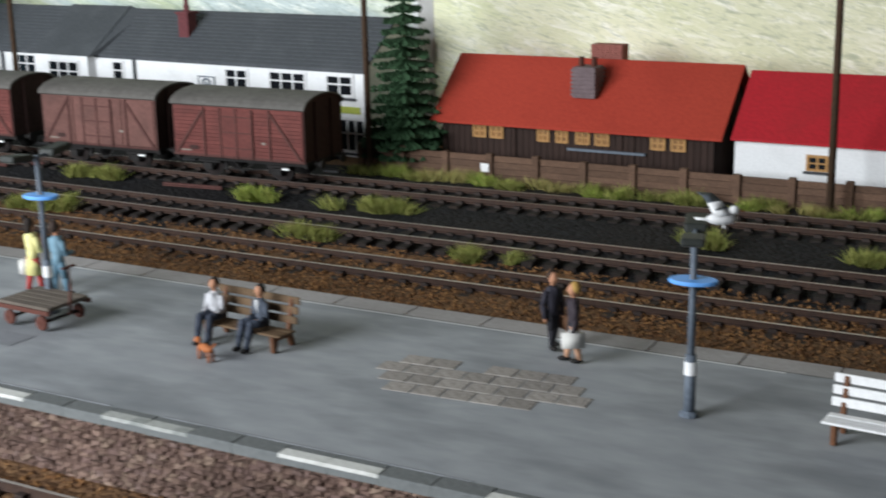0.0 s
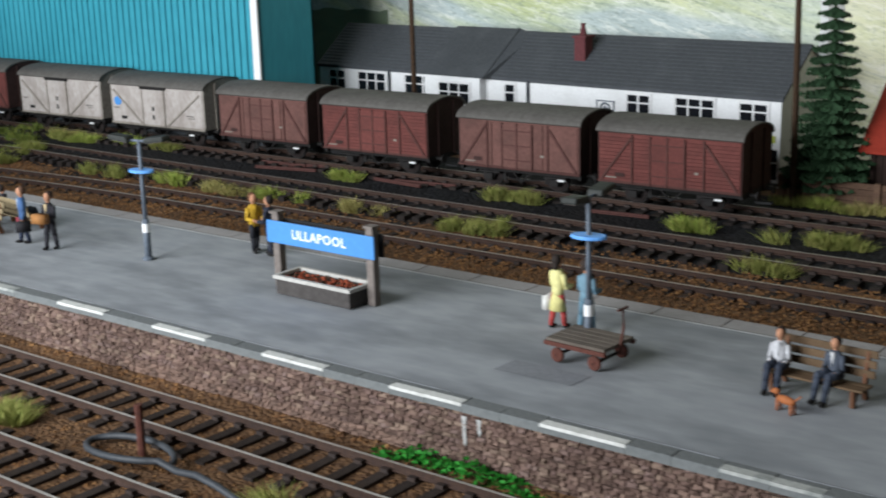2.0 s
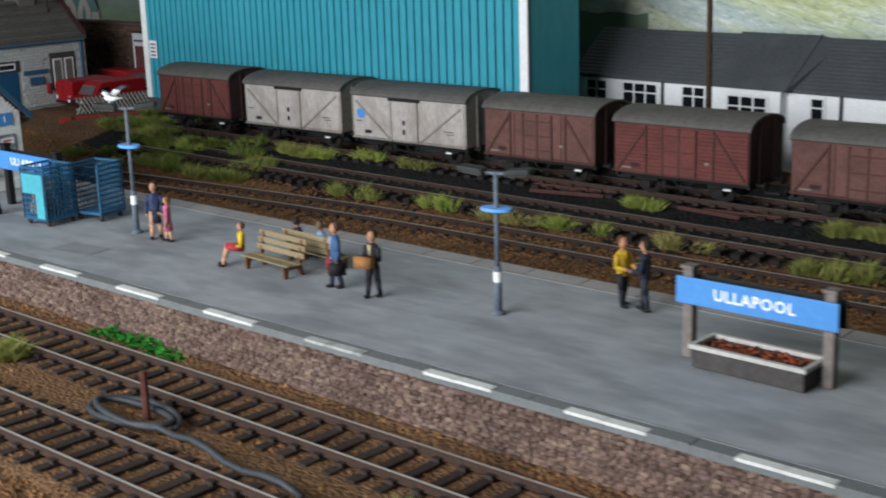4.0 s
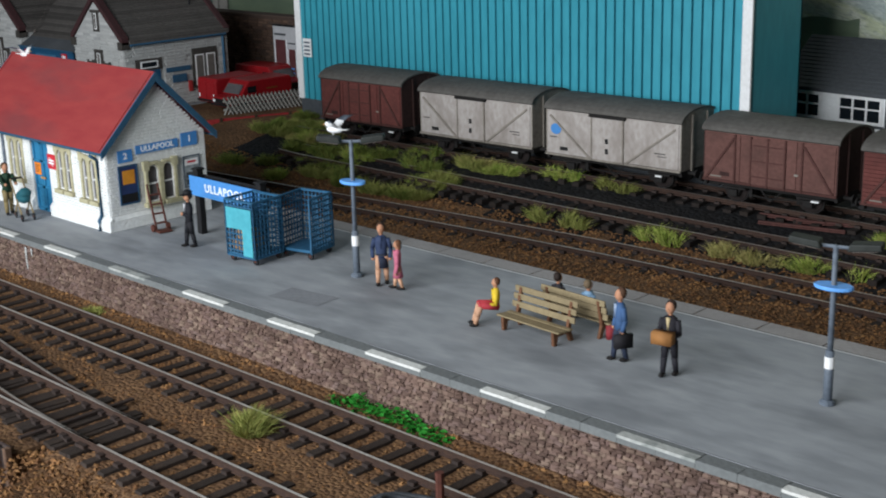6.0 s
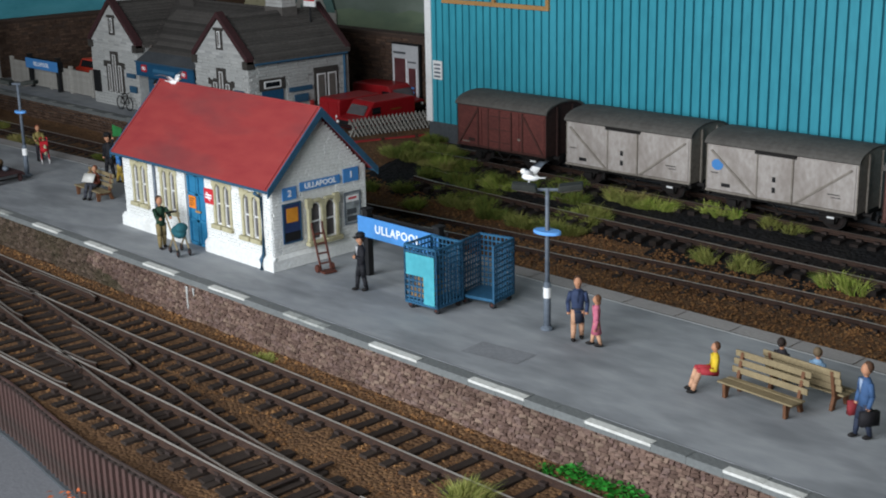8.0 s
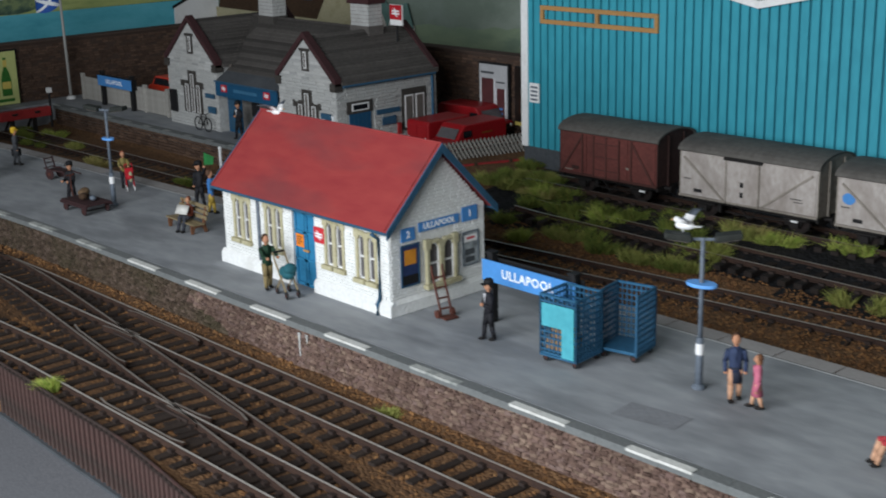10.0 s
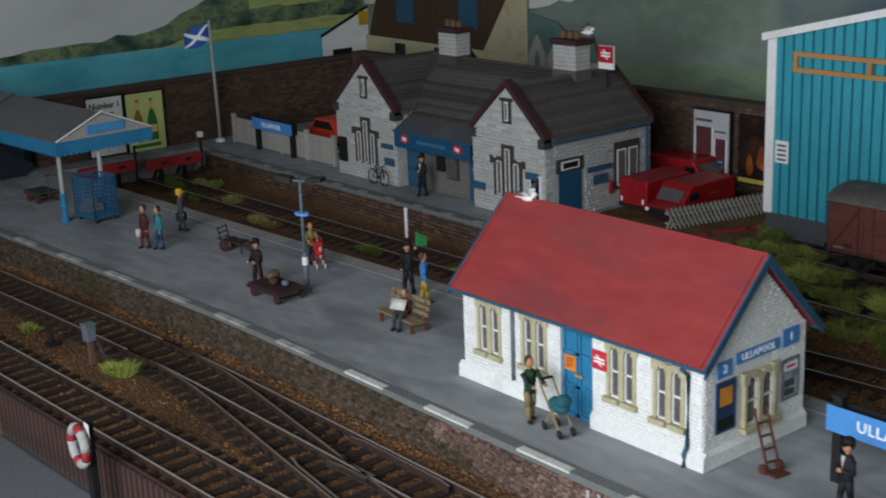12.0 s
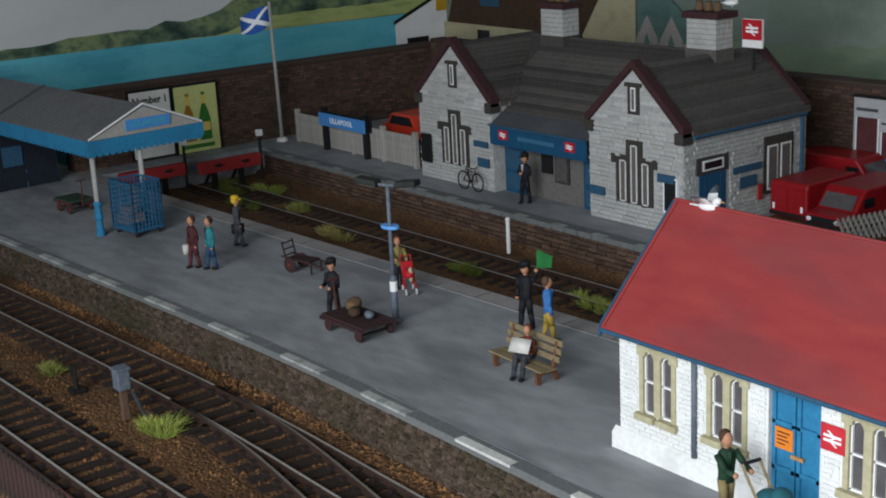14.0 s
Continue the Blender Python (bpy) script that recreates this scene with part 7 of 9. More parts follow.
gull(-42.5, 4.2, 4.49, 200, "white gull model perched on a platform lamp")
gull(6.4, 4.95, 3.64, 30, "white gull model perched on a platform lamp")
gull(-61.8, 4.7, 5.32, 10, "white gull model on the red roof ridge", 0.95)
gull(-76.0, 21.75, 7.75, 30, "white gull model on the station chimney")

nameboard(-20.5, -16.45, 4.45, 1.35, 2.0, 0, "blue station name board on grey posts above a planter", POST_GREY)
nameboard(-50.5, -46.5, 4.35, 1.42, 2.12, 0, "blue station name board on black posts beside roll cages", BLACK)


def planter():
    t = thing("planter", -18.35, 4.4, 0, -1, label="dark grey planter box with pale rim full of rust-red flowers", category="planter")
    w, d, h = 1.42, 0.5, 0.58
    part("box", Shape().box(-w, w, -d, -d + 0.06, 0.02, h - 0.08).box(-w, w, d - 0.06, d, 0.02, h - 0.08).box(-w, -w + 0.06, -d + 0.06, d - 0.06, 0.02, h - 0.08).box(w - 0.06, w, -d + 0.06, d - 0.06, 0.02, h - 0.08).box(-w + 0.06, w - 0.06, -d + 0.06, d - 0.06, 0.02, 0.1), PLANTER_M, t, "dark grey box", bevel=0.03)
    s = Shape().box(-w - 0.05, w + 0.05, -d - 0.05, -d + 0.06, h - 0.1, h).box(-w - 0.05, w + 0.05, d - 0.06, d + 0.05, h - 0.1, h).box(-w - 0.05, -w + 0.06, -d + 0.06, d - 0.06, h - 0.1, h).box(w - 0.06, w + 0.05, -d + 0.06, d - 0.06, h - 0.1, h)
    part("rim", s, surface("pale_planter_rim", "bdbab4", "a5a29c", rough=0.8, grain=7, bump=0.2), t, "pale worn rim")
    rnd = random.Random(8)
    s, g = Shape(), Shape()
    for i in range(150):
        x, y = rnd.uniform(-w + 0.12, w - 0.12), rnd.uniform(-d + 0.1, d - 0.1)
        r = rnd.uniform(0.03, 0.07)
        (s if rnd.random() < 0.85 else g).ball((x, y, h - 0.17 + rnd.random() * 0.1), r, r, r * 0.8, 6, 4)
    part("flower_mass", s, FLOWER, t, "rust-red flower heads", kind="stuff")
    part("foliage", g, BARK, t, kind="stuff")
    part("soil", Shape().box(-w + 0.06, w - 0.06, -d + 0.06, d - 0.06, h - 0.24, h - 0.16), BARK, t)


planter()


def bench(x, y, turn, wide, wood, end, label, group="platform benches", size=0.8):
    """Slatted bench, seat towards local -y."""
    t = thing("platform_bench", x, y, 0, turn, label=label, category="bench", group=group)
    t.matrix_basis = t.matrix_basis @ Matrix.Diagonal((size, 0.9, size + 0.06, 1.0))
    w = wide / 2
    for yy, z in ((-0.42, 0.5), (-0.2, 0.48), (0.02, 0.48)):
        part("seat_slat", Shape().box(-w, w, yy - 0.095, yy + 0.095, z - 0.06, z), wood, t, bevel=0.02)
    for yy, z in ((0.2, 0.7), (0.27, 0.94), (0.34, 1.18)):
        part("back_slat", Shape().box(-w, w, yy - 0.03, yy + 0.03, z - 0.1, z + 0.1), wood, t, bevel=0.02)
    for sg in (-1, 1):
        xx = sg * (w - 0.28)
        s = Shape().prism([(-0.5, 0.0), (-0.36, 0.0), (-0.3, 0.28), (0.1, 0.28), (0.2, 0.0), (0.36, 0.0), (0.24, 0.4), (0.4, 1.23), (0.3, 1.25), (0.1, 0.42), (-0.52, 0.44)], "x", xx - 0.06, xx + 0.06)
        part("bench_end", s, end, t, "brown shaped bench end", bevel=0.015)
    return t


bench(-4.1, 4.85, -4, 2.9, BENCH_BROWN, BENCH_END, "brown slatted platform bench with two seated miniature figures")
bench(-34.25, 3.95, -4, 2.9, BENCH_WOOD, BENCH_END, "pale slatted platform bench back to back with another")
bench(-33.7, 5.05, 176, 2.9, BENCH_WOOD, BENCH_END, "pale slatted platform bench facing the rear track")
bench(-67.75, 4.15, -3, 2.9, BENCH_WOOD, BENCH_END, "pale slatted platform bench with a seated newspaper reader")
bench(9.5, 4.95, -4, 2.6, WHITE, BENCH_END, "white slatted platform bench near the lamp")


def wheel_part(parent, x, y, z, r, w=0.1, mat=IRON):
    ob = part("wheel", Shape().lathe([(r * 0.85, -w / 2), (r, -w / 4), (r, w / 4), (r * 0.85, w / 2)], n=14), mat, parent)
    ob.matrix_basis = pose(x * K, y * K, z * K, 90, 0, 0)
    part("wheel_hub", Shape().lathe([(r * 0.35, -w * 0.6), (r * 0.35, w * 0.6)], n=8), RUST, ob)
    return ob


def roll_cage(x, y, turn, w, d, h, label, panel=False, boxes=False, front=True):
    t = thing("roll_cage", x, y, 0, turn, label=label, category="roll cage", group="blue roll cages")
    z0 = 0.24
    part("base", Shape().box(0, w, 0, d, z0, z0 + 0.1), CAGE_BLUE, t, bevel=0.02)

    def mesh_side(a, b, n, m, name="mesh_side"):
        a, b = Vector(a), Vector(b)
        s = Shape()
        for i in range(n + 1):
            p = a.lerp(b, i / n)
            r = 0.045 if i in (0, n) else 0.028
            s.rod((p.x, p.y, z0), (p.x, p.y, z0 + h), r, n=5)
        for j in range(m + 1):
            zz = z0 + h * j / m
            s.rod((a.x, a.y, zz), (b.x, b.y, zz), 0.045 if j in (0, m) else 0.028, n=5)
        part(name, s, CAGE_BLUE, t, "blue wire mesh side")
    mesh_side((0, 0), (0, d), 8, 10)
    mesh_side((w, 0), (w, d), 8, 10)
    mesh_side((0, d), (w, d), 8, 10)
    if front:
        mesh_side((0, 0), (w, 0), 8, 10)
    for xx in (0.12, w - 0.12):
        for yy in (0.12, d - 0.12):
            wheel_part(t, xx, yy, 0.12, 0.12, 0.08, BLACK)
    if panel:
        part("panel", Shape().box(0.08, w - 0.05, -0.06, -0.045, z0 + h * 0.5, z0 + h * 0.88), TURQ, t, "turquoise front panel")
        part("panel", Shape().box(w * 0.62, w - 0.05, -0.06, -0.045, z0 + 0.05, z0 + h * 0.5), TURQ, t, "turquoise front panel")
    if boxes:
        for a, b, c, z in ((0.12, 0.75, 0.1, 0.36), (0.3, 0.95, 0.12, 0.78), (0.15, 0.8, 0.55, 0.36)):
            bx = thing("cardboard_box", 0, 0, 0, label="brown cardboard box packed in a roll cage", category="box", group="cage boxes")
            bx.matrix_basis = at(x, y, 0, turn)
            hgt = 0.42 if z < 0.5 else 0.36
            part("carton", Shape().box(a, min(b, w - 0.08), c, min(c + 0.42, d - 0.08), z, z + hgt), CARD, bx, bevel=0.02)
            part("tape", Shape().box((a + b) / 2 - 0.04, (a + b) / 2 + 0.04, c - 0.004, min(c + 0.424, d - 0.076), z + hgt - 0.1, z + hgt + 0.006), BENCH_WOOD, bx)


roll_cage(-46.7, 2.98, 5, 1.3, 1.25, 1.85, "blue wire roll cage with turquoise panel and cardboard boxes", True, True)
roll_cage(-45.7, 4.4, 12, 1.25, 1.2, 1.8, "empty blue wire roll cage open at the front", front=False)
roll_cage(-91.2, 2.45, 8, 1.6, 1.3, 1.9, "blue wire roll cage under the canopy edge", False, True)


def sack_barrow():
    t = thing("sack_barrow", -52.1, 3.85, 0, 80, label="rusty brown sack barrow leaning against the waiting room", category="barrow")
    t.matrix_basis = at(-52.15, 3.85, 0, 80) @ Matrix.Diagonal((0.85, 0.85, 0.85, 1))
    for yy in (-0.24, 0.24):
        part("rail", Shape().tube([(yy, -0.62, 0.1), (yy, 0.0, 1.75), (yy, 0.02, 1.95)], 0.05, 5), RUST, t)
    for k in range(4):
        z = 0.35 + k * 0.38
        y = -0.62 + 0.62 * (z - 0.1) / 1.65
        part("rung", Shape().rod((-0.24, y, z), (0.24, y, z), 0.045, n=5), RUST, t)
    part("toe_plate", Shape().box(-0.3, 0.3, -1.0, -0.55, 0.02, 0.09), RUST, t, bevel=0.01)
    for xx in (-0.34, 0.34):
        w = part("wheel", Shape().lathe([(0.16, -0.05), (0.16, 0.05)], n=12), RUST, t)
        w.matrix_basis = pose(xx * K, -0.5 * K, 0.16 * K, 0, 90, 0)


sack_barrow()


def flat_trolley(x, y, turn, L, W, z, mat, label, handle=True, frame_mat=RUST):
    t = thing("luggage_trolley", x, y, 0, turn, label=label, category="trolley", group="luggage trolleys")
    n = 5
    for i in range(n):
        a = W * i / n
        part("deck_plank", Shape().box(0, L, a + 0.01, a + W / n - 0.01, z - 0.09, z), mat, t, bevel=0.01)
    part("side_beam", Shape().box(-0.03, L + 0.03, -0.04, 0.05, z - 0.17, z - 0.07), frame_mat, t)
    part("side_beam", Shape().box(-0.03, L + 0.03, W - 0.05, W + 0.04, z - 0.17, z - 0.07), frame_mat, t)
    for xx in (0.3, L - 0.3):
        part("axle", Shape().rod((xx, 0.0, 0.2), (xx, W, 0.2), 0.04, n=6), IRON, t)
        for yy in (0.06, W - 0.06):
            wheel_part(t, xx, yy, 0.2, 0.18, 0.1, frame_mat)
    if handle:
        part("handle", Shape().tube([(L, W * 0.5, 0.3), (L + 0.12, W * 0.5, 1.0), (L + 0.1, W * 0.5, 1.45)], 0.035, 5).tube([(L + 0.1, W * 0.5 - 0.2, 1.45), (L + 0.1, W * 0.5 + 0.2, 1.45)], 0.035, 5), RUST, t, "upright draw handle")
    return t


DECK_GREY = surface("grey_brown_planks", "6b6259", "5a5149", rough=0.85, grain=8, bump=0.3, stretch=(3, 1, 1), vary=0.15)
MAROON_DECK = surface("maroon_planks", "3e2829", "332021", rough=0.8, grain=8, bump=0.25, stretch=(3, 1, 1), vary=0.12)
flat_trolley(-10.25, 3.35, -3, 1.65, 1.25, 0.6, DECK_GREY, "flat brown luggage trolley with upright handle")
flat_trolley(-72.75, 3.35, 182, 2.15, 1.25, 0.52, MAROON_DECK, "maroon luggage trolley loaded with sacks and a case", handle=True, frame_mat=MAROON_DECK)
flat_trolley(-96.9, 2.2, 5, 1.5, 1.1, 0.6, surface("dark_green_planks", "33463a", "283a2f", rough=0.8, grain=8, bump=0.2), "green luggage trolley with a white post under the canopy")


def sack(x, y, z, r, mat, label):
    t = thing("sack", x, y, z, 20 * x, label=label, category="sack", group="sacks on the trolley")
    s = Shape().ball((0, 0, r * 0.62), r, r * 0.75, r * 0.62, 14, 8)
    for i, v in enumerate(s.v):
        k = 1 + 0.12 * noise.noise(Vector(v) * 4 + Vector((x, y, 0)))
        s.v[i] = (v[0] * k, v[1] * k, max(0, v[2] * k))
    part("cloth", s, mat, t, smooth=True)


sack(-74.35, 2.9, 0.52, 0.33, BENCH_BROWN, "tan cloth sack on the maroon trolley")
sack(-73.8, 2.58, 0.52, 0.26, BARK, "brown cloth sack on the maroon trolley")
sack(-73.35, 2.8, 0.52, 0.2, POST, "blue-grey bundle on the maroon trolley")


def hand_barrow():
    t = thing("wooden_barrow", -80.5, 5.15, 0, 10, label="dark red-brown wooden station barrow at rest", category="barrow")
    t.matrix_basis = at(-80.7, 4.95, 0, 18) @ Matrix.Diagonal((0.75, 0.75, 0.75, 1))
    part("deck", Shape().box(-0.8, 0.7, -0.4, 0.4, 0.55, 0.64), MAROON_DECK, t, bevel=0.02)
    for yy in (-0.36, 0.36):
        part("shaft", Shape().tube([(-1.0, yy, 0.7), (0.8, yy, 0.52), (1.5, yy, 0.4)], 0.05, 5), MAROON_DECK, t)
        part("upright", Shape().tube([(-0.75, yy, 0.6), (-0.95, yy, 1.4)], 0.05, 5), MAROON_DECK, t)
        wheel_part(t, -0.45, yy * 1.25, 0.36, 0.36, 0.1, MAROON_DECK)
        part("leg", Shape().rod((0.75, yy, 0.0), (0.75, yy, 0.5), 0.05, n=5), MAROON_DECK, t)
    for k in range(3):
        part("rail", Shape().rod((-0.78 - k * 0.07, -0.36, 0.75 + k * 0.28), (-0.78 - k * 0.07, 0.36, 0.75 + k * 0.28), 0.04, n=5), MAROON_DECK, t)


hand_barrow()


def pushchair(x, y, turn, mat, label, size=1.0, bars=BENCH_WOOD, tyre=BLACK):
    t = thing("pushchair", x, y, 0, turn, label=label, category="pushchair", group="pushchairs")
    t.matrix_basis = t.matrix_basis @ Matrix.Diagonal((size, size, size, 1))
    part("seat", Shape().ball((0.05, 0, 0.85), 0.42, 0.26, 0.24, 12, 8), mat, t, "cloth seat", smooth=True)
    if size < 1:
        part("blanket", Shape().ball((0.28, 0.04, 0.85), 0.14, 0.12, 0.34, 10, 8), CREAM, t, "cream bundled blanket", smooth=True)
        part("seat_back", Shape().prism([(-0.2, 0.75), (-0.42, 1.25), (-0.32, 1.28), (0.0, 0.8)], "y", -0.24, 0.24), mat, t, bevel=0.03)
    else:
        part("hood", Shape().ball((0.3, 0, 1.05), 0.22, 0.25, 0.2, 10, 6), mat, t, smooth=True)
    for yy in (-0.22, 0.22):
        part("side_bar", Shape().tube([(-0.62, yy, 1.45), (-0.5, yy, 1.25), (0.42, yy, 0.2)], 0.035, 5).tube([(0.1, yy, 0.8), (-0.38, yy, 0.2)], 0.035, 5), bars, t)
        for xx in (-0.38, 0.42):
            wheel_part(t, xx, yy, 0.14, 0.14, 0.06, tyre)
    part("handle", Shape().rod((-0.62, -0.22, 1.45), (-0.62, 0.22, 1.45), 0.04, n=6), bars if size < 1 else BLACK, t)


pushchair(-57.35, 1.55, -12, surface("teal_cloth", "27606a", "1f525c", rough=0.8, bump=0.1), "teal model pushchair on the tarmac")
pushchair(-75.95, 6.1, -25, DOUBLE_RED, "red model pushchair with white wheels near the lamp", 0.78, DOUBLE_RED, WHITE)


def lever_post():
    t = thing("marker_post", -80.4, 14.0, -1.2, label="short white marker post beside the rear track", category="post")
    part("post", Shape().rod((0, 0, 0), (0, 0, 1.35), 0.08, n=8).ball((0, 0, 1.35), 0.1), WHITE, t)


lever_post()

# ---- painted miniature figures, one plain mesh each ----
CLOTH = {}


def cloth(hexa):
    if hexa not in CLOTH:
        CLOTH[hexa] = surface("painted_cloth_" + hexa, hexa, rough=0.75, grain=5, large=1.5, bump=0.05)
    return CLOTH[hexa]


def oval(s, pts, n=10):
    """A body of stacked ovals: (x, y, z, rx, ry)."""
    vs, fs = [], []
    for cx, cy, z, rx, ry in pts:
        vs += [(cx + rx * math.cos(2 * math.pi * i / n), cy + ry * math.sin(2 * math.pi * i / n), z) for i in range(n)]
    for j in range(len(pts) - 1):
        fs += [(j * n + i, j * n + (i + 1) % n, (j + 1) * n + (i + 1) % n, (j + 1) * n + i) for i in range(n)]
    fs += [tuple(reversed(range(n))), tuple(range((len(pts) - 1) * n, len(pts) * n))]
    s.add(vs, fs)


def limb(s, pts, r0, r1):
    for i, (a, b) in enumerate(zip(pts, pts[1:])):
        k0 = r0 + (r1 - r0) * i / (len(pts) - 1)
        k1 = r0 + (r1 - r0) * (i + 1) / (len(pts) - 1)
        s.rod(a, b, k0, k1, 8)
        s.ball(b, k1, n=8, m=4)


def miniature(x, y, turn, label, top="2b2b33", legs="26262c", hair="3b2a20", h=1.95, skirt=False, seated=False, arms="down", z=0.0, bag=None, hat=None, shirt=None, extra=None, stride=0.12, lower=None):
    """Local -y is the front of the figure."""
    t = h / 2.08
    s = Shape()
    mats = [cloth(top), cloth(legs), SKIN, cloth(hair), cloth(hat or hair), cloth(shirt or top), cloth(bag or "2a2522"), cloth("1d1a19"), cloth(extra or "d8d4cc"), cloth(lower or "c99b7d")]
    hip = 0.98 * t
    if seated:
        hip, t = 0.55, 0.82 * h / 2.08
        for sg in (-1, 1):
            s.slot = 1
            limb(s, [(sg * 0.11, 0.05, hip), (sg * 0.13, -0.44, hip + 0.05)], 0.12, 0.095)
            s.slot = 9 if lower else 1
            limb(s, [(sg * 0.13, -0.44, hip + 0.05), (sg * 0.13, -0.54, 0.3), (sg * 0.13, -0.6, 0.1)], 0.09, 0.065)
            s.slot = 7
            s.ball((sg * 0.13, -0.64, 0.06), 0.07, 0.15, 0.06, 8, 4)
    else:
        for sg in (-1, 1):
            s.slot = 9 if (skirt or lower) else 1
            limb(s, [(sg * 0.1 * t, 0, hip), (sg * 0.12 * t, sg * stride * 0.5 - 0.02, 0.52 * t), (sg * 0.13 * t, sg * stride, 0.1)], 0.12 * t, 0.07 * t)
            s.slot = 7
            s.ball((sg * 0.13 * t, sg * stride - 0.06, 0.055), 0.075, 0.15, 0.055, 8, 4)
    s.slot = 1
    if skirt:
        oval(s, [(0, 0, 0.52 * t, 0.27 * t, 0.22 * t), (0, 0, 0.8 * t, 0.22 * t, 0.17 * t), (0, 0, hip + 0.1, 0.17 * t, 0.13 * t)])
    elif lower and not seated:
        oval(s, [(0, 0, 0.58 * t, 0.22 * t, 0.17 * t), (0, 0, hip + 0.08, 0.19 * t, 0.14 * t)])
    s.slot = 0
    oval(s, [(0, 0, hip - 0.06, 0.2 * t, 0.15 * t), (0, 0, hip + 0.14 * t, 0.185 * t, 0.135 * t), (0, 0, hip + 0.48 * t, 0.235 * t, 0.16 * t), (0, 0, hip + 0.62 * t, 0.2 * t, 0.13 * t), (0, 0, hip + 0.7 * t, 0.08 * t, 0.08 * t)])
    s.slot = 5
    s.prism([(-0.05, hip + 0.66 * t), (0.05, hip + 0.66 * t), (0.0, hip + 0.25 * t)], "y", -0.165 * t, -0.1 * t)
    sh = hip + 0.58 * t
    paths = {"down": [((1, 0.21, 0, sh), (1, 0.3, 0.02, sh - 0.32), (1, 0.28, -0.06, sh - 0.62))],
             "fold": [((1, 0.21, 0, sh), (1, 0.3, -0.04, sh - 0.32), (-1, -0.02, -0.24, sh - 0.28))],
             "carry": [((1, 0.21, 0, sh), (1, 0.28, -0.05, sh - 0.34), (1, 0.18, -0.36, sh - 0.36))],
             "push": [((1, 0.23, 0, sh), (1, 0.26, -0.3, sh - 0.22), (1, 0.2, -0.58, sh - 0.24))]}
    for sg in (-1, 1):
        mode = arms
        if arms == "wave":
            pts = [(0.24, 0, sh), (0.4, -0.05, sh + 0.1), (0.5, -0.1, sh + 0.36)] if sg > 0 else [(-0.24, 0, sh), (-0.3, 0, sh - 0.32), (-0.28, -0.06, sh - 0.6)]
        else:
            pts = [(sg * abs(p[1]) if p[0] > 0 else -sg * abs(p[1]), p[2], p[3]) for p in paths[mode][0]]
        pts = [(a * t, b * t, c) for a, b, c in pts]
        s.slot = 0
        limb(s, pts, 0.085 * t, 0.06 * t)
        s.slot = 2
        s.ball(pts[-1], 0.065 * t, n=8, m=5)
    # head
    hz = hip + 0.9 * t
    s.slot = 2
    s.rod((0, 0, hip + 0.64 * t), (0, 0, hz), 0.065 * t, n=8)
    s.ball((0, -0.01, hz), 0.125 * t, 0.14 * t, 0.17 * t, 12, 8)
    s.ball((0, -0.15 * t, hz - 0.01), 0.025 * t, n=6, m=4)
    s.slot = 3
    s.ball((0, 0.045 * t, hz + 0.045 * t), 0.145 * t, 0.14 * t, 0.165 * t, 12, 8)
    if skirt:
        s.ball((0, 0.09 * t, hz - 0.08 * t), 0.12 * t, 0.08 * t, 0.16 * t, 10, 6)
    if hat:
        s.slot = 4
        s.lathe([(0.15 * t, 0), (0.17 * t, 0.06), (0.17 * t, 0.12), (0.1 * t, 0.17)], (0, 0.01, hz + 0.07 * t), 12)
        s.box(-0.1, 0.1, -0.24 * t, -0.1, hz + 0.06 * t, hz + 0.09 * t)
    if bag:
        s.slot = 6
        s.box(0.24 * t, 0.4 * t, -0.28, 0.2, hip - 0.5 * t, hip - 0.12 * t)
        s.tube([(0.32 * t, -0.15, hip - 0.12 * t), (0.3 * t, -0.06, hip - 0.02), (0.32 * t, 0.08, hip - 0.12 * t)], 0.02, 4)
    if extra:
        s.slot = 8
        if seated:
            m = Matrix.Translation((0, -0.42, hip + 0.38)) @ Matrix.Rotation(radians(-35), 4, "X")
            s.box(-0.3, 0.3, -0.015, 0.015, -0.2, 0.2, m)
        elif arms == "carry":
            s.box(-0.26, 0.26, -0.56, -0.28, sh - 0.5, sh - 0.2)
        elif arms == "wave":
            s.rod((0.52 * t, -0.1, sh + 0.3), (0.56 * t, -0.1, sh + 1.0), 0.02, n=5)
            s.add([(0.55, -0.1, sh + 0.45), (1.0, 0.0, sh + 0.5), (1.05, 0.0, sh + 0.85), (0.57, -0.1, sh + 1.0)], [(0, 1, 2, 3)])
            s.add([(0.55, -0.12, sh + 0.45), (1.0, -0.02, sh + 0.5), (1.05, -0.02, sh + 0.85), (0.57, -0.12, sh + 1.0)], [(3, 2, 1, 0)])
        else:
            s.box(-0.44, -0.3, -0.2, 0.1, hip - 0.45, hip - 0.1)
    ob = part("miniature_figure", s, mats, None, smooth=True, x=x, y=y, z=z, turn=turn)
    return tagged(ob, label, "figurine", "painted miniature figures")


miniature(2.1, 7.3, 60, "painted miniature figure in a dark suit with brown bag", "32303a", "2b2a30", bag="6b4a32", h=1.75)
miniature(2.85, 6.65, -60, "painted miniature figure with fair hair in dark clothes", "3a3238", "2b2a30", "c09a52", bag="d8d6d0", lower="c99b7d", h=1.75)
miniature(-5.0, 4.75, 6, "seated miniature figure in white shirt on a brown bench", "c9c9cc", "353b48", "2e231c", seated=True, arms="carry")
miniature(-3.75, 4.75, -10, "seated miniature figure in grey jacket on a brown bench", "4d5460", "3c4350", "1f1a17", seated=True, arms="carry", shirt="d9d9d9")
miniature(-11.4, 5.65, 165, "painted miniature figure in a yellow dress with red stockings", "e0d996", "dad28c", "2a211c", skirt=True, arms="carry", bag="d8d6d0", lower="a8403c")
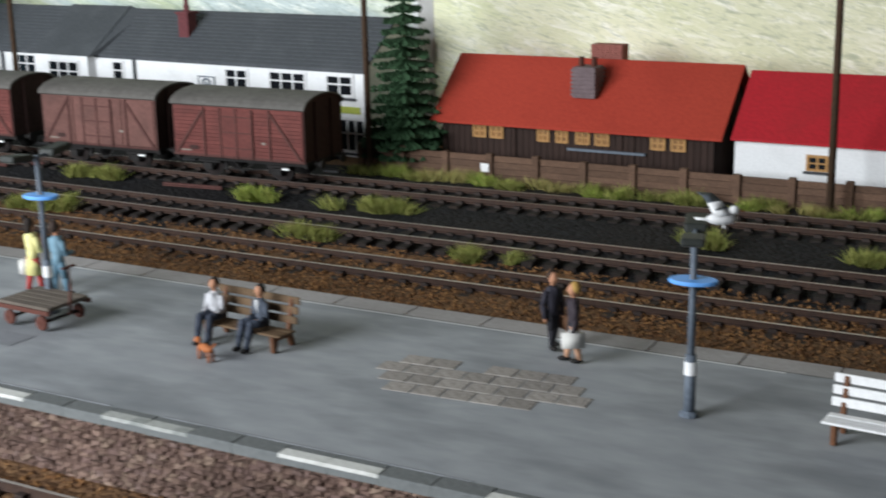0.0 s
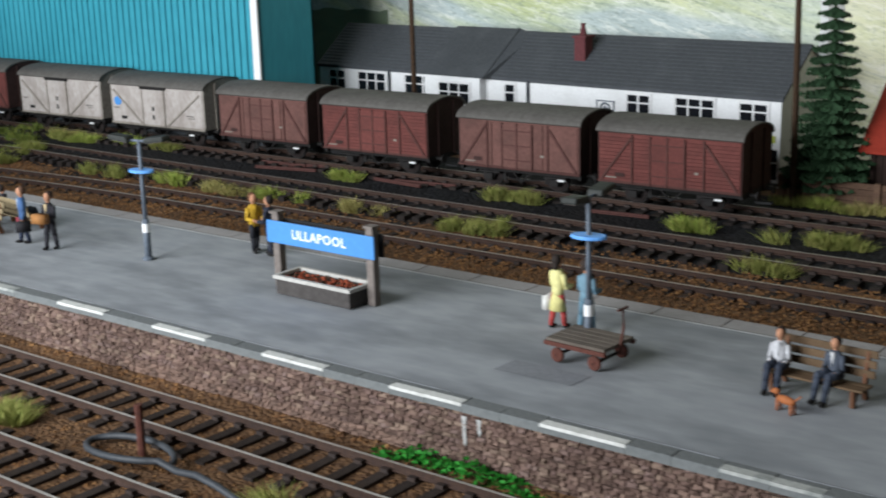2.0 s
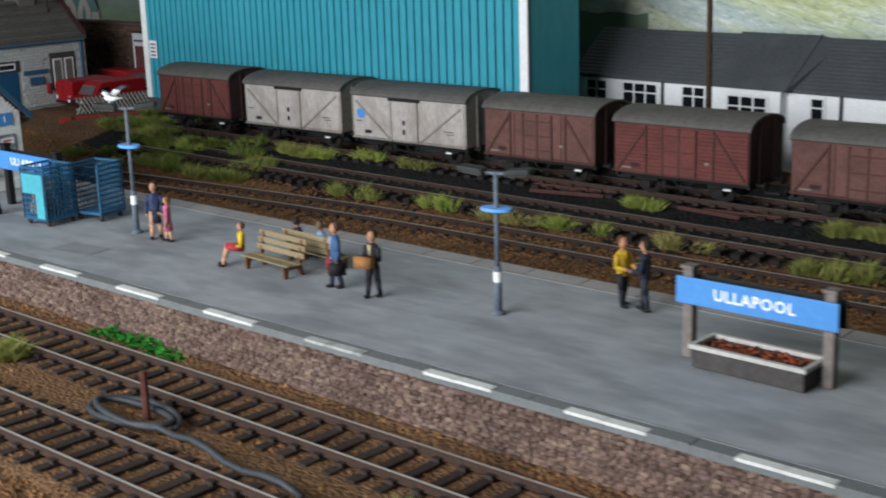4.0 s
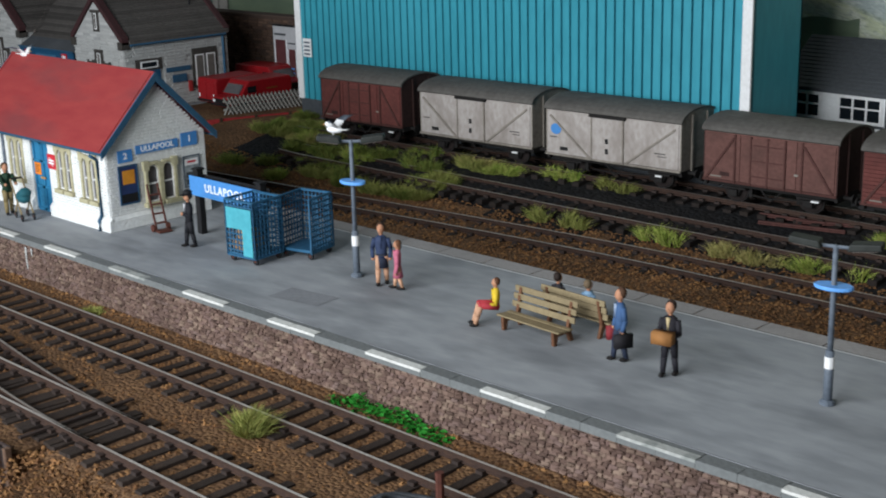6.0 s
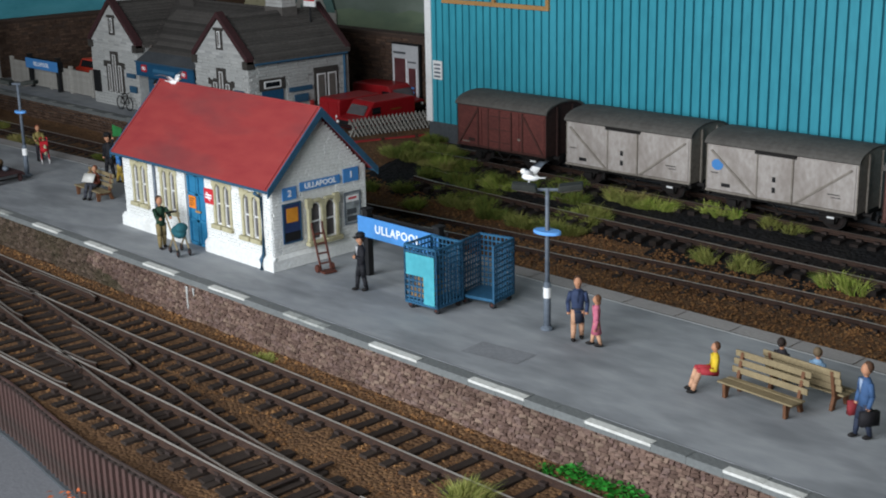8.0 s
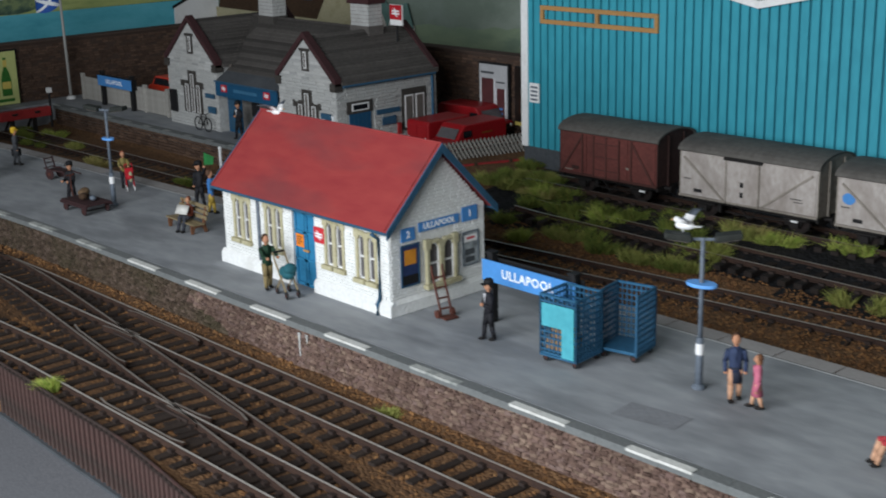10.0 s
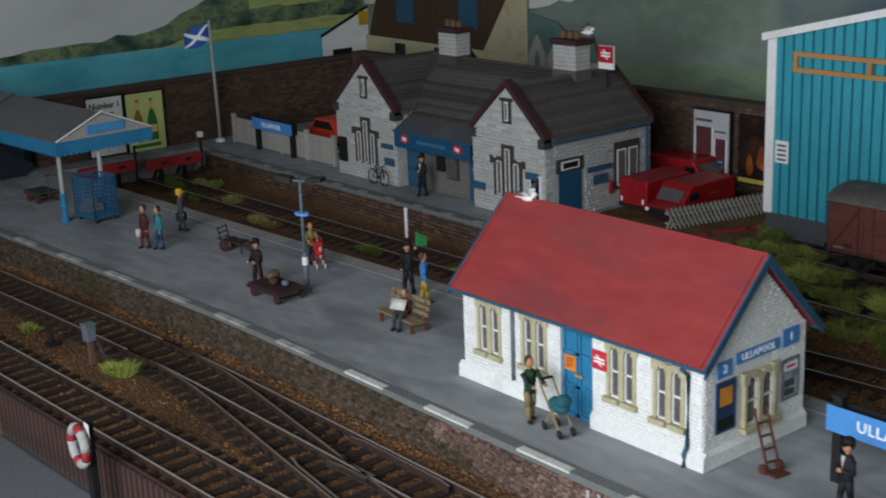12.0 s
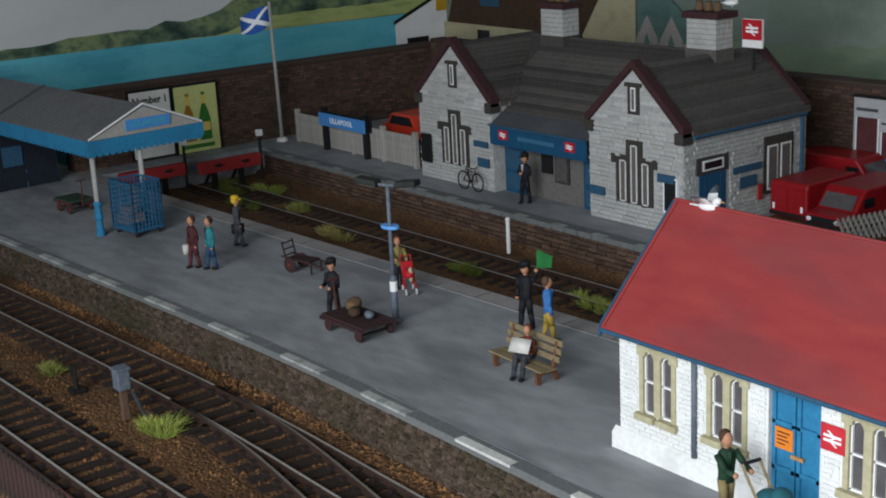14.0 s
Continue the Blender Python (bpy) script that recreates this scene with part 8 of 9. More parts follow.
miniature(-10.55, 5.65, 170, "painted miniature figure in a light blue suit", "6d8c9c", "5f7f90", "3a2d26", arms="carry")
miniature(-23.8, 7.05, 75, "painted miniature figure in yellow jacket and black trousers", "c9a02e", "22232a", "5b3a24", arms="carry")
miniature(-23.05, 7.0, -75, "painted miniature figure in a dark navy coat", "262a38", "2a2d38", "2a211c", arms="carry")
miniature(-31.4, 3.75, -30, "painted miniature figure in blue jacket with red and black bags", "3f5d86", "2b3346", "5a4030", bag="1e1c20", extra="8c2f35", shirt="a0b0c8")
miniature(-29.85, 3.7, 10, "painted miniature figure in black suit holding a brown parcel", "26242a", "232228", "3a2a22", arms="carry", extra="9b6b3c", shirt="c9b48a")
miniature(-40.85, 4.4, 40, "painted miniature figure in blue cardigan and dark shorts", "33405e", "2a3040", "4a3426", lower="c99b7d")
miniature(-40.1, 4.35, -50, "small painted miniature figure in a pink dress", "c86f86", "c46a80", "6a4630", h=1.55, skirt=True)
miniature(-35.7, 3.85, -40, "seated miniature figure in yellow top and red skirt", "d8b832", "a8343c", "5a3a28", seated=True, arms="carry", h=1.85, lower="c99b7d")
miniature(-34.5, 5.1, 176, "seated miniature figure in dark clothes on the rear bench", "2c2a30", "26262c", "2a1f1a", seated=True, h=2.05)
miniature(-33.45, 5.1, 176, "seated miniature figure in light blue on the rear bench", "7d9cb8", "3c4350", "6b5a45", seated=True, h=2.05)
miniature(-49.1, 3.2, -20, "painted miniature figure in a black uniform", "1e1e24", "1b1b20", "2b211c", arms="fold", shirt="c8c8cc", hat="17171a")
miniature(-58.5, 1.55, 78, "painted miniature figure in green jumper pushing a pushchair", "22402e", "8a7a54", "4b3626", arms="push", h=2.0)
miniature(-67.65, 4.1, 20, "seated miniature figure in red-brown top reading a newspaper", "7a4030", "3a3c44", "6b3c28", seated=True, arms="carry", extra="d8d6d0")
miniature(-70.4, 6.4, 10, "painted miniature guard figure raising a green flag", "1b1b20", "1a1a1f", "2b211c", arms="wave", extra="1f6b34", hat="17171a", h=2.1)
miniature(-69.2, 6.2, 150, "painted miniature figure in a bright blue top", "3f78b8", "c0a24a", "5a4030")
miniature(-75.4, 2.85, 15, "painted miniature porter figure in black beside the trolley", "1f1f24", "1c1c21", "2b211c", arms="carry", hat="17171a")
miniature(-76.65, 6.2, 68, "painted miniature figure in olive top behind a pushchair", "8c7f4c", "2c2a30", "8a4a34", arms="push", h=1.75)
miniature(-84.0, 2.4, 5, "painted miniature figure in dark red with white bag", "4b2428", "5a2c30", "4b3022", extra="d8d6d0")
miniature(-83.35, 2.75, -5, "painted miniature figure in a teal jacket and jeans", "2f8088", "2f4a68", "3a2a20", shirt="26242a")
miniature(-85.4, 4.95, 160, "painted miniature figure in grey suit and yellow hat", "4a4c50", "47494d", "d8b030", bag="2a2a2e", hat="d8b030")
miniature(-82.35, 16.6, 5, "painted miniature uniformed figure before the station porch", "1c1c22", "1a1a1f", "2b211c", arms="fold", shirt="d0d0d4", hat="17171a", h=2.1)


def toy_dog():
    t = thing("model_dog", -4.25, 3.4, 0, 160, label="small orange-brown model dog before a bench", category="model animal")
    t.matrix_basis = t.matrix_basis @ Matrix.Diagonal((0.8, 0.8, 0.75, 1.0))
    s = Shape().ball((0, 0, 0.36), 0.34, 0.12, 0.13, 10, 6).ball((0.36, 0, 0.52), 0.13, 0.09, 0.1, 8, 6).rod((0.42, 0, 0.5), (0.55, 0, 0.46), 0.05, 0.035, 6)
    for a in (-0.24, 0.24):
        for b in (-0.07, 0.07):
            s.rod((a, b, 0.34), (a, b, 0.0), 0.04, n=5)
    s.tube([(-0.3, 0, 0.42), (-0.45, 0, 0.56), (-0.5, 0, 0.62)], 0.03, 5)
    part("coat", s, cloth("a8643a"), t, smooth=True)


toy_dog()

# ---- tufts of static grass and bushes ----
def tuft(x, y, z, w, d, high, mat, label, seed, count=620):
    rnd = random.Random(seed)
    s = Shape()
    knots = [(rnd.uniform(-0.75, 0.75) * w, rnd.uniform(-0.5, 0.5) * d, rnd.uniform(0.22, 0.5), rnd.uniform(0.6, 1.15)) for i in range(max(2, int(w * 4)))]
    for i in range(count):
        cx, cy, cr, ch = knots[i % len(knots)]
        a, r = rnd.uniform(0, 2 * math.pi), math.sqrt(rnd.random())
        bx, by = cx + cr * r * math.cos(a), cy + 0.8 * cr * r * math.sin(a)
        hh = 0.8 * ch * high * (1 - 0.55 * r * r) * rnd.uniform(0.65, 1.1)
        lx, ly = rnd.gauss(0, 0.3) * high + 0.45 * bx / max(w, 0.1) * high, rnd.gauss(0, 0.3) * high + 0.4 * by / max(d, 0.1) * high
        t = rnd.uniform(0, math.pi)
        e = 0.016
        ex, ey = e * math.cos(t), e * math.sin(t)
        s.add([(bx - ex, by - ey, -0.05), (bx + ex, by + ey, -0.05), (bx + lx * 0.5 + ex * 0.7, by + ly * 0.5 + ey * 0.7, hh * 0.6), (bx + lx * 0.5 - ex * 0.7, by + ly * 0.5 - ey * 0.7, hh * 0.6), (bx + lx, by + ly, hh)],
              [(0, 1, 2, 3), (3, 2, 4)])
    ob = new("grass_tuft", s.mesh("grass_tuft", [mat], fix=False))
    ob.matrix_basis = at(x, y, z)
    return tagged(ob, label, "grass tuft", "grass tufts", kind="stuff")


GL = {0: (GRASS_A, "bright green static grass tuft on the trackbed"), 1: (GRASS_B, "straw-coloured static grass tuft on the trackbed"), 2: (GRASS_C, "olive static grass tuft on the trackbed"), 3: (GRASS_SHADED, "green static grass tuft beside the sidings, darkened for shade")}


def tufts():
    rnd = random.Random(21)
    rows = []
    for x in (-44, -39, -35.6, -32.7, -28.3, -23, -21.9, -11, -4.3):
        rows.append((x, rnd.uniform(16.7, 17.3), rnd.uniform(1.1, 1.9), 0.5, 0.75))
    for x in (-47, -44.5, -32, -24, -22.6, -15, -11, -9.8, 2, 6):
        rows.append((x, rnd.uniform(20.3, 20.8), rnd.uniform(1.0, 1.7), 0.48, 0.7))
    for i in range(30):
        rows.append((rnd.uniform(-66, -50), rnd.uniform(15.4, 20.3), rnd.uniform(0.7, 1.5), 0.5, 0.75))
    for i in range(12):
        rows.append((rnd.uniform(-66, -61), rnd.uniform(20, 25), rnd.uniform(0.7, 1.4), 0.6, 0.5))
    for x, y in ((-71, 11.4), (-73.5, 12.0), (-80, 11.6), (-88, 11.0), (-93, 12.3), (-96, 10.8), (-97.8, 13.2), (-99.5, 11.8), (-101, 12.6), (-72.5, 15.6)):
        rows.append((x, y, rnd.uniform(0.8, 1.5), 0.5, 0.55))
    for k, (x, y, w, d, hh) in enumerate(rows):
        # Beyond x = -50 about half the tufts take the shade-darkened grass.
        m = GL[(0, 1, 2, 0, 2)[rnd.randrange(5)]] if x > -50 or rnd.random() < 0.5 else GL[3]
        tuft(x, y, ground_at(x, y) + 0.02, w, d, hh, m[0], m[1], 100 + k)
    for x, y, w, d, hh, c in ((-38.4, -3.1, 0.55, 0.4, 0.85, 2), (-75.0, -3.75, 0.95, 0.5, 0.75, 0), (-11.8, -3.9, 0.7, 0.45, 0.8, 2), (-58.95, -6.6, 0.6, 0.25, 0.5, 0), (-21.6, -3.9, 0.6, 0.4, 0.6, 2), (-50.0, -0.5, 0.5, 0.2, 0.35, 2), (-82, -4.0, 0.5, 0.3, 0.4, 2)):
        tuft(x, y, -1.62, w, d, hh, GL[c][0], GL[c][1], int(-x * 7))
    # longer growth along the foot of the board fence
    k = 0
    x = -12.0
    while x < 16:
        m = GL[(2, 0, 2, 1)[k % 4]]
        tuft(x - 2, 25.5 + 0.25 * math.sin(k * 1.9), ground_z(25.2), 1.0, 0.35, 0.55 + 0.15 * math.sin(k * 2.7), m[0], m[1], 400 + k, 320)
        x += 1.15
        k += 1


tufts()


def bush(x0, x1, y, z, high, label, seed):
    rnd = random.Random(seed)
    t = thing("green_bush", (x0 + x1) / 2, y, z, label=label, category="bush", group="leafy bushes")
    s = Shape()
    w = (x1 - x0) / 2
    for i in range(620):
        u = rnd.uniform(-1, 1)
        top = high * (0.55 + 0.45 * noise.noise((u * 3, seed, 0))) * (1 - abs(u) ** 3)
        p = Vector((u * w, rnd.gauss(0, 0.2), rnd.random() ** 0.7 * max(0.12, top)))
        a = rnd.uniform(0, 2 * math.pi)
        q = Matrix.Translation(p) @ Matrix.Rotation(a, 4, "Z") @ Matrix.Rotation(rnd.uniform(-0.9, 0.9), 4, "X")
        e = rnd.uniform(0.06, 0.12)
        s.add([q @ Vector(v) for v in ((-e, 0, 0), (0, -e * 0.6, 0.02), (e, 0, 0), (0, e * 0.6, 0.02))], [(0, 1, 2, 3)])
    part("leaf_mass", s, LEAF, t, "many small bright green leaves", kind="stuff")
    r = random.Random(seed)
    s = Shape()
    for i in range(12):
        u = r.uniform(-0.9, 0.9) * w
        s.rod((u, 0, 0), (u + r.gauss(0, 0.2), r.gauss(0, 0.1), high * 0.4), 0.025, 0.01, 4)
    part("stem_mass", s, BARK, t, kind="stuff")


bush(-38.2, -33.6, -0.2, -1.62, 0.62, "bright green leafy bush along the platform wall foot", 3)
bush(-12.6, -7.9, -0.2, -1.62, 0.6, "bright green leafy bush against the stone platform wall", 5)

# ---- road and corrugated fence in front of the tracks ----
def fence_y(x):
    return -6.9 - 0.045 * max(0.0, -x - 62) - 0.3 * ease((x + 64) / 10) - 0.72 * ease((x + 55) / 8)


def front():
    setting("road", Shape().box(-118, -30, -22, -6.7, -3.5, -3.3), ROAD, "plain grey road below the front fence", "road")
    t = thing("corrugated_fence", 0, 0, 0, label="brown corrugated fence along the front of the line", category="fence")
    x0, x1 = -100.0, -41.7
    step = 0.33
    me = Shape().prism([(-0.1, 0.05), (-0.085, -0.06), (0.07, -0.06), (0.085, 0.05)], "z", -1.8, 0.0).mesh("sheet_rib", [FRONT_FENCE])
    for i in range(int((x1 - x0) / step)):
        x = x0 + step * (i + 0.5)
        slope = math.degrees(math.atan((fence_y(x + 0.2) - fence_y(x - 0.2)) / 0.4))
        piece("sheet_rib", me, t, x, fence_y(x), -1.47 + 0.012 * math.sin(i * 1.7), slope)
    n = 48
    xs = [x0 + (x1 - x0) * i / n for i in range(n + 1)]

    def strip(rows):
        s = Shape()
        k = len(rows)
        s.add([(x, y(x), z) for x in xs for y, z in rows], [(i * k + j, (i + 1) * k + j, (i + 1) * k + (j + 1) % k, i * k + (j + 1) % k) for i in range(n) for j in range(k)])
        s.add([(x, y(x), z) for x in (x0, x1) for y, z in rows], [tuple(range(k)), tuple(range(2 * k - 1, k - 1, -1))])
        return s

    f = lambda d: (lambda x: fence_y(x) + d)
    # The shade between the ribs is painted: a near-black sheet behind them.
    part("backing_sheet", strip([(f(0.03), -3.3), (f(0.1), -3.3), (f(0.1), -1.52), (f(0.03), -1.52)]), SOOT_SHADE, t, "valleys of the sheeting, darkened for shade")
    part("top_rail", strip([(f(0.1), -1.62), (f(0.17), -1.62), (f(0.17), -1.46), (f(0.1), -1.46)]), FRONT_FENCE, t)
    part("footing", strip([(f(-0.16), -3.34), (f(0.1), -3.34), (f(0.1), -3.2), (f(-0.16), -3.2)]), PLINTH, t)
    part("bank", strip([(f(0.18), -3.4), (lambda x: -6.0, -3.4), (lambda x: -6.0, -1.75), (lambda x: -6.6 - 0.03 * max(0.0, -x - 62), -1.68), (f(0.18), -1.7)]), BALLAST, t, "ballast bank behind the fence")
    part("end_post", Shape().box(x1, x1 + 0.16, fence_y(x1) - 0.08, fence_y(x1) + 0.1, -3.3, -1.42), FENCE_WOOD, t, "pale end post", bevel=0.02)


front()


def lifebuoy():
    t = thing("lifebuoy", -67.4, -8.05, -0.55, -4, label="red and white lifebuoy hung on a black post by the fence", category="lifebuoy")
    n = 24
    R, r = 0.56, 0.15
    for k in range(8):
        s = Shape()
        s.tube([(R * math.cos(a), -0.3, R * math.sin(a)) for a in [2 * math.pi * (k // 2 * 2 + (j / 4 * 1.35 if k % 2 == 0 else 1.35 + j / 4 * 0.65)) / 8 for j in range(5)]], r, 10)
        part("ring_segment", s, DULL_RED if k % 2 else STATION_STONE, t, smooth=True)
    part("post", Shape().box(-0.16, 0.16, -0.1, 0.15, -2.7, 0.75), BLACK, t, "black post", bevel=0.03)
    part("plate", Shape().box(0.1, 0.45, -0.12, -0.1, 0.1, 0.75), WHITE, t, "small white plate")


lifebuoy()


def relay_box():
    t = thing("relay_box", -76.3, -3.9, -1.64, label="grey relay box on a short post beside the line", category="trackside box")
    part("post", Shape().box(-0.1, 0.1, -0.1, 0.1, 0, 1.05), FENCE_WOOD, t, "brown timber post", bevel=0.02)
    part("case", Shape().box(-0.22, 0.22, -0.2, 0.2, 0.95, 1.55), POST, t, "grey metal case", bevel=0.05)
    part("lid", Shape().box(-0.25, 0.25, -0.23, 0.23, 1.55, 1.62), POST, t, bevel=0.02)
    part("cable", Shape().tube([(0.2, 0.2, 0.9), (0.5, 0.3, 0.4), (0.6, 0.4, 0.05)], 0.05, 5), CABLE, t)


relay_box()


def ground_signal():
    t = thing("ground_signal", -79.5, -4.1, -1.64, label="small dark ground signal between the tracks", category="signal")
    part("base", Shape().box(-0.25, 0.25, -0.2, 0.2, 0, 0.12), IRON, t)
    part("stem", Shape().rod((0, 0, 0.1), (0, 0, 0.5), 0.08), IRON, t)
    part("disc", Shape().box(-0.22, 0.22, -0.08, 0.02, 0.45, 0.85), IRON, t, bevel=0.05)


ground_signal()


def cable_run(x, y, seed, loops, label, tail):
    rnd = random.Random(seed)
    t = thing("cable_coil", x, y, -1.62, label=label, category="cable", group="trackside cables")
    pts = []
    n = 22 * loops
    for i in range(n):
        a = 2 * math.pi * i / 22
        k = 1 + 0.12 * math.sin(a * 0.37 + seed)
        pts.append((1.5 * k * math.cos(a) + 0.1 * i / 22, 0.62 * k * math.sin(a) - 0.08 * i / 22, 0.1 + 0.1 * i / 22 + 0.08 * math.sin(a * 1.4)))
    pts += [(pts[-1][0] + 0.7 * j, pts[-1][1] - 0.06 * j, 0.12 + 0.2 * math.sin(j * 0.7) ** 2) for j in range(1, tail)]
    part("cable", Shape().tube(pts, 0.085, 7), CABLE, t, "dark grey cable", smooth=True)
    p = part("post", Shape().rod((0.3, 0.2, 0), (0.3, 0.2, 1.25), 0.1, n=7), RUST, t, "short rusty post")


cable_run(-31.2, -3.6, 1, 2, "dark cable coiled round a short rusty post", 9)
cable_run(-17.3, -3.6, 3, 1, "dark cable looped beside the platform line", 12)


def scrap(x, y, z, turn, length, label, mat=STRAP):
    t = thing("scrap_rail", x, y, z, turn, label=label, category="scrap rail", group="scrap rails")
    s = Shape()
    rail_profile(s, [(-length / 2, 0, 0.12), (length / 2, 0, 0.12)], half=0.04, deep=0.13)
    part("bar", s, [mat, mat], t)


for i, (x, y, tn, ln) in enumerate(((-35.5, 20.3, 12, 3.2), (-36.2, 20.9, 4, 2.6), (-34.8, 21.1, 20, 2.4), (-29.2, 20.6, -6, 2.8), (-28.0, 21.0, 8, 3.0), (-18.5, 20.7, 5, 2.6))):
    scrap(x, y, ground_at(x, y) + 0.02, tn, ln, "rusty length of scrap rail on the cinders")


def autumn_bush():
    rnd = random.Random(12)
    t = thing("autumn_bush", -46.2, -9.4, -3.3, label="orange-brown autumn bush beside the front road", category="bush")
    m = surface("orange_leaf", "b5623a", "934a2a", rough=0.8, bump=0.1)
    s = Shape()
    for i in range(420):
        p = Vector((rnd.gauss(0, 0.4), rnd.gauss(0, 0.3), abs(rnd.gauss(0.5, 0.35))))
        q = Matrix.Translation(p) @ Matrix.Rotation(rnd.uniform(0, 6.28), 4, "Z") @ Matrix.Rotation(rnd.uniform(-1, 1), 4, "X")
        e = rnd.uniform(0.07, 0.13)
        s.add([q @ Vector(v) for v in ((-e, 0, 0), (0, -e * 0.6, 0.02), (e, 0, 0), (0, e * 0.6, 0.02))], [(0, 1, 2, 3)])
    part("leaf_mass", s, m, t, kind="stuff")
    part("stems", Shape().rod((0, 0, 0), (0.1, 0, 0.9), 0.06, 0.02).rod((0, 0, 0.2), (-0.4, 0.1, 0.9), 0.04, 0.02).rod((0, 0, 0.2), (0.4, -0.1, 0.8), 0.04, 0.02), BARK, t)


autumn_bush()

# ---- painted backscene boards ----
def scenic(name, cols, scale, stretch=(1, 1, 1), rough=0.8, detail=8, second=None):
    """A painted or printed scene: noise through a colour ramp."""
    m = bpy.data.materials.new(name)
    m.use_nodes = True
    n, l = m.node_tree.nodes, m.node_tree.links
    p = n["Principled BSDF"]
    p.inputs["Roughness"].default_value = rough
    p.inputs["Specular IOR Level"].default_value = 0.2
    tc, mp, nz, rp = n.new("ShaderNodeTexCoord"), n.new("ShaderNodeMapping"), n.new("ShaderNodeTexNoise"), n.new("ShaderNodeValToRGB")
    mp.inputs["Scale"].default_value = [s / K for s in stretch]
    l.new(tc.outputs["Object"], mp.inputs["Vector"])
    l.new(mp.outputs[0], nz.inputs["Vector"])
    nz.inputs["Scale"].default_value, nz.inputs["Detail"].default_value, nz.inputs["Roughness"].default_value = scale, detail, 0.62
    while len(rp.color_ramp.elements) < len(cols):
        rp.color_ramp.elements.new(0.5)
    for i, c in enumerate(cols):
        rp.color_ramp.elements[i].position = 0.34 + 0.32 * i / (len(cols) - 1)
        rp.color_ramp.elements[i].color = lin(c)
    l.new(nz.outputs[0], rp.inputs[0])
    l.new(rp.outputs[0], p.inputs["Base Color"])
    return m


SKY_GREY = scenic("painted_grey_sky", ["b4b7b8", "c2c5c5", "cacccb"], 0.05, (1, 1, 2))
WATER = scenic("painted_teal_water", ["4a9cae", "58acbc", "62b4c4", "4fa0b2"], 0.14, (1, 1, 3))
SHORE = scenic("painted_shore_trees", ["2e4038", "43584a", "5d7058", "7d8c62", "46584c"], 0.4, (1, 1, 1.6))
FIELD = scenic("painted_field", ["7d8f5c", "95a468", "a8b272", "8b9a62"], 0.18, (1, 1, 4))
MIST = scenic("painted_misty_hill", ["5d6b78", "6f7b78", "7f8a80", "6a776c", "77837c"], 0.07, (1, 1, 1.5))
MIST_LOW = scenic("painted_misty_meadow", ["6c7d69", "788870", "657666"], 0.2, (1, 1, 3))


def hillside(name, low, high, fine_dark, fine_light):
    """A printed photograph of moorland: broad slopes of two kinds, streaked with grass and scree."""
    m = scenic(name, low, 0.16, (0.5, 1, 1.6))
    n, l = m.node_tree.nodes, m.node_tree.links
    p = n["Principled BSDF"]
    base = p.inputs["Base Color"].links[0].from_socket
    mp = [k for k in n if k.bl_idname == "ShaderNodeMapping"][0]
    mp.vector_type = "TEXTURE"
    mp.inputs["Rotation"].default_value = (0, 0.3, 0)
    mp.inputs["Scale"].default_value = (2.2 * K, K, 0.55 * K)
    out = base
    for cols, scale, lo, hi, amount in ((high, 0.1, 0.42, 0.58, 0.85), (fine_light, 1.3, 0.52, 0.7, 0.7), (fine_dark, 1.9, 0.55, 0.72, 0.65), (fine_light, 4.0, 0.55, 0.7, 0.5), (fine_dark, 5.0, 0.52, 0.7, 0.45)):
        nz, mr, mx = n.new("ShaderNodeTexNoise"), n.new("ShaderNodeMapRange"), n.new("ShaderNodeMixRGB")
        nz.inputs["Scale"].default_value, nz.inputs["Detail"].default_value, nz.inputs["Distortion"].default_value = scale, 9, 1.2
        l.new(mp.outputs[0], nz.inputs["Vector"])
        mr.inputs[1].default_value, mr.inputs[2].default_value, mr.inputs[4].default_value = lo, hi, amount
        l.new(nz.outputs[0], mr.inputs[0])
        l.new(mr.outputs[0], mx.inputs[0])
        l.new(out, mx.inputs[1])
        mx.inputs[2].default_value = lin(cols)
        out = mx.outputs[0]
    l.new(out, p.inputs["Base Color"])
    return m


ROCKS = hillside("printed_rocky_hillside", ["b0bb86", "cbd3a2", "dfe3ba", "bcc596"], "b9c6ca", "76867c", "f2f4ea")
# Lighter copy of the hillside: brighter light put into the print's colours.
ROCKS_LIT = hillside("brightened_hillside_print", ["c9cda2", "dcddb6", "ece9cc", "d0d2aa"], "d6d6b6", "9aa28a", "f8f6e8")


BX, BY = -110.0, 38.0


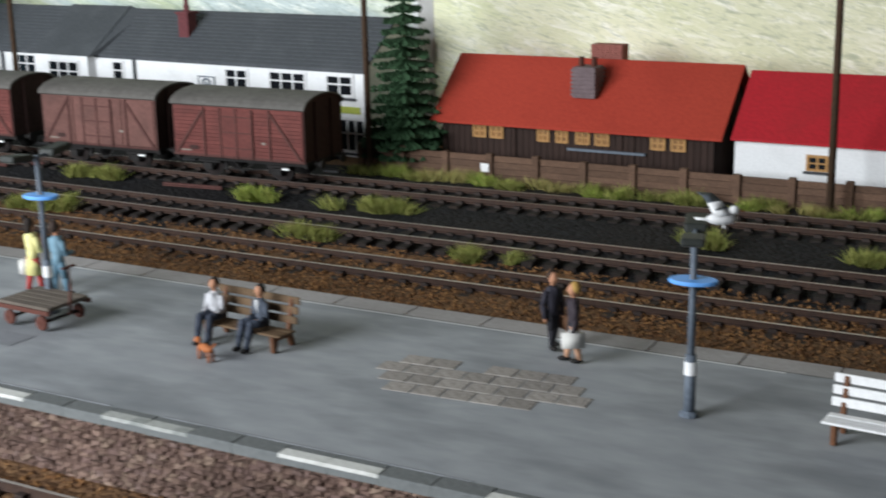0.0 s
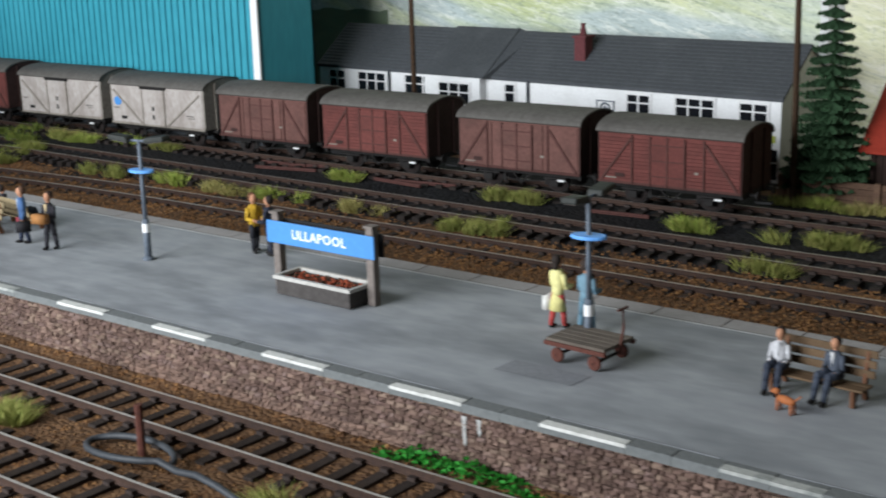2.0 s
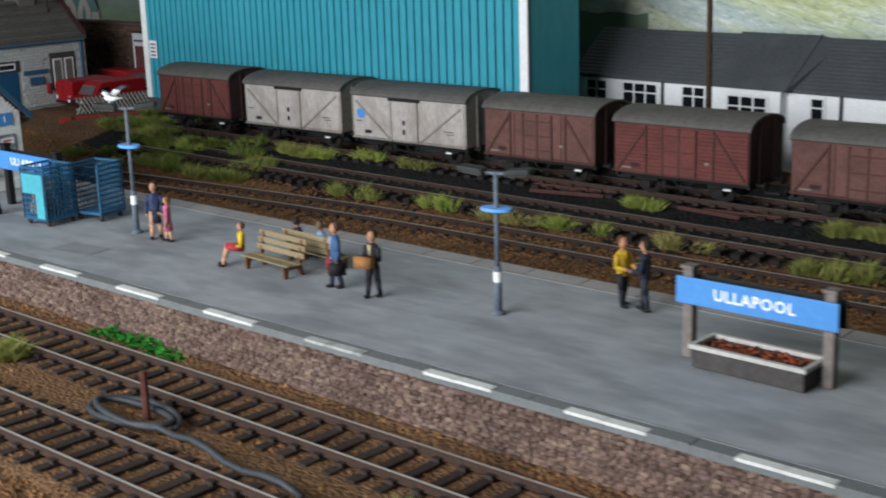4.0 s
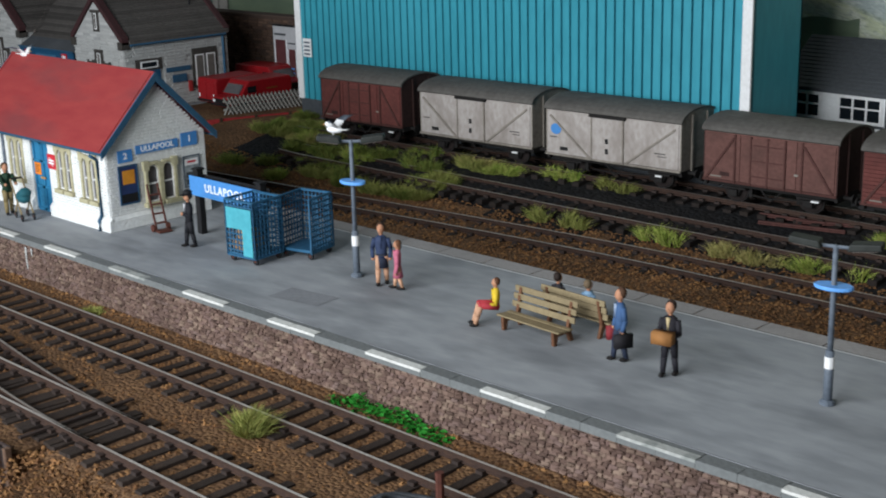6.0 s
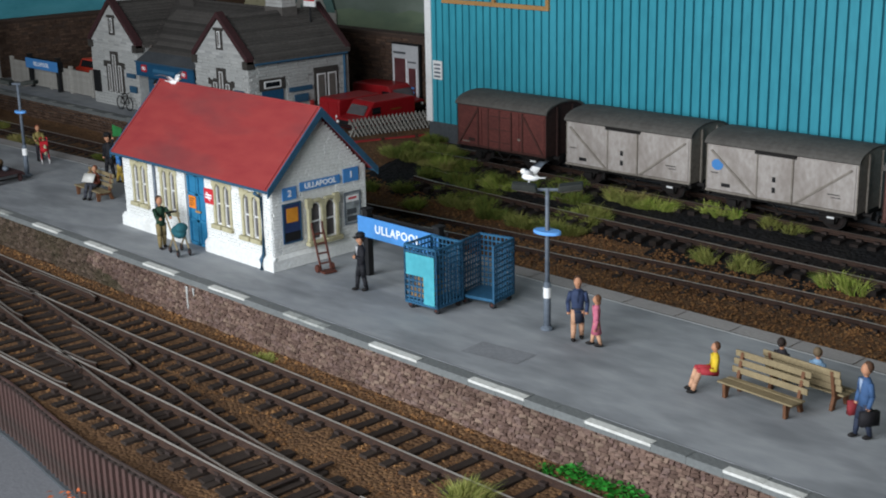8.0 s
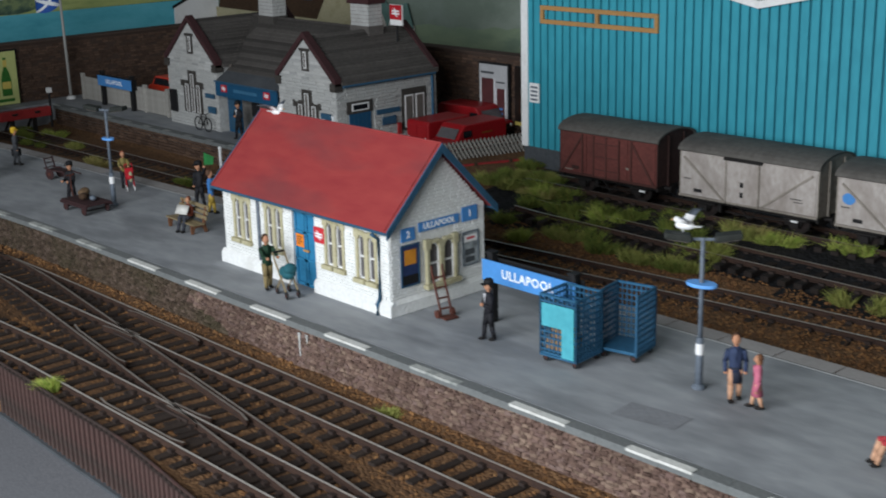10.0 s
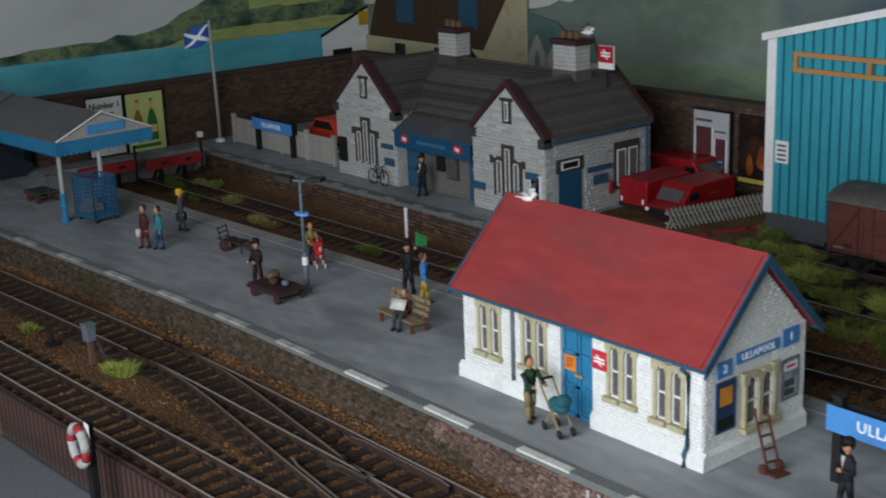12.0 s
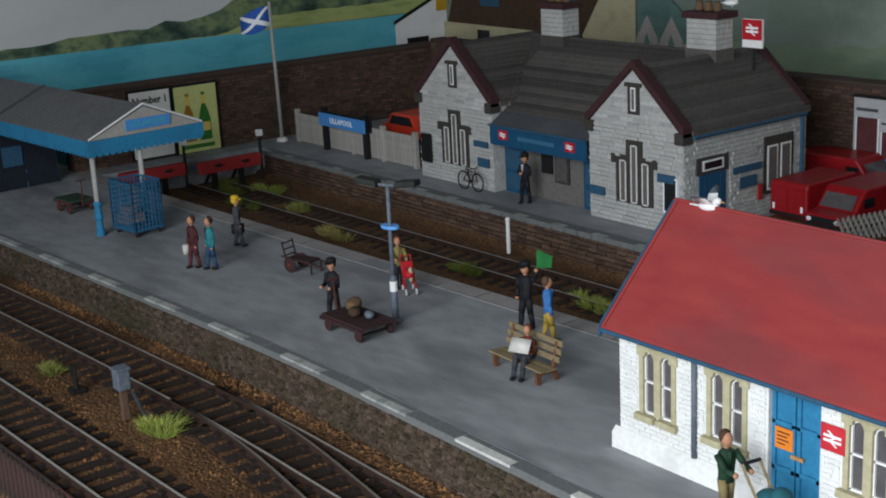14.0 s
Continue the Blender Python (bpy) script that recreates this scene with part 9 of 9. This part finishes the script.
def backscene():
    t = thing("painted_backscene", 0, 0, 0, label="painted backscene boards with water, hills and sky behind the layout", category="backdrop", kind="structure")
    settle(t, -3.5, 0.65, -0.5, 0.97, 0.87, 0.868)
    part("left_board", Shape().box(BX - 1, BX, -40, BY + 1, -4, 34), SKY_GREY, t, "grey painted sky")
    part("rear_board", Shape().box(BX, 45, BY, BY + 1, -4, 34), SKY_GREY, t, "grey painted sky")

    def left(name, lo, hi, mat, off, n=60, y0=-40.0, y1=BY):
        s = Shape()
        ys = [y0 + (y1 - y0) * i / n for i in range(n + 1)]
        s.add([(BX + off, y, lo(y)) for y in ys] + [(BX + off, y, hi(y)) for y in ys], [(i, i + 1, n + 2 + i, n + 1 + i) for i in range(n)])
        part(name, s, mat, t)

    def rear(name, lo, hi, mat, off, x0, x1, n=80):
        s = Shape()
        xs = [x0 + (x1 - x0) * i / n for i in range(n + 1)]
        s.add([(x, BY - off, lo(x)) for x in xs] + [(x, BY - off, hi(x)) for x in xs], [(i, i + 1, n + 2 + i, n + 1 + i) for i in range(n)])
        part(name, s, mat, t)
    wob = lambda u, a: a * noise.noise((u * 0.6, a * 9, 2)) + 0.5 * a * noise.noise((u * 2.1, 3, a))
    hill = lambda y: 7.1 + 0.05 * max(0, y - 5) + 3.4 * ease(max(0, min(1, (y - 17.5) / 12))) + wob(y, 0.3)
    left("painted_hill", lambda y: 6.3, hill, SHORE, 0.06)
    left("painted_field", lambda y: 6.45, lambda y: 6.5 + 0.9 * ease(max(0, min(1, (y - 19) / 5))) + wob(y, 0.12), FIELD, 0.12, y0=15)
    left("painted_field", lambda y: 8.6 + wob(y, 0.2), lambda y: 9.3 + wob(y, 0.3), FIELD, 0.12, y0=27)
    left("painted_water", lambda y: -3, lambda y: 6.55 - 0.004 * max(0, y), WATER, 0.18)
    # the misty hillside behind the station
    rear("painted_hill", lambda x: -3, lambda x: 8.0 + 6.5 * ease(max(0, min(1, (x + 96) / 26))) + wob(x, 0.5), MIST, 0.06, BX, -38)
    rear("painted_meadow", lambda x: -3, lambda x: 5.7 + 0.1 * max(0, min(10, x + 80)) + wob(x, 0.3), MIST_LOW, 0.12, -86, -38)
    # the printed hillside behind the goods yard
    rear("printed_hillside", lambda x: -3, lambda x: 30, ROCKS, 0.09, -44, -12.5)
    # The right-hand sheet takes the brightened copy in place of stronger light.
    rear("printed_hillside", lambda x: -3, lambda x: 30, ROCKS_LIT, 0.1, -12.5, 45)
    part("fold", Shape().prism([(-13.0, BY - 0.12), (-11.9, BY - 0.12), (-12.4, BY - 0.75)], "z", -3, 30), WHITE, t, "pale curled join between two printed sheets")


backscene()


def painted_houses():
    t = thing("painted_house", 0, 0, 0, label="flat painted white house with black window and roof edge", category="backdrop house", group="painted houses")
    settle(t, -3.5, 0.65, -0.5, 0.97, 0.87, 0.868)
    X = BX + 0.35
    part("front", Shape().prism([(33.4, 0), (38.2, 0), (38.2, 7.9), (33.4, 5.9)], "x", X, X + 0.1), RENDER, t)
    part("roof_edge", Shape().prism([(33.2, 5.75), (38.2, 7.85), (38.2, 8.1), (33.2, 6.0)], "x", X + 0.1, X + 0.14), BLACK, t)
    part("window", Shape().box(X + 0.1, X + 0.13, 34.3, 36.2, 3.9, 4.7), BLACK, t)
    part("hanging_sign", Shape().box(X + 0.1, X + 0.16, 37.0, 38.1, 6.4, 7.5), surface("yellow_sign", "d0a530", "c09628", rough=0.6, bump=0), t)
    t = thing("painted_house", 0, 0, 0, label="flat painted house with brown roof and blue dormers", category="backdrop house", group="painted houses")
    settle(t, -3.5, 0.65, -0.5, 0.97, 0.87, 0.868)
    Y = BY - 0.35
    part("front", Shape().prism([(-109.5, 0), (-92.0, 0), (-92.0, 11), (-94.0, 11), (-97.0, 5.6), (-109.5, 5.6)], "y", Y, Y + 0.1), CREAM, t, "cream painted wall")
    rf = part("roof", Shape().prism([(-109.0, 5.6), (-96.3, 5.4), (-92.6, 11.5), (-107.0, 11.5)], "y", Y - 0.08, Y), BARK, t, "dark brown painted roof")
    for x in (-105.5, -98.6):
        part("dormer", Shape().box(x, x + 1.9, Y - 0.14, Y - 0.08, 6.9, 9.2), BLUE_TRIM, rf)
    for x in (-106.0, -101.5):
        part("window", Shape().box(x, x + 1.2, Y - 0.04, Y, 4.0, 5.2), DARK_GLASS, t)
    t = thing("painted_house", 0, 0, 0, label="flat painted grey-green gothic houses with pointed gables", category="backdrop house", group="painted houses")
    settle(t, -3.5, 0.65, -0.5, 0.97, 0.87, 0.868)
    part("front", Shape().prism([(-91.8, 0), (-85.6, 0), (-85.6, 5.6), (-91.8, 5.6)], "y", Y, Y + 0.1), PALE_FENCE, t)
    green = surface("grey_green_paint", "5d7a75", "4d6964", rough=0.8, bump=0, grain=1.5)
    part("roof", Shape().prism([(-91.8, 5.4), (-85.6, 5.4), (-86.2, 7.3), (-88.0, 6.9), (-89.3, 8.0), (-91.8, 8.4)], "y", Y - 0.06, Y), green, t)
    for x in (-91.0, -89.2, -87.3):
        part("gable", Shape().prism([(x - 0.8, 3.5), (x + 0.8, 3.5), (x + 0.8, 5.6), (x, 7.0), (x - 0.8, 5.6)], "y", Y - 0.12, Y - 0.06), PALE_FENCE, t)
        part("gable_window", Shape().prism([(x - 0.2, 3.9), (x + 0.2, 3.9), (x + 0.2, 5.4), (x, 5.9), (x - 0.2, 5.4)], "y", Y - 0.15, Y - 0.12), green, t)


painted_houses()

# ---- stones of the platform wall ----
def platform_face():
    rnd = random.Random(17)
    mes = []
    for k in range(14):
        L = rnd.choice((0.13, 0.16, 0.2, 0.24, 0.29, 0.35))
        s = Shape().box(0.006, L - 0.006, -0.05, 0.03, 0.003, 0.112)
        for i in (0, 1, 4, 5):
            a, b, c = s.v[i]
            s.v[i] = (a + (0.03 if i in (0, 4) else -0.03) * rnd.random(), b + 0.06 * rnd.random(), c + (0.022 if i < 4 else -0.022) * rnd.random())
        for i in (2, 3, 6, 7):
            a, b, c = s.v[i]
            s.v[i] = (a, b, c + 0.02 * rnd.uniform(-1, 1))
        mes.append((L, s, s.mesh("stone", [STONE])))
    rest, dark = Shape(), Shape()
    made = 0
    for r in range(16):
        z = -1.86 + r * 0.105
        x = PX0 + rnd.random()
        while x < PX1 - 1:
            L, s, me = mes[rnd.randrange(14)]
            y = front_edge(x) + 0.055 + 0.035 * rnd.random()
            zz = z + 0.028 * noise.noise((x * 0.8, r * 0.7, 3)) + 0.012 * rnd.uniform(-1, 1)
            if -22 < x < -12 and made < 300:
                piece("stone", me, platform, x, y, zz)
                made += 1
            else:
                (dark if x < -60.5 + 3 * noise.noise((x * 0.3, z, 0)) else rest).add([(a + x, b + y, c + zz) for a, b, c in s.v], [(0, 1, 5, 4), (4, 5, 6, 7), (1, 2, 6, 5), (3, 0, 4, 7)])
            x += L
    ob = new("stone_facing", rest.mesh("stone_facing", [STONE_LOOSE], fix=False))
    ob.parent = platform
    tagged(ob, "rough brown stones of the platform face", kind="stuff")
    ob = new("stone_facing", dark.mesh("stone_facing", [STONE_MOSSY], fix=False))
    ob.parent = platform
    tagged(ob, "dark mossy stones of the platform face", kind="stuff")
    for x, z0, z1 in ((-10.2, -1.0, -0.3), (-9.8, -0.7, -0.3), (-54.7, -1.15, -0.3), (-54.3, -0.6, -0.3)):
        part("drip_stain", Shape().prism([(x - 0.07, z1), (x + 0.06, z1), (x + 0.03, (z0 + z1) / 2), (x + 0.05, z0 + 0.12), (x + 0.01, z0), (x - 0.03, z0 + 0.1), (x - 0.05, (z0 + z1) / 2 + 0.1)], "y", 0.025, 0.04), STATION_STONE, platform, "white drip mark down the stones")


STONE_MOSSY = grains("platform_stones_mossy", ["55473c", "44382f", "63544a", "4b4034", "3a3029"], size=10, stain="3a3a26", stain_amount=0.55, island=True, bump=0.4)
STONE_LOOSE = grains("platform_stones_loose", ["705b53", "5c4941", "7d675c", "655149", "52413a", "877365", "6b5650", "77645d"], size=10, stain="3a2d27", stain_amount=0.55, island=True, bump=0.4)
platform_face()


# ---- loose ballast ----
def ballast():
    rnd = random.Random(6)
    s = Shape()

    def stone(x, y, z, r):
        a = rnd.uniform(0, 6.28)
        c, d = math.cos(a) * r, math.sin(a) * r
        k = rnd.uniform(0.55, 0.9)
        s.add([(x + c, y + d, z), (x - d * k, y + c * k, z + r * 0.25), (x - c, y - d, z), (x + d * k, y - c * k, z + r * 0.1), (x + 0.2 * c, y + 0.2 * d, z + r * rnd.uniform(0.6, 0.95))], [(0, 1, 4), (1, 2, 4), (2, 3, 4), (3, 0, 4)])
    for i in range(75000):
        x = rnd.uniform(-92, 9)
        y = rnd.uniform(-6.5 - 0.045 * max(0.0, -x - 62) if x < -41.6 else -10.5, 0.0)
        z = NEAR_Z - 0.36 + rnd.uniform(-0.05, 0.05) + 0.24 * max(0.0, 1 - abs(y - front_edge(x)) / 0.75)
        stone(x, y, z, rnd.uniform(0.05, 0.11))
    for i in range(30000):
        x = rnd.uniform(-72, 14)
        y = rnd.uniform(8.8, 17.0)
        stone(x, y, ground_at(x, y) - 0.05 + rnd.uniform(0, 0.06), rnd.uniform(0.045, 0.09))
    ob = new("ballast_stones", s.mesh("ballast_stones", [BALLAST_STONE], fix=False))
    tagged(ob, "loose brown ballast stones between and beside the tracks", "ballast", kind="stuff")


ballast()
